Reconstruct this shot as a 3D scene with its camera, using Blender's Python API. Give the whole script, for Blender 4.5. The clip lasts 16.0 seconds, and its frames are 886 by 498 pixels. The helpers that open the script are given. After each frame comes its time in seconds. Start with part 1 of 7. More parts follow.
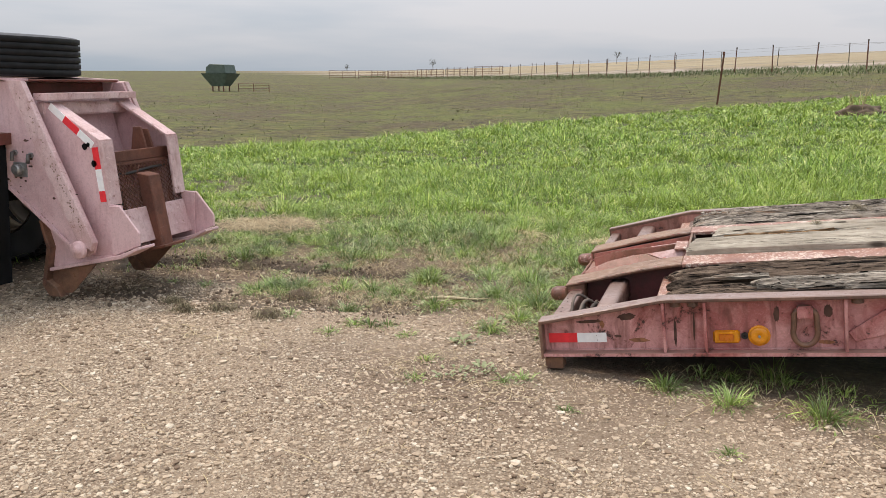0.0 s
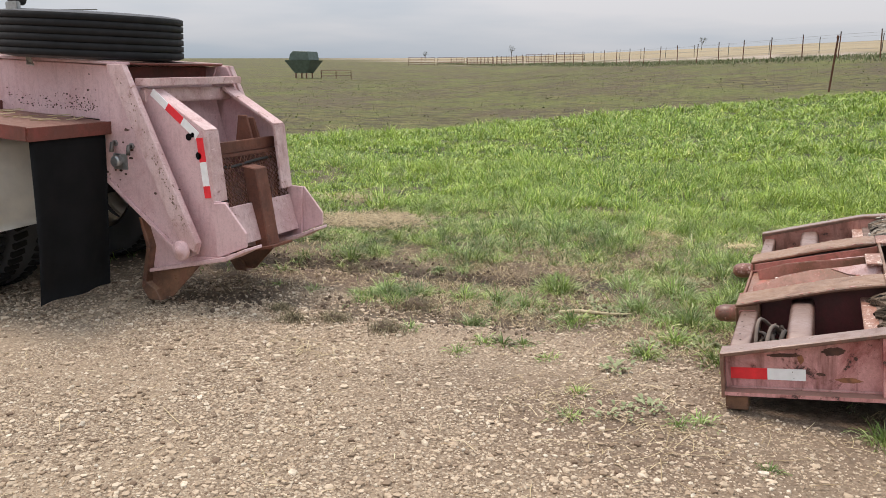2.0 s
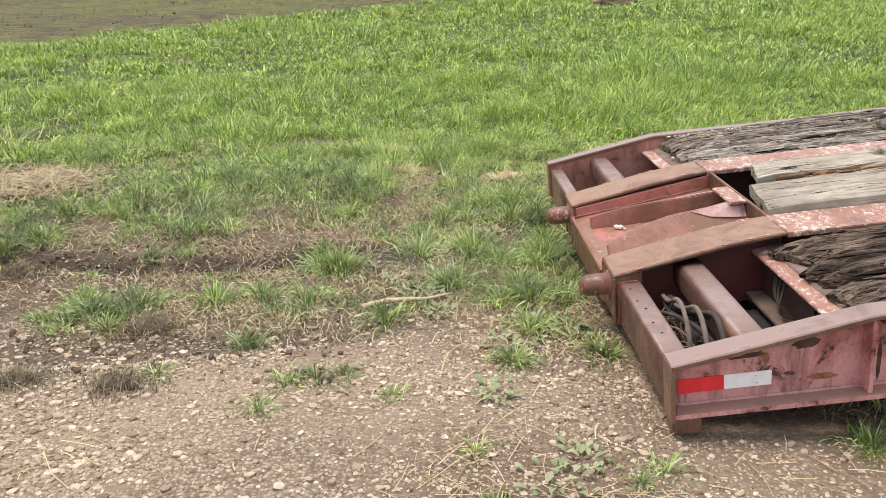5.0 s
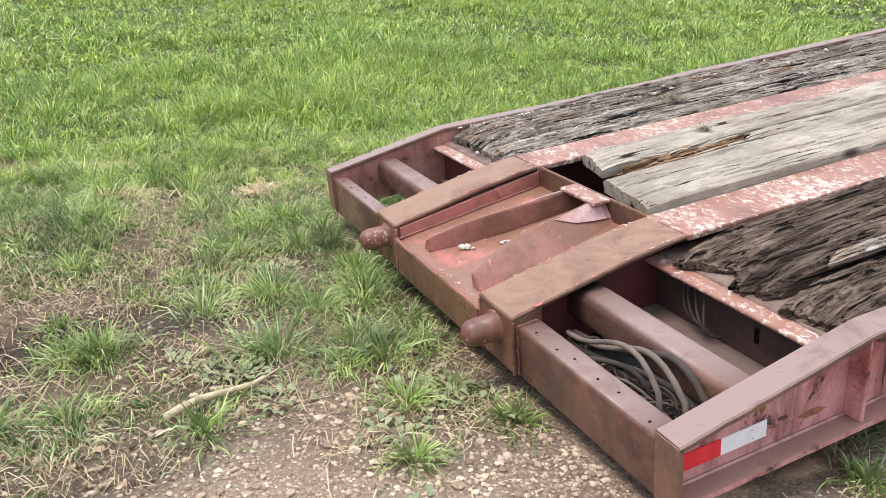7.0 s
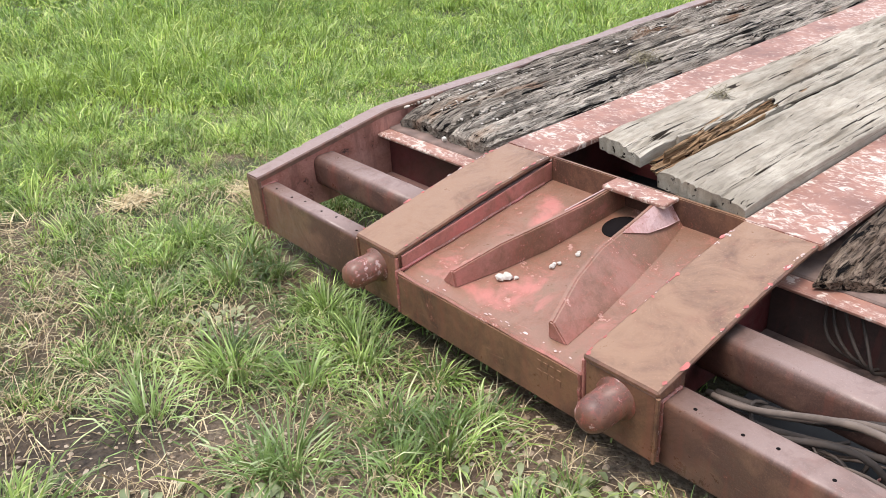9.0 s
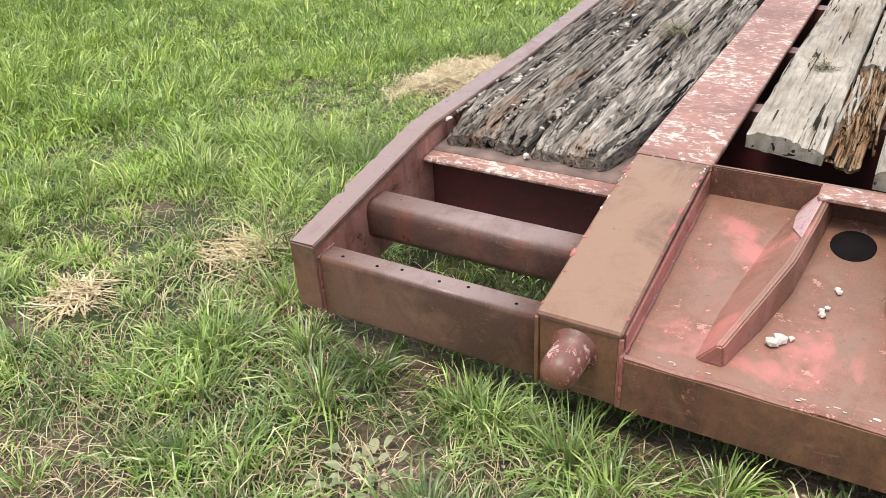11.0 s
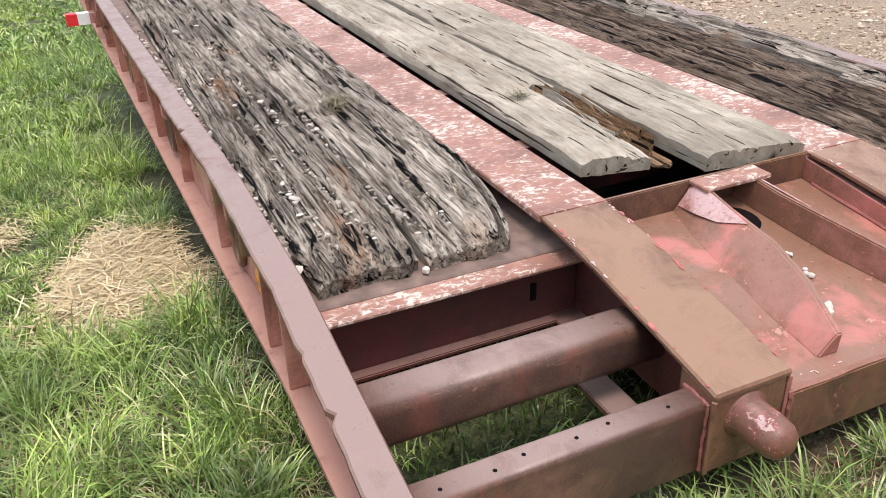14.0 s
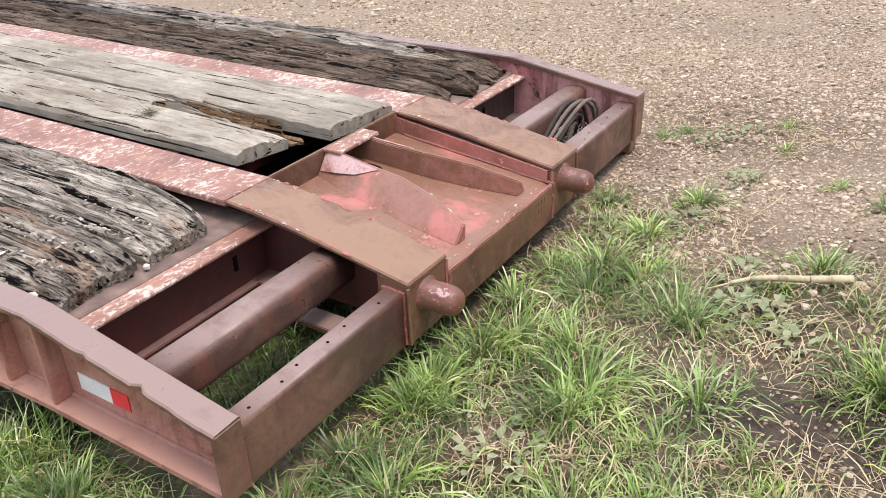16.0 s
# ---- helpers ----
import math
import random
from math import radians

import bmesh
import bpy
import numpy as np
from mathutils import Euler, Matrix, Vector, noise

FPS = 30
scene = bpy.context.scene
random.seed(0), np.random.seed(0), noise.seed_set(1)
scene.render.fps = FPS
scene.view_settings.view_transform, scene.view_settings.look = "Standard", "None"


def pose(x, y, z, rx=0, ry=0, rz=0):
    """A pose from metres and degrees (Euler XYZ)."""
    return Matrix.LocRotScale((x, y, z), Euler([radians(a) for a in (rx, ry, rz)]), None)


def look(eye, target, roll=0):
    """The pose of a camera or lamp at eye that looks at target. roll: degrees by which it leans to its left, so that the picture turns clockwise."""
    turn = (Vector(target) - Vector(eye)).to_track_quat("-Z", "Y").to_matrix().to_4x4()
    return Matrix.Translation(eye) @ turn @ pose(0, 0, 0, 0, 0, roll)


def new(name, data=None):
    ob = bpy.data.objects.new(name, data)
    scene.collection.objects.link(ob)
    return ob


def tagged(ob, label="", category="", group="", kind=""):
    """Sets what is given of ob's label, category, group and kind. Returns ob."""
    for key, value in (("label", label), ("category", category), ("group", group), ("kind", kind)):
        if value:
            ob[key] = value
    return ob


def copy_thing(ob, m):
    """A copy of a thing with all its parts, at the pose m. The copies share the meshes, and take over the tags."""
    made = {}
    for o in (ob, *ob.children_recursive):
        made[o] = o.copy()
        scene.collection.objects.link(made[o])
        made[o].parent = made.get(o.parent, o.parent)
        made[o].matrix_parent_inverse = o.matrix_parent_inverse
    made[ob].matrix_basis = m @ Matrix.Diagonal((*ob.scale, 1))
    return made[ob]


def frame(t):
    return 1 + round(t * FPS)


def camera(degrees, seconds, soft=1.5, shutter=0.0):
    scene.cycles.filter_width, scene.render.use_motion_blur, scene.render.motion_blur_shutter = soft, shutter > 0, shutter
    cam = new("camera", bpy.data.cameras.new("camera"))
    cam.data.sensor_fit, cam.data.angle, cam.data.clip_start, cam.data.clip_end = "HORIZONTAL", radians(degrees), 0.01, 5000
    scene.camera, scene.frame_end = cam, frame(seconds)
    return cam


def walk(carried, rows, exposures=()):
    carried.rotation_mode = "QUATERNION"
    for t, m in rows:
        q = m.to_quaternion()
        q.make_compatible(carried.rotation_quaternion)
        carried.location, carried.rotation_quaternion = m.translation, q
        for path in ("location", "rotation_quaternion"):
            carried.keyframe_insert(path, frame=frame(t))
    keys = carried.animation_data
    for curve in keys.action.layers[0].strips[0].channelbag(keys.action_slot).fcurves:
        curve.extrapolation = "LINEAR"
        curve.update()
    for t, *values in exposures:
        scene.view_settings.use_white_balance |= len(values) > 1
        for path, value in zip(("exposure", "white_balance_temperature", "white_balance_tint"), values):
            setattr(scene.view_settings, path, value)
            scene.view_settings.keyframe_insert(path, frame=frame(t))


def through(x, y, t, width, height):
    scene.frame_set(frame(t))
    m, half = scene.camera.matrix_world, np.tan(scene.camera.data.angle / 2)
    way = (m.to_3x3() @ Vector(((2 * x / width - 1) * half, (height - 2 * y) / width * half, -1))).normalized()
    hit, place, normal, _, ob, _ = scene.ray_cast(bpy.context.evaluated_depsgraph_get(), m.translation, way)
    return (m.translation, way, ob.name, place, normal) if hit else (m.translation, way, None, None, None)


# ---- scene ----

# ---------- camera and its walk ----------
cam = camera(57.1, 16.0, soft=0.5)
EXPOSURES = [(0.0, 0.05, 6850, 17), (3.0, 0.09, 6850, 17), (4.0, 0.13, 6850, 17), (5.0, 0.23, 6800, 17.5), (7.5, 0.33, 6350, 18), (9.5, 0.31, 6400, 17.5), (12.0, 0.25, 6550, 16.5), (14.0, 0.24, 6500, 19.5), (16.0, 0.28, 6400, 19.5)]
PATH = [
    (0, (0.795, -3.962, 1.445), (0.157, -2.109, 1.048), 0.39),
    (0.5, (0.614, -3.898, 1.453), (-0.043, -2.052, 1.055), 0.31),
    (1, (0.506, -3.796, 1.426), (-0.192, -1.966, 1.023), 0.29),
    (1.5, (0.425, -3.601, 1.426), (-0.328, -1.795, 1.011), 0.29),
    (2, (0.232, -3.493, 1.424), (-0.572, -1.713, 0.996), 0.35),
    (2.5, (0.022, -3.408, 1.440), (-0.815, -1.648, 0.993), 0.24),
    (3, (-0.145, -3.167, 1.418), (-1.013, -1.431, 0.937), -0.35),
    (3.5, (-0.362, -3.002, 1.410), (-1.186, -1.254, 0.895), -0.38),
    (4, (-0.593, -2.789, 1.395), (-1.190, -0.960, 0.849), 0.04),
    (4.5, (-0.669, -2.457, 1.389), (-0.961, -0.569, 0.796), 0.15),
    (5, (-0.826, -2.216, 1.371), (-0.757, -0.321, 0.737), 0.83),
    (5.2, (-0.898, -2.136, 1.375), (-0.693, -0.254, 0.728), 0.96),
    (7.3, (-1.261, -1.047, 1.289), (-0.355, 0.609, 0.628), 0.91),
    (7.5, (-1.275, -0.943, 1.292), (-0.314, 0.682, 0.630), 1.09),
    (8, (-1.363, -0.686, 1.292), (-0.287, 0.854, 0.608), 1.31),
    (8.5, (-1.448, -0.409, 1.282), (-0.285, 1.046, 0.552), 1.07),
    (9, (-1.415, -0.084, 1.244), (-0.191, 1.298, 0.474), 0.78),
    (9.5, (-1.482, 0.202, 1.218), (-0.212, 1.515, 0.406), 0.36),
    (9.7, (-1.547, 0.316, 1.221), (-0.236, 1.586, 0.403), 0.64),
    (11.8, (-1.507, 1.787, 1.173), (0.239, 2.345, 0.374), -2.98),
    (12, (-1.458, 1.898, 1.180), (0.328, 2.339, 0.396), -3.39),
    (12.5, (-1.401, 2.201, 1.183), (0.447, 2.360, 0.433), -4.50),
    (13, (-1.277, 2.451, 1.179), (0.576, 2.348, 0.435), -5.60),
    (13.5, (-1.137, 2.663, 1.225), (0.676, 2.273, 0.476), -6.00),
    (14, (-1.098, 2.851, 1.241), (0.610, 2.151, 0.471), -6.33),
    (14.5, (-1.215, 2.972, 1.297), (0.359, 2.031, 0.499), -7.57),
    (15, (-1.301, 3.118, 1.325), (0.107, 1.961, 0.501), -7.93),
    (15.5, (-1.251, 3.295, 1.328), (-0.012, 1.973, 0.481), -8.67),
    (16, (-1.292, 3.409, 1.356), (-0.237, 1.954, 0.479), -9.28),
]
walk(cam, [(t, look(eye, target, roll)) for t, eye, target, roll in PATH], EXPOSURES)

# ---------- world, sun ----------
SUN_ELEV, SUN_AZ = 68.0, 280.0
world = bpy.data.worlds.new("overcast_sky")
scene.world = world
world.use_nodes = True
wn, wl = world.node_tree.nodes, world.node_tree.links
wn.clear()
w_out = wn.new("ShaderNodeOutputWorld")
w_bg = wn.new("ShaderNodeBackground")
w_sky = wn.new("ShaderNodeTexSky")
w_sky.sky_type, w_sky.sun_disc = "NISHITA", False
w_sky.sun_elevation, w_sky.sun_rotation = radians(SUN_ELEV), radians(SUN_AZ)
w_sky.air_density, w_sky.dust_density = 1.0, 3.0
w_scale = wn.new("ShaderNodeMix")
w_scale.data_type, w_scale.blend_type = "RGBA", "MULTIPLY"
w_scale.inputs["Factor"].default_value = 1.0
w_scale.inputs[7].default_value = (0.11, 0.11, 0.11, 1)
w_tc = wn.new("ShaderNodeTexCoord")
w_map = wn.new("ShaderNodeMapping")
w_map.inputs["Scale"].default_value = (1.0, 1.0, 7.0)
w_noise = wn.new("ShaderNodeTexNoise")
w_noise.inputs["Scale"].default_value, w_noise.inputs["Detail"].default_value = 1.6, 5.0
w_ramp = wn.new("ShaderNodeValToRGB")
w_ramp.color_ramp.elements[0].position, w_ramp.color_ramp.elements[0].color = 0.36, (0.468, 0.608, 0.728, 1)
w_ramp.color_ramp.elements[1].position, w_ramp.color_ramp.elements[1].color = 0.64, (0.81, 0.866, 0.915, 1)
w_mix = wn.new("ShaderNodeMix")
w_mix.data_type = "RGBA"
w_mix.inputs["Factor"].default_value = 0.86
wl.new(w_tc.outputs["Generated"], w_map.inputs["Vector"])
wl.new(w_map.outputs["Vector"], w_noise.inputs["Vector"])
wl.new(w_noise.outputs["Fac"], w_ramp.inputs["Fac"])
wl.new(w_sky.outputs["Color"], w_scale.inputs[6])
wl.new(w_scale.outputs[2], w_mix.inputs[6])
wl.new(w_ramp.outputs["Color"], w_mix.inputs[7])
# an overcast sky is about three times as bright overhead as at the horizon
w_sep = wn.new("ShaderNodeSeparateXYZ")
wl.new(w_tc.outputs["Generated"], w_sep.inputs[0])
w_grad = wn.new("ShaderNodeMapRange")
w_grad.inputs["From Min"].default_value, w_grad.inputs["From Max"].default_value = 0.0, 1.0
w_grad.inputs["To Min"].default_value, w_grad.inputs["To Max"].default_value = 0.75, 2.20
wl.new(w_sep.outputs["Z"], w_grad.inputs["Value"])
wl.new(w_mix.outputs[2], w_bg.inputs["Color"])
wl.new(w_grad.outputs["Result"], w_bg.inputs["Strength"])
wl.new(w_bg.outputs["Background"], w_out.inputs["Surface"])

sun = new("sun", bpy.data.lights.new("sun", "SUN"))
sun.data.energy, sun.data.angle, sun.data.color = 2.3, radians(22), (1.0, 0.92, 0.80)
sun.matrix_world = look((0, 0, 30), (0 - 20 * math.sin(radians(SUN_AZ)), 0 - 20 * math.cos(radians(SUN_AZ)), 30 - 20 * math.tan(radians(SUN_ELEV))))


# ---------- node materials ----------
class Nodes:
    """A small writer of node trees for one material."""

    def __init__(self, name, rough=0.7, metal=0.0, coords="Object"):
        self.m = bpy.data.materials.new(name)
        self.m.use_nodes = True
        self.t = self.m.node_tree
        self.b = self.t.nodes["Principled BSDF"]
        self.b.inputs["Roughness"].default_value = rough
        self.b.inputs["Metallic"].default_value = metal
        tc = self.t.nodes.new("ShaderNodeTexCoord")
        self.co = tc.outputs[coords]

    def put(self, socket, value):
        if isinstance(value, bpy.types.NodeSocket):
            self.t.links.new(value, socket)
        elif isinstance(value, tuple):
            socket.default_value = (*value, 1.0) if len(value) == 3 and len(socket.default_value) == 4 else value
        else:
            socket.default_value = value

    def scaled(self, scale, offset=(0, 0, 0)):
        n = self.t.nodes.new("ShaderNodeMapping")
        self.put(n.inputs["Vector"], self.co)
        n.inputs["Scale"].default_value, n.inputs["Location"].default_value = scale, offset
        return n.outputs["Vector"]

    def noise(self, scale, detail=4.0, rough=0.55, vec=None, distort=0.0):
        n = self.t.nodes.new("ShaderNodeTexNoise")
        self.put(n.inputs["Vector"], vec if vec is not None else self.co)
        n.inputs["Scale"].default_value, n.inputs["Detail"].default_value = scale, detail
        n.inputs["Roughness"].default_value, n.inputs["Distortion"].default_value = rough, distort
        return n.outputs["Fac"]

    def voronoi(self, scale, vec=None, out="Color", feature="F1"):
        n = self.t.nodes.new("ShaderNodeTexVoronoi")
        n.feature = feature
        self.put(n.inputs["Vector"], vec if vec is not None else self.co)
        n.inputs["Scale"].default_value = scale
        return n.outputs[out]

    def ramp(self, fac, *stops):
        n = self.t.nodes.new("ShaderNodeValToRGB")
        e = n.color_ramp.elements
        while len(e) < len(stops):
            e.new(0.5)
        for k, (p, c) in zip(e, stops):
            k.position = p
            k.color = (*c, 1.0) if isinstance(c, tuple) else (c, c, c, 1.0)
        self.put(n.inputs["Fac"], fac)
        return n.outputs["Color"]

    def mix(self, fac, a, b, kind="MIX"):
        n = self.t.nodes.new("ShaderNodeMix")
        n.data_type, n.blend_type = "RGBA", kind
        self.put(n.inputs["Factor"], fac)
        self.put(n.inputs[6], a)
        self.put(n.inputs[7], b)
        return n.outputs[2]

    def math(self, kind, a, b=0.0):
        n = self.t.nodes.new("ShaderNodeMath")
        n.operation = kind
        self.put(n.inputs[0], a)
        self.put(n.inputs[1], b)
        return n.outputs[0]

    def attribute(self, name):
        n = self.t.nodes.new("ShaderNodeAttribute")
        n.attribute_name = name
        s = self.t.nodes.new("ShaderNodeSeparateColor")
        self.t.links.new(n.outputs["Color"], s.inputs["Color"])
        return s.outputs["Red"], s.outputs["Green"], s.outputs["Blue"]

    def island(self):
        return self.t.nodes.new("ShaderNodeNewGeometry").outputs["Random Per Island"]

    def random(self):
        return self.t.nodes.new("ShaderNodeObjectInfo").outputs["Random"]

    def bump(self, height, strength=0.3, distance=0.01):
        n = self.t.nodes.new("ShaderNodeBump")
        n.inputs["Strength"].default_value, n.inputs["Distance"].default_value = strength, distance
        self.put(n.inputs["Height"], height)
        self.t.links.new(n.outputs["Normal"], self.b.inputs["Normal"])

    def done(self, color, rough=None):
        self.put(self.b.inputs["Base Color"], color)
        if rough is not None:
            self.put(self.b.inputs["Roughness"], rough)
        return self.m


def plain(name, color, rough=0.6, metal=0.0, vary=0.25, scale=14.0, bump=0.15):
    n = Nodes(name, rough, metal)
    dark = tuple(c * (1 - vary) for c in color)
    light = tuple(min(1.0, c * (1 + vary)) for c in color)
    f = n.noise(scale, 6)
    n.bump(n.noise(scale * 9, 3), bump, 0.003)
    return n.done(n.ramp(f, (0.3, dark), (0.7, light)), n.ramp(n.noise(scale * 2, 3), (0.3, rough * 0.85), (0.7, min(1, rough * 1.15))))


def weathered_wood(name, dark, mid, light, along=(0.9, 22, 22), grey=0.5, cracks=0.5, stain=None, hairs=None):
    """Old boards: bleached ridges, long dark checks at two widths, short cross checks, blotches and knots."""
    n = Nodes(name, 0.92)
    n.b.inputs["Specular IOR Level"].default_value = 0.15
    shift = n.t.nodes.new("ShaderNodeVectorMath")
    n.put(shift.inputs[0], n.co)
    comb = n.t.nodes.new("ShaderNodeCombineXYZ")
    n.put(comb.inputs[0], n.math("MULTIPLY", n.random(), 37.0))
    n.put(comb.inputs[1], n.math("MULTIPLY", n.random(), 11.0))
    n.t.links.new(comb.outputs[0], shift.inputs[1])
    n.co = shift.outputs[0]
    grain = n.noise(3.0, 9, 0.7, n.scaled(along), 0.6)
    checks = n.noise(4.0, 4, 0.6, n.scaled((0.35, 11, 11), (3, 1, 0)), 0.5)
    hair = n.noise(5.0, 6, 0.75, n.scaled((0.9, 34, 34)), 0.7)
    cross = n.noise(7.0, 5, 0.75, n.scaled((1.6, 5, 4)), 0.8)
    patch = n.noise(2.6, 6, 0.65)
    color = n.ramp(grain, (0.36, mid), (0.62, light))
    color = n.mix(n.math("MULTIPLY", n.ramp(patch, (0.40, 0.0), (0.66, 1.0)), grey), color, tuple(c * 0.7 for c in mid))
    if stain:
        color = n.mix(n.ramp(n.noise(1.7, 4, 0.6, n.scaled((1, 2.2, 1), (9, 4, 2)), 0.4), (0.60, 0.0), (0.72, 0.75)), color, stain)
    fine = n.ramp(hair, (0.38, 1.0), (0.47, 0.0))
    wide = n.ramp(checks, (0.345 + 0.045 * cracks, 1.0), (0.375 + 0.06 * cracks, 0.0))
    short = n.ramp(cross, (0.30, 0.8), (0.45, 0.0))
    color = n.mix(n.math("MULTIPLY", fine, min(0.85, 0.15 + 1.0 * cracks) if hairs is None else hairs), color, dark)
    color = n.mix(n.math("MULTIPLY", short, cracks), color, dark)
    color = n.mix(wide, color, tuple(c * 0.5 for c in dark))
    knot = n.voronoi(2.6, n.scaled((0.55, 2.2, 1.0)), "Distance")
    color = n.mix(n.ramp(knot, (0.05, 0.9), (0.10, 0.0)), color, tuple(c * 0.6 for c in dark))
    height = n.math("SUBTRACT", n.math("MULTIPLY", grain, 0.7), n.math("ADD", n.math("MULTIPLY", wide, 0.8), n.math("MULTIPLY", fine, 0.4)))
    n.bump(height, min(1.0, 0.45 + 0.65 * cracks), 0.009)
    return n.done(color)


def worn_steel(name, paint, second, rust, under, share=0.5, chips=0.60, scale=3.0, rough=0.55, streak=0.5, dust=None, stretch=(1, 1, 1), cover=0.58, blush=None):
    """Steel with two worn coats, rust streaks that run down, chips to what lies under, and on what faces up a dust
    colour, which can hold the light of the sky too.
    """
    n = Nodes(name, rough)
    co = n.scaled(stretch)
    big, mid = n.noise(scale * 0.5, 5, 0.6, co, 0.4), n.noise(scale * 1.8, 8, 0.68, co, 0.9)
    fine, grit = n.noise(scale * 8, 6, 0.72, co), n.noise(scale * 45, 4, 0.7)
    coat = n.math("ADD", n.math("MULTIPLY", big, 0.6), n.math("MULTIPLY", mid, 0.4))
    c = n.mix(n.ramp(coat, (share - 0.06, 0.0), (share + 0.06, 1.0)), paint, second)
    c = n.mix(n.math("MULTIPLY", n.ramp(fine, (0.3, 1.0), (0.6, 0.0)), 0.5), c, tuple(v * 0.6 for v in second))
    c = n.mix(n.math("MULTIPLY", n.ramp(grit, (0.5, 0.0), (0.75, 1.0)), 0.25), c, tuple(min(1, v * 1.5 + 0.04) for v in paint))
    scratch = n.noise(1.0, 4, 0.65, n.scaled((160, 9, 60), (2, 5, 1)), 1.2)
    c = n.mix(n.ramp(scratch, (0.64, 0.0), (0.69, 0.35)), c, tuple(min(1, v * 1.5 + 0.05) for v in paint))
    c = n.mix(n.ramp(fine, (0.56, 0.0), (0.70, 0.45)), c, tuple(v * 0.45 for v in second))
    runs = n.noise(1.0, 6, 0.6, n.scaled((scale * 5, scale * 5, scale * 0.8), (3, 1, 2)), 0.3)
    c = n.mix(n.math("MULTIPLY", n.ramp(runs, (0.52, 0.0), (0.68, 1.0)), streak), c, rust)
    src = n.math("ADD", n.math("MULTIPLY", mid, 0.5), n.math("ADD", n.math("MULTIPLY", fine, 0.36), n.math("MULTIPLY", grit, 0.14)))
    c = n.mix(n.math("MULTIPLY", n.ramp(src, (chips - 0.05, 0.0), (chips, 1.0)), 0.6), c, rust)
    chip = n.ramp(src, (chips, 0.0), (chips + 0.015, 1.0))
    c = n.mix(chip, c, under)
    # upward faces take the dust colour, with skylight on the tops put into it
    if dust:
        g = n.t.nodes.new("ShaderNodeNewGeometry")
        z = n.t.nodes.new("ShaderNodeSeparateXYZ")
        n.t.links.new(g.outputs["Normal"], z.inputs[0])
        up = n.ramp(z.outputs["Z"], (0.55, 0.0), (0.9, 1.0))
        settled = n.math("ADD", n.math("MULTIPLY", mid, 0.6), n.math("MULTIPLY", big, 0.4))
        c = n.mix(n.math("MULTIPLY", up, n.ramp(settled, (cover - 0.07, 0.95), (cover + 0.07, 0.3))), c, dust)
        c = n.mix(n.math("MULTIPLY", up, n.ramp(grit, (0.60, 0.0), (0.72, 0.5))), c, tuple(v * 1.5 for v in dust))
    if blush:
        glow = n.noise(scale * 1.1, 5, 0.6, n.scaled((1, 1, 1), (11, 4, 6)), 0.5)
        c = n.mix(n.ramp(glow, (0.55, 0.0), (0.66, 0.6)), c, blush)
    n.bump(n.math("ADD", n.math("MULTIPLY", chip, -0.7), n.math("ADD", n.math("MULTIPLY", fine, 0.6), n.math("MULTIPLY", grit, 0.3))), 0.45, 0.003)
    return n.done(c, n.ramp(n.math("ADD", n.math("MULTIPLY", mid, 0.6), n.math("MULTIPLY", fine, 0.4)), (0.36, rough - 0.14), (0.64, rough + 0.24)))


def flaking_paint(name, paint, second, pale):
    """Salmon paint worn through in dense small pale flakes that crowd together in patches."""
    n = Nodes(name, 0.55)
    big, mid = n.noise(3.0, 4, 0.6), n.noise(14.0, 5, 0.65)
    flake = n.noise(40.0, 6, 0.72, n.scaled((1.3, 0.75, 1.0)), 0.8)
    base = n.mix(n.ramp(mid, (0.35, 0.0), (0.65, 1.0)), paint, second)
    base = n.mix(n.ramp(big, (0.30, 0.6), (0.45, 0.0)), base, tuple(v * 0.55 for v in second))
    src = n.math("ADD", n.math("MULTIPLY", flake, 0.62), n.math("ADD", n.math("MULTIPLY", mid, 0.16), n.math("MULTIPLY", big, 0.22)))
    gone = n.ramp(src, (0.535, 0.0), (0.55, 1.0))
    c = n.mix(n.math("MULTIPLY", n.ramp(src, (0.48, 0.0), (0.54, 1.0)), 0.25), base, pale)
    c = n.mix(gone, c, pale)
    n.bump(n.math("ADD", n.math("MULTIPLY", gone, -0.6), n.math("MULTIPLY", flake, 0.3)), 0.4, 0.002)
    return n.done(c, n.ramp(gone, (0.0, 0.5), (1.0, 0.75)))


PINK = worn_steel("chalky_pink_paint", (0.70, 0.475, 0.475), (0.62, 0.385, 0.385), (0.27, 0.13, 0.095), (0.075, 0.032, 0.024), 0.55, 0.640, 7.0, 0.55, 0.22)
PINK_PALE = worn_steel("rubbed_pale_pink_paint", (0.72, 0.52, 0.505), (0.58, 0.37, 0.355), (0.30, 0.16, 0.12), (0.14, 0.07, 0.05), 0.5, 0.598, 7.5, 0.55, 0.3)
PINK_DECK = flaking_paint("salmon_paint_flaking_to_white", (0.36, 0.175, 0.122), (0.25, 0.115, 0.083), (0.63, 0.51, 0.43))
PINK_SIDE = worn_steel("red_pink_side_paint", (0.64, 0.32, 0.30), (0.40, 0.115, 0.105), (0.16, 0.05, 0.038), (0.065, 0.03, 0.024), 0.53, 0.575, 3.8, 0.42, 0.8, (0.27, 0.155, 0.12))
SALMON_SIDE = worn_steel("salmon_side_paint", (0.52, 0.255, 0.20), (0.36, 0.135, 0.095), (0.15, 0.06, 0.04), (0.07, 0.032, 0.024), 0.52, 0.585, 4.0, 0.42, 0.6, (0.42, 0.235, 0.18))
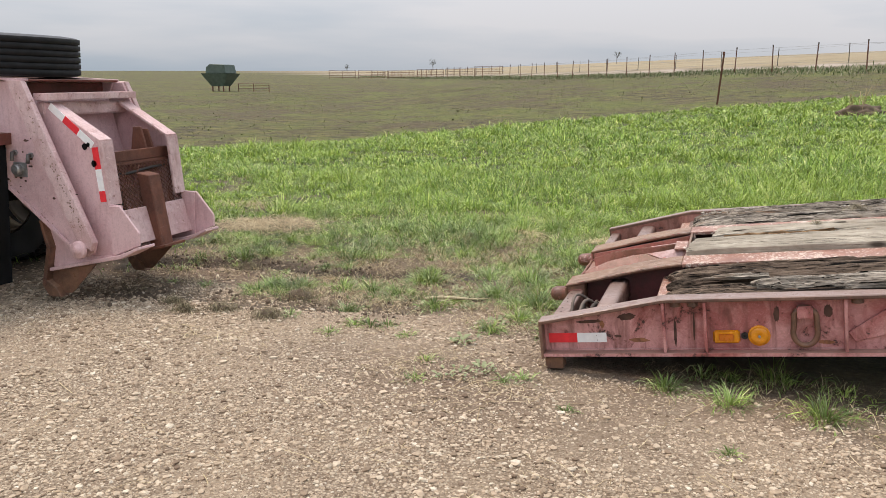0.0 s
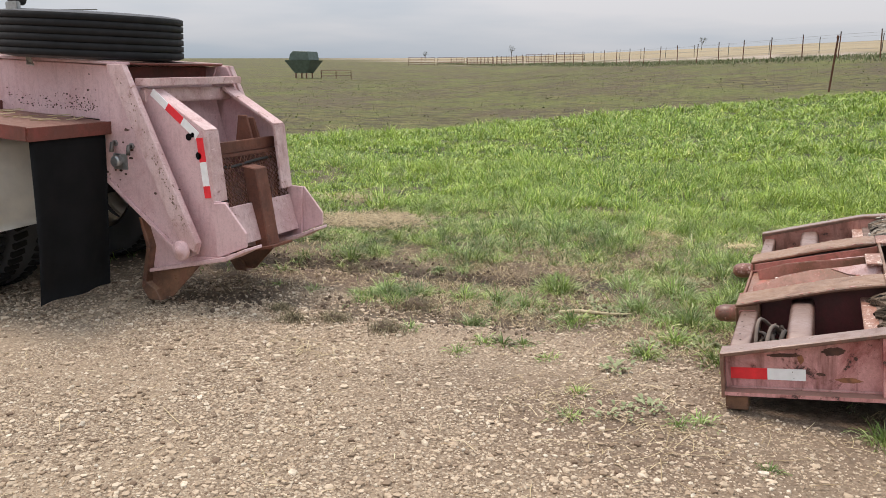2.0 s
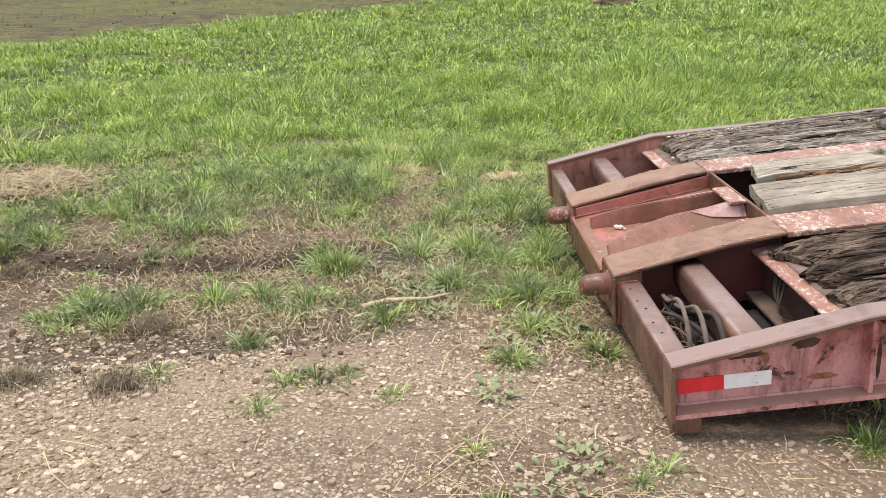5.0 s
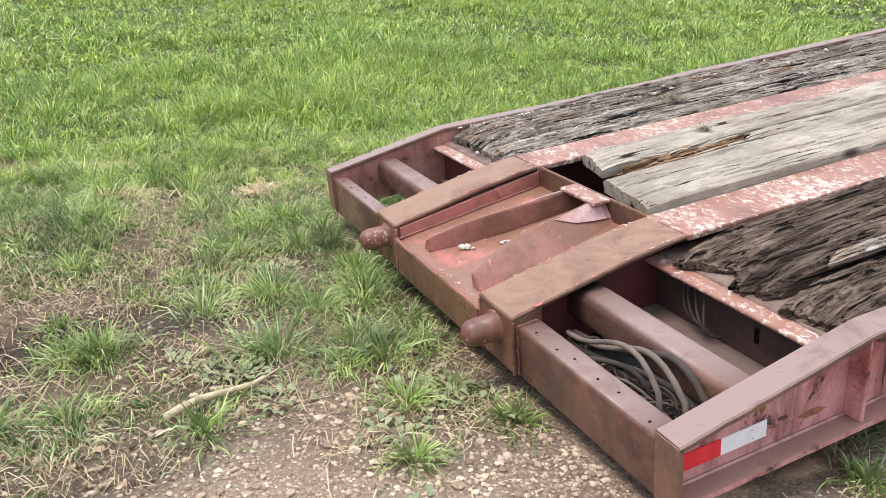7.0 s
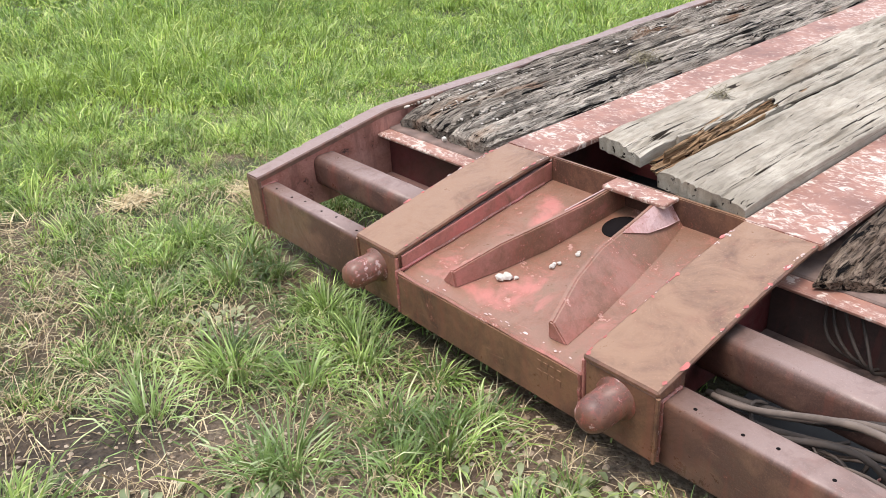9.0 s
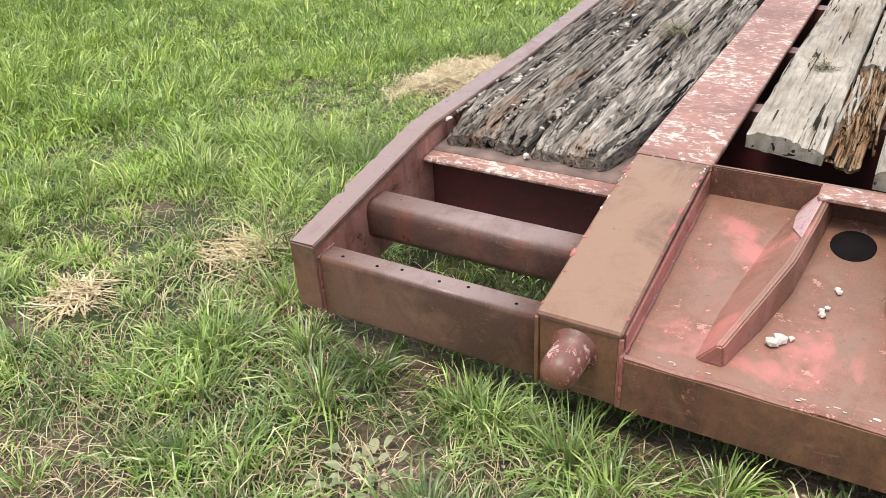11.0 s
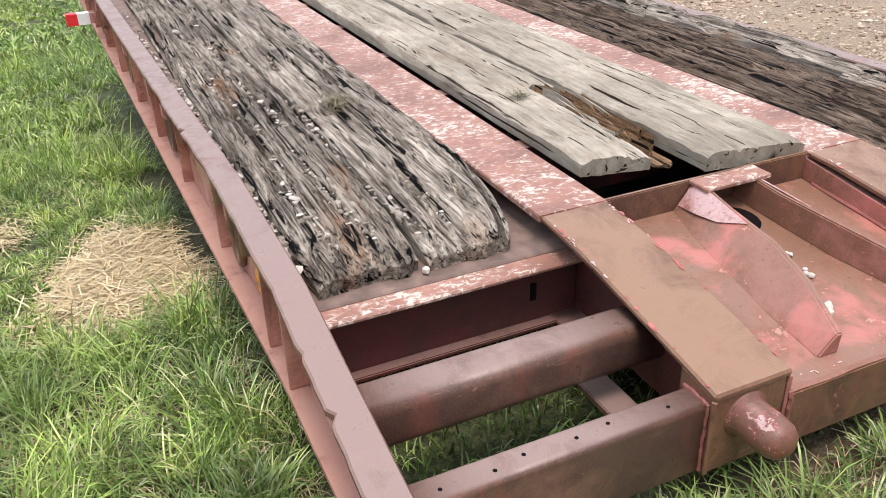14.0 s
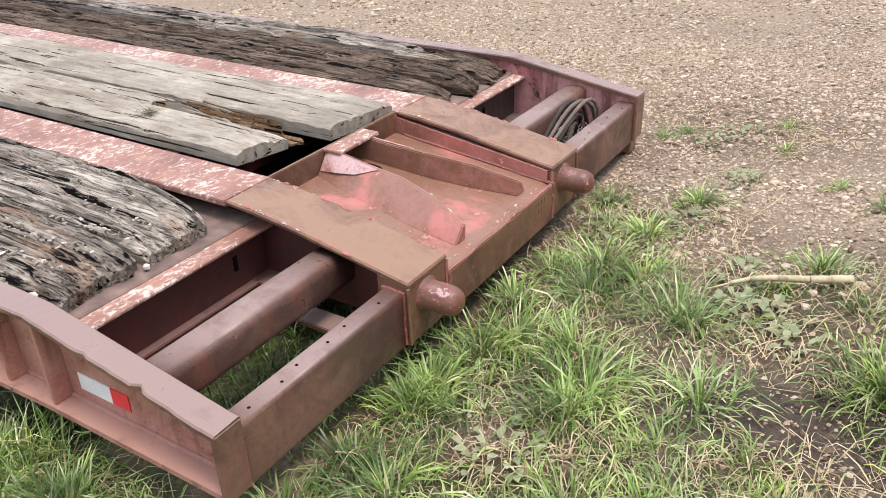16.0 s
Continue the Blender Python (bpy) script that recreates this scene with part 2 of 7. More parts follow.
BROWN = worn_steel("rust_brown_steel", (0.235, 0.118, 0.068), (0.095, 0.047, 0.031), (0.23, 0.085, 0.055), (0.42, 0.20, 0.165), 0.52, 0.605, 4.2, 0.38, 0.5, (0.285, 0.165, 0.098), (1, 1, 1), 0.53)
PIN_STEEL = worn_steel("chipped_pin_steel", (0.20, 0.092, 0.06), (0.12, 0.055, 0.04), (0.34, 0.08, 0.06), (0.50, 0.36, 0.33), 0.5, 0.555, 9.0, 0.36, 0.5)
# bar tops paler than their sides: dust, plus sky light put into its colour
BROWN_LIT_DUST = worn_steel("dusty_brown_steel_lit_tops", (0.250, 0.135, 0.092), (0.115, 0.062, 0.047), (0.22, 0.080, 0.056), (0.34, 0.18, 0.155), 0.5, 0.625, 4.6, 0.36, 0.6, (0.275, 0.19, 0.162), (1, 1, 1), 0.60)
PAN = worn_steel("pan_red_brown_paint", (0.43, 0.185, 0.145), (0.21, 0.102, 0.06), (0.34, 0.10, 0.07), (0.58, 0.34, 0.28), 0.485, 0.578, 5.2, 0.38, 0.3, (0.225, 0.135, 0.085), (1, 1, 1), 0.46, (0.58, 0.20, 0.17))
LINING = worn_steel("worn_salmon_lining", (0.48, 0.19, 0.155), (0.20, 0.098, 0.06), (0.34, 0.10, 0.07), (0.62, 0.38, 0.32), 0.51, 0.585, 4.5, 0.4, 0.3, None, (1, 1, 1), 0.58, (0.58, 0.17, 0.15))
GUSSET = worn_steel("rubbed_pink_gusset", (0.58, 0.40, 0.38), (0.45, 0.20, 0.16), (0.30, 0.13, 0.10), (0.30, 0.12, 0.08), 0.56, 0.57, 7.0, 0.45, 0.3)
BEAD = worn_steel("rubbed_red_weld", (0.42, 0.13, 0.115), (0.24, 0.10, 0.07), (0.16, 0.075, 0.05), (0.50, 0.32, 0.30), 0.5, 0.57, 9.0, 0.4, 0.3)
DARK_BROWN = worn_steel("deep_brown_steel", (0.085, 0.050, 0.040), (0.05, 0.032, 0.028), (0.15, 0.05, 0.04), (0.30, 0.15, 0.13), 0.5, 0.63, 6.0, 0.5, 0.5, (0.17, 0.12, 0.10))
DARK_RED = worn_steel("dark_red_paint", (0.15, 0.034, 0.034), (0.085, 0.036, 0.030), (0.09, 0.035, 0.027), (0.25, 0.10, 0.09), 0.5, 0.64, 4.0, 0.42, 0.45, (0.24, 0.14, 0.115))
RUST = worn_steel("orange_rust_steel", (0.20, 0.075, 0.045), (0.12, 0.05, 0.034), (0.11, 0.045, 0.03), (0.09, 0.045, 0.036), 0.5, 0.62, 5.0, 0.85, 0.5)
RED_BED = worn_steel("rusty_red_bed_paint", (0.23, 0.05, 0.036), (0.15, 0.048, 0.033), (0.12, 0.05, 0.036), (0.085, 0.046, 0.037), 0.5, 0.60, 5.0, 0.6, 0.5, (0.18, 0.09, 0.065))
WOOD_DARK = weathered_wood("grey_brown_weathered_plank", (0.010, 0.008, 0.006), (0.135, 0.107, 0.083), (0.58, 0.51, 0.42), (0.5, 17, 17), 0.55, 0.75, (0.27, 0.145, 0.07))
WOOD_OUTER = weathered_wood("dark_grey_weathered_plank", (0.008, 0.006, 0.005), (0.078, 0.059, 0.045), (0.50, 0.435, 0.35), (0.5, 17, 17), 0.6, 0.85, (0.25, 0.12, 0.055))
WOOD_NEAR = weathered_wood("blackened_weathered_plank", (0.009, 0.0065, 0.005), (0.06, 0.040, 0.029), (0.27, 0.20, 0.145), (0.4, 15, 15), 0.7, 0.85)
WOOD_PALE = weathered_wood("pale_tan_plank", (0.065, 0.050, 0.036), (0.335, 0.288, 0.222), (0.51, 0.455, 0.37), (2.2, 7, 7), 0.75, 0.16, (0.24, 0.185, 0.13), 0.26)
WOOD_SPLIT = weathered_wood("split_orange_heartwood", (0.022, 0.011, 0.006), (0.20, 0.098, 0.042), (0.46, 0.31, 0.18), (0.8, 26, 26), 0.5, 0.9)
RUBBER = plain("tyre_rubber", (0.007, 0.007, 0.0075), 0.95, 0, 0.3, 9)
RUBBER_DUST = plain("dusty_tyre_sidewall", (0.075, 0.08, 0.088), 0.85, 0, 0.25, 5)
FLAP = plain("black_mud_flap_rubber", (0.008, 0.008, 0.0085), 0.9, 0, 0.35, 3)
RIM = plain("dirty_cream_wheel_paint", (0.50, 0.46, 0.38), 0.55, 0, 0.2, 6)
HUB = plain("grimy_hub_steel", (0.12, 0.11, 0.10), 0.6, 0.4, 0.5, 20)
WHITE_PLASTIC = plain("scuffed_white_fender", (0.70, 0.66, 0.58), 0.6, 0, 0.15, 5)
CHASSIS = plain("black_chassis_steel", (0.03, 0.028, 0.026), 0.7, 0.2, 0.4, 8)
TAPE_RED = plain("red_reflective_tape", (0.82, 0.03, 0.04), 0.35, 0, 0.12, 30, 0.05)
TAPE_WHITE = plain("white_reflective_tape", (0.86, 0.85, 0.83), 0.35, 0, 0.06, 30, 0.05)
AMBER = plain("amber_lamp_lens", (0.75, 0.27, 0.01), 0.25, 0, 0.12, 40, 0.3)
ZINC = plain("dull_zinc_steel", (0.36, 0.36, 0.35), 0.45, 0.7, 0.3, 25)
WEB = plain("grimy_grey_webbing", (0.24, 0.23, 0.20), 0.9, 0, 0.3, 40)
# for flat pieces that show unlit holes by dark colour alone
BLACK_HOLE = plain("unlit_hole_lining", (0.012, 0.010, 0.010), 0.9, 0, 0.2)
BLACK_HOLE.node_tree.nodes["Principled BSDF"].inputs["Specular IOR Level"].default_value = 0.0
HOSE = plain("dusty_black_hose", (0.05, 0.038, 0.030), 0.88, 0, 0.35, 18)
POST_RUST = plain("rusty_fence_post", (0.16, 0.07, 0.045), 0.85, 0.1, 0.35, 12)
POST_GREY = plain("weathered_wood_post", (0.10, 0.085, 0.07), 0.9, 0, 0.3, 12)
GREEN_BIN = plain("green_painted_bin_steel", (0.085, 0.115, 0.095), 0.6, 0, 0.25, 3)
SOIL = plain("dark_turned_soil", (0.125, 0.087, 0.058), 1.0, 0, 0.4, 14, 0.8)


def leafy(n, color, through=0.35):
    """Lets some light through thin leaves."""
    n.put(n.b.inputs["Base Color"], color)
    t = n.t.nodes.new("ShaderNodeBsdfTranslucent")
    n.put(t.inputs["Color"], n.mix(0.5, color, (0.32, 0.38, 0.12)))
    m = n.t.nodes.new("ShaderNodeMixShader")
    m.inputs[0].default_value = through
    n.t.links.new(n.b.outputs[0], m.inputs[1])
    n.t.links.new(t.outputs[0], m.inputs[2])
    n.t.links.new(m.outputs[0], n.t.nodes["Material Output"].inputs["Surface"])
    return n.m


def grass_material():
    n = Nodes("grass_blades", 0.34)
    k = n.island()
    fresh = n.ramp(k, (0.0, (0.018, 0.05, 0.008)), (0.30, (0.085, 0.195, 0.025)), (0.58, (0.25, 0.44, 0.070)), (0.80, (0.58, 0.76, 0.22)), (0.92, (0.83, 0.86, 0.50)), (1.0, (0.86, 0.78, 0.55)))
    blue = n.ramp(k, (0.0, (0.022, 0.062, 0.02)), (0.4, (0.115, 0.23, 0.085)), (0.77, (0.38, 0.51, 0.28)), (1.0, (0.84, 0.86, 0.62)))
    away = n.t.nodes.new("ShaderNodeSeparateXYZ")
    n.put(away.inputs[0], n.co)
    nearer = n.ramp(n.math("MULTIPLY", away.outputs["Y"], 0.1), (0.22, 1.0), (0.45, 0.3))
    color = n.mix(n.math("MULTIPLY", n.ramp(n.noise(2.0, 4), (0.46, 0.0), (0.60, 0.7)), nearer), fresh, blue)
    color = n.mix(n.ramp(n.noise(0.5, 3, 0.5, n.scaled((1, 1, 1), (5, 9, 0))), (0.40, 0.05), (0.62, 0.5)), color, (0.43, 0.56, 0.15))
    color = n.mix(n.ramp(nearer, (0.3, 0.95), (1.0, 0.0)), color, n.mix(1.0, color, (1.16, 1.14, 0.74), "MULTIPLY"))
    # dark patches: shade inside the clumps put into the blade colour
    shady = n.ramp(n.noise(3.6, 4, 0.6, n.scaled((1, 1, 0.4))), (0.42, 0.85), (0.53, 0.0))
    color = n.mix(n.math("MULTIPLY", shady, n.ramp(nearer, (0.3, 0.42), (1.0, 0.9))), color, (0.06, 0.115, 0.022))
    # old: finer dark mottling, again clump shade put into the blade colour
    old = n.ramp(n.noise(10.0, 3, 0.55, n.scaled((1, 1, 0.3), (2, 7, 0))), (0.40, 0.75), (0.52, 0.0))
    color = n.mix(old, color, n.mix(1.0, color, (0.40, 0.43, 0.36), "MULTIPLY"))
    lush = n.ramp(n.noise(4.2, 3, 0.55, n.scaled((1, 1, 0.3), (6, 1, 0))), (0.52, 0.0), (0.62, 0.6))
    color = n.mix(lush, color, n.mix(1.0, color, (1.45, 1.30, 1.25), "MULTIPLY"))
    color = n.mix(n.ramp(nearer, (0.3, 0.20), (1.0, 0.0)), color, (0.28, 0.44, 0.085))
    return leafy(n, color, 0.22)


def straw_material():
    n = Nodes("dry_straw", 0.8)
    return n.done(n.ramp(n.island(), (0.0, (0.22, 0.15, 0.075)), (0.5, (0.44, 0.34, 0.19)), (1.0, (0.62, 0.52, 0.33))))


def stone_material():
    n = Nodes("crushed_limestone", 0.9)
    k = n.island()
    c = n.ramp(k, (0.0, (0.16, 0.105, 0.068)), (0.30, (0.42, 0.315, 0.215)), (0.75, (0.57, 0.45, 0.325)), (0.97, (0.66, 0.555, 0.42)), (1.0, (0.74, 0.65, 0.52)))
    c = n.mix(n.ramp(n.noise(60, 4), (0.4, 0.0), (0.7, 0.4)), c, (0.16, 0.12, 0.08))
    return n.done(c)


def ground_material():
    n = Nodes("lot_ground", 0.95)
    grass, gravel, field = n.attribute("cover")
    road, tan, wet = n.attribute("far_cover")
    tone = n.t.nodes.new("ShaderNodeSeparateColor")
    n.put(tone.inputs["Color"], n.voronoi(75.0))
    edge = n.voronoi(75.0, None, "Distance")
    small = n.t.nodes.new("ShaderNodeSeparateColor")
    n.put(small.inputs["Color"], n.voronoi(190.0))
    fine = n.noise(160, 4, 0.7)
    blotch, wide = n.noise(1.3, 6, 0.6), n.noise(0.45, 5, 0.6)
    g = n.ramp(tone.outputs[0], (0.0, (0.19, 0.125, 0.08)), (0.5, (0.46, 0.35, 0.24)), (1.0, (0.74, 0.61, 0.45)))
    g = n.mix(0.4, g, n.ramp(small.outputs[0], (0.0, (0.11, 0.08, 0.052)), (1.0, (0.44, 0.36, 0.26))))
    # gaps between pebbles darkened: brown dirt, and the stones' shadows put into the colour
    g = n.mix(n.ramp(edge, (0.33, 0.0), (0.60, 0.6)), g, (0.10, 0.061, 0.037))
    g = n.mix(n.ramp(blotch, (0.42, 0.0), (0.62, 0.75)), g, n.ramp(fine, (0.3, (0.23, 0.163, 0.105)), (0.7, (0.46, 0.36, 0.25))))
    g = n.mix(n.ramp(wide, (0.52, 0.0), (0.66, 0.4)), g, n.ramp(fine, (0.3, (0.17, 0.12, 0.075)), (0.7, (0.30, 0.225, 0.15))))
    dirt = n.ramp(n.noise(26, 7, 0.65), (0.3, (0.09, 0.055, 0.035)), (0.55, (0.155, 0.10, 0.066)), (0.75, (0.28, 0.195, 0.135)))
    dirt = n.mix(n.ramp(n.noise(2.0, 4), (0.48, 0.0), (0.62, 0.5)), dirt, n.ramp(tone.outputs[0], (0.0, (0.16, 0.12, 0.08)), (1.0, (0.40, 0.33, 0.24))))
    dirt = n.mix(n.ramp(n.noise(1.1, 5, 0.6, n.scaled((1, 1, 1), (3, 8, 0))), (0.53, 0.0), (0.62, 0.55)), dirt, n.ramp(n.noise(30, 7, 0.7), (0.35, (0.04, 0.027, 0.018)), (0.65, (0.115, 0.078, 0.052))))
    sod = n.ramp(n.noise(34, 6, 0.7), (0.3, (0.018, 0.026, 0.008)), (0.52, (0.05, 0.062, 0.02)), (0.74, (0.16, 0.14, 0.065)))
    clod = n.ramp(n.noise(2.4, 9, 0.82, n.scaled((0.7, 1.6, 1))), (0.40, (0.016, 0.012, 0.008)), (0.5, (0.085, 0.066, 0.030)), (0.60, (0.19, 0.17, 0.055)))
    green = n.ramp(n.noise(5.0, 8, 0.75), (0.36, (0.035, 0.04, 0.012)), (0.62, (0.17, 0.18, 0.04)))
    clod = n.mix(n.ramp(n.noise(0.30, 8, 0.7), (0.46, 0.0), (0.58, 0.9)), clod, green)
    bare_soil = n.ramp(n.noise(5.0, 8, 0.75), (0.38, (0.035, 0.024, 0.015)), (0.65, (0.16, 0.115, 0.072)))
    clod = n.mix(n.ramp(n.noise(0.22, 7, 0.7, n.scaled((1, 1, 1), (40, 3, 0))), (0.50, 0.0), (0.60, 0.85)), clod, bare_soil)
    clod = n.mix(1.0, clod, (0.92, 0.94, 0.74), "MULTIPLY")
    c = n.mix(gravel, dirt, g)
    c = n.mix(grass, c, sod)
    c = n.mix(wet, c, n.ramp(n.noise(40, 6, 0.7), (0.35, (0.03, 0.022, 0.016)), (0.7, (0.11, 0.08, 0.055))))
    c = n.mix(field, c, clod)
    c = n.mix(tan, c, n.ramp(n.noise(0.05, 6), (0.35, (0.245, 0.19, 0.11)), (0.65, (0.32, 0.26, 0.16))))
    c = n.mix(road, c, (0.36, 0.295, 0.235))
    n.bump(n.math("ADD", n.math("MULTIPLY", edge, -0.8), n.math("MULTIPLY", fine, 0.6)), 0.8, 0.012)
    return n.done(c)


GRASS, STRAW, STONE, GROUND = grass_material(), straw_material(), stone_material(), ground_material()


# ---------- building helpers ----------
def thing(name, label, category, m=None, group="", kind=""):
    ob = new(name)
    ob.empty_display_size = 0.1
    if m is not None:
        ob.matrix_world = m
    return tagged(ob, label, category, group, kind)


def mesh_of(bm, name, smooth=False):
    me = bpy.data.meshes.new(name)
    bmesh.ops.recalc_face_normals(bm, faces=bm.faces[:])
    bm.to_mesh(me)
    bm.free()
    if smooth:
        me.polygons.foreach_set("use_smooth", [True] * len(me.polygons))
    return me


def part(name, bm, material, parent, label="", smooth=False):
    ob = new(name, mesh_of(bm, name, smooth))
    ob.data.materials.append(material)
    ob.parent = parent
    return tagged(ob, label)


def solid(name, bm, material, label, category, group="", kind="", smooth=False):
    ob = new(name, mesh_of(bm, name, smooth))
    ob.data.materials.append(material)
    return tagged(ob, label, category, group, kind)


def bevelled(bm, offset, segments=2):
    if offset > 0:
        bmesh.ops.bevel(bm, geom=bm.edges[:], offset=offset, segments=segments, affect="EDGES", clamp_overlap=True)
    return bm


def box(x0, x1, y0, y1, z0, z1, edge=0.004):
    bm = bmesh.new()
    bmesh.ops.create_cube(bm, size=1.0, matrix=Matrix.Translation(((x0 + x1) / 2, (y0 + y1) / 2, (z0 + z1) / 2)) @ Matrix.Diagonal((abs(x1 - x0), abs(y1 - y0), abs(z1 - z0), 1)))
    return bevelled(bm, edge)


def slab(pts, a, b, edge=0.003, plane="xz"):
    """A plate: an outline in one plane, given thickness from a to b along the third axis."""
    bm = bmesh.new()
    place = {"xz": lambda u, v, w: (u, w, v), "xy": lambda u, v, w: (u, v, w), "yz": lambda u, v, w: (w, u, v)}[plane]
    lo = [bm.verts.new(place(u, v, a)) for u, v in pts]
    hi = [bm.verts.new(place(u, v, b)) for u, v in pts]
    bm.faces.new(lo)
    bm.faces.new(hi[::-1])
    for i in range(len(pts)):
        j = (i + 1) % len(pts)
        bm.faces.new((lo[i], hi[i], hi[j], lo[j]))
    bmesh.ops.recalc_face_normals(bm, faces=bm.faces[:])
    return bevelled(bm, edge, 1)


def beam(p, q, width, height, edge=0.004, up=(0, 0, 1)):
    """A bar of that width and height from p to q."""
    p, q = Vector(p), Vector(q)
    along = (q - p).normalized()
    side = along.cross(Vector(up)).normalized()
    top = side.cross(along)
    bm = bmesh.new()
    m = Matrix((along, side, top)).transposed().to_4x4()
    m.translation = (p + q) / 2
    bmesh.ops.create_cube(bm, size=1.0, matrix=m @ Matrix.Diagonal(((q - p).length, width, height, 1)))
    return bevelled(bm, edge)


def round_bar(x0, x1, y0, y1, z0, z1, r, n=5):
    """A tube with rounded corners that runs along y."""
    pts = []
    for cx, cz, a0 in ((x1 - r, z1 - r, 0), (x0 + r, z1 - r, 90), (x0 + r, z0 + r, 180), (x1 - r, z0 + r, 270)):
        pts += [(cx + r * math.cos(radians(a0 + 90 * k / n)), cz + r * math.sin(radians(a0 + 90 * k / n))) for k in range(n + 1)]
    return slab(pts, y0, y1, 0)


def turned(profile, m=None, n=32):
    """A body of revolution round z from pairs (radius, height)."""
    bm = bmesh.new()
    rings = []
    for r, h in profile:
        if r < 1e-6:
            rings.append([bm.verts.new((0, 0, h))])
        else:
            rings.append([bm.verts.new((r * math.cos(2 * math.pi * i / n), r * math.sin(2 * math.pi * i / n), h)) for i in range(n)])
    for a, b in zip(rings, rings[1:]):
        for i in range(n):
            j = (i + 1) % n
            four = [a[i % len(a)], a[j % len(a)], b[j % len(b)], b[i % len(b)]]
            four = list(dict.fromkeys(four))
            if len(four) > 2:
                bm.faces.new(four)
    if m is not None:
        bm.transform(m)
    return bm


def rod(points, radius, n=8):
    """A round tube along a line of points, with closed ends."""
    bm = bmesh.new()
    pts = [Vector(p) for p in points]
    rings = []
    side = None
    for i, p in enumerate(pts):
        d = (pts[min(i + 1, len(pts) - 1)] - pts[max(i - 1, 0)]).normalized()
        if side is None:
            side = d.orthogonal().normalized()
        side = (side - d * side.dot(d)).normalized()
        other = d.cross(side)
        rings.append([bm.verts.new(p + radius * (math.cos(2 * math.pi * k / n) * side + math.sin(2 * math.pi * k / n) * other)) for k in range(n)])
    for a, b in zip(rings, rings[1:]):
        for k in range(n):
            bm.faces.new((a[k], a[(k + 1) % n], b[(k + 1) % n], b[k]))
    bm.faces.new(rings[0][::-1])
    bm.faces.new(rings[-1])
    return bm


def joined(*bms):
    out = bmesh.new()
    for b in bms:
        me = bpy.data.meshes.new("tmp")
        b.to_mesh(me)
        b.free()
        out.from_mesh(me)
        bpy.data.meshes.remove(me)
    return out


FACE_Y = Matrix.Rotation(radians(90), 4, "X")  # turns the axis of a turned body from z to -y
FACE_X = Matrix.Rotation(radians(-90), 4, "Y")  # from z to -x


# ---------- smooth random fields ----------
def lattice(ix, iy, seed):
    h = (ix * 374761393 + iy * 668265263 + seed * 1442695041).astype(np.int64) & 0x7FFFFFFF
    h = ((h ^ (h >> 13)) * 1274126177) & 0x7FFFFFFF
    return ((h ^ (h >> 16)) & 0xFFFF) / 65535.0


def field_noise(x, y, scale, seed=0, octaves=3):
    out, amp, total = 0.0, 1.0, 0.0
    for o in range(octaves):
        u, v = np.asarray(x) * scale * 2**o + 13.7 * o, np.asarray(y) * scale * 2**o + 7.1 * o
        iu, iv = np.floor(u).astype(np.int64), np.floor(v).astype(np.int64)
        a, b = u - iu, v - iv
        a, b = a * a * (3 - 2 * a), b * b * (3 - 2 * b)
        s = seed + 17 * o
        n = (lattice(iu, iv, s) * (1 - a) + lattice(iu + 1, iv, s) * a) * (1 - b) + (lattice(iu, iv + 1, s) * (1 - a) + lattice(iu + 1, iv + 1, s) * a) * b
        out, total, amp = out + amp * n, total + amp, amp * 0.5
    return out / total


def step(a, b, x):
    t = np.clip((np.asarray(x, float) - a) / (b - a), 0, 1)
    return t * t * (3 - 2 * t)


def fence_side(x, y):
    """Metres beyond the far fence line."""
    return ((np.minimum(x, 16.0) - 5.0) * 0.843 + (y - 37.9) * 0.537)


RUTS = ((1.60, 0.09, -2.2, -3.7, -1.15, 0.08), (0.66, 0.13, -2.1, -3.6, -0.9, 0.035))  # y, slope, at x, from, to, depth


def rut_cover(x, y, wide):
    out = 0.0
    for y0, k, xr, x0, x1, d in RUTS:
        line = np.exp(-((y - y0 - k * (x - xr) - 0.04 * np.sin(4 * x)) / wide) ** 2) * step(x0 - 0.5, x0 + 0.3, x) * (1 - step(x1 - 0.3, x1 + 0.3, x))
        out = np.maximum(out, line * d / 0.05)
    return out


def ground_z(x, y):
    x, y = np.asarray(x, float), np.asarray(y, float)
    lift = np.clip(0.78 + 1.9 * x / np.maximum(y + 4.0, 6.0), 0, 1.15)
    far = np.clip(y - 5.0, 0, 620)
    z = lift * (0.045 * np.minimum(far, 38) + 0.020 * np.maximum(far - 38, 0))
    z = z + 0.0178 * np.clip(y - 5.0, 0, 900)
    z = z + 0.05 * step(1.2, 3.2, y) + 0.03 * (field_noise(x, y, 0.35, 3, 2) - 0.5)
    wild = step(0.4, 1.8, y)
    z = z + (0.012 + 0.05 * wild) * (field_noise(x, y, 1.9, 5, 3) - 0.5)
    z = z + 0.3 * step(20, 60, y) * (field_noise(x, y, 0.05, 9, 2) - 0.5)
    z = z - 0.05 * rut_cover(x, y, 0.10)
    return z


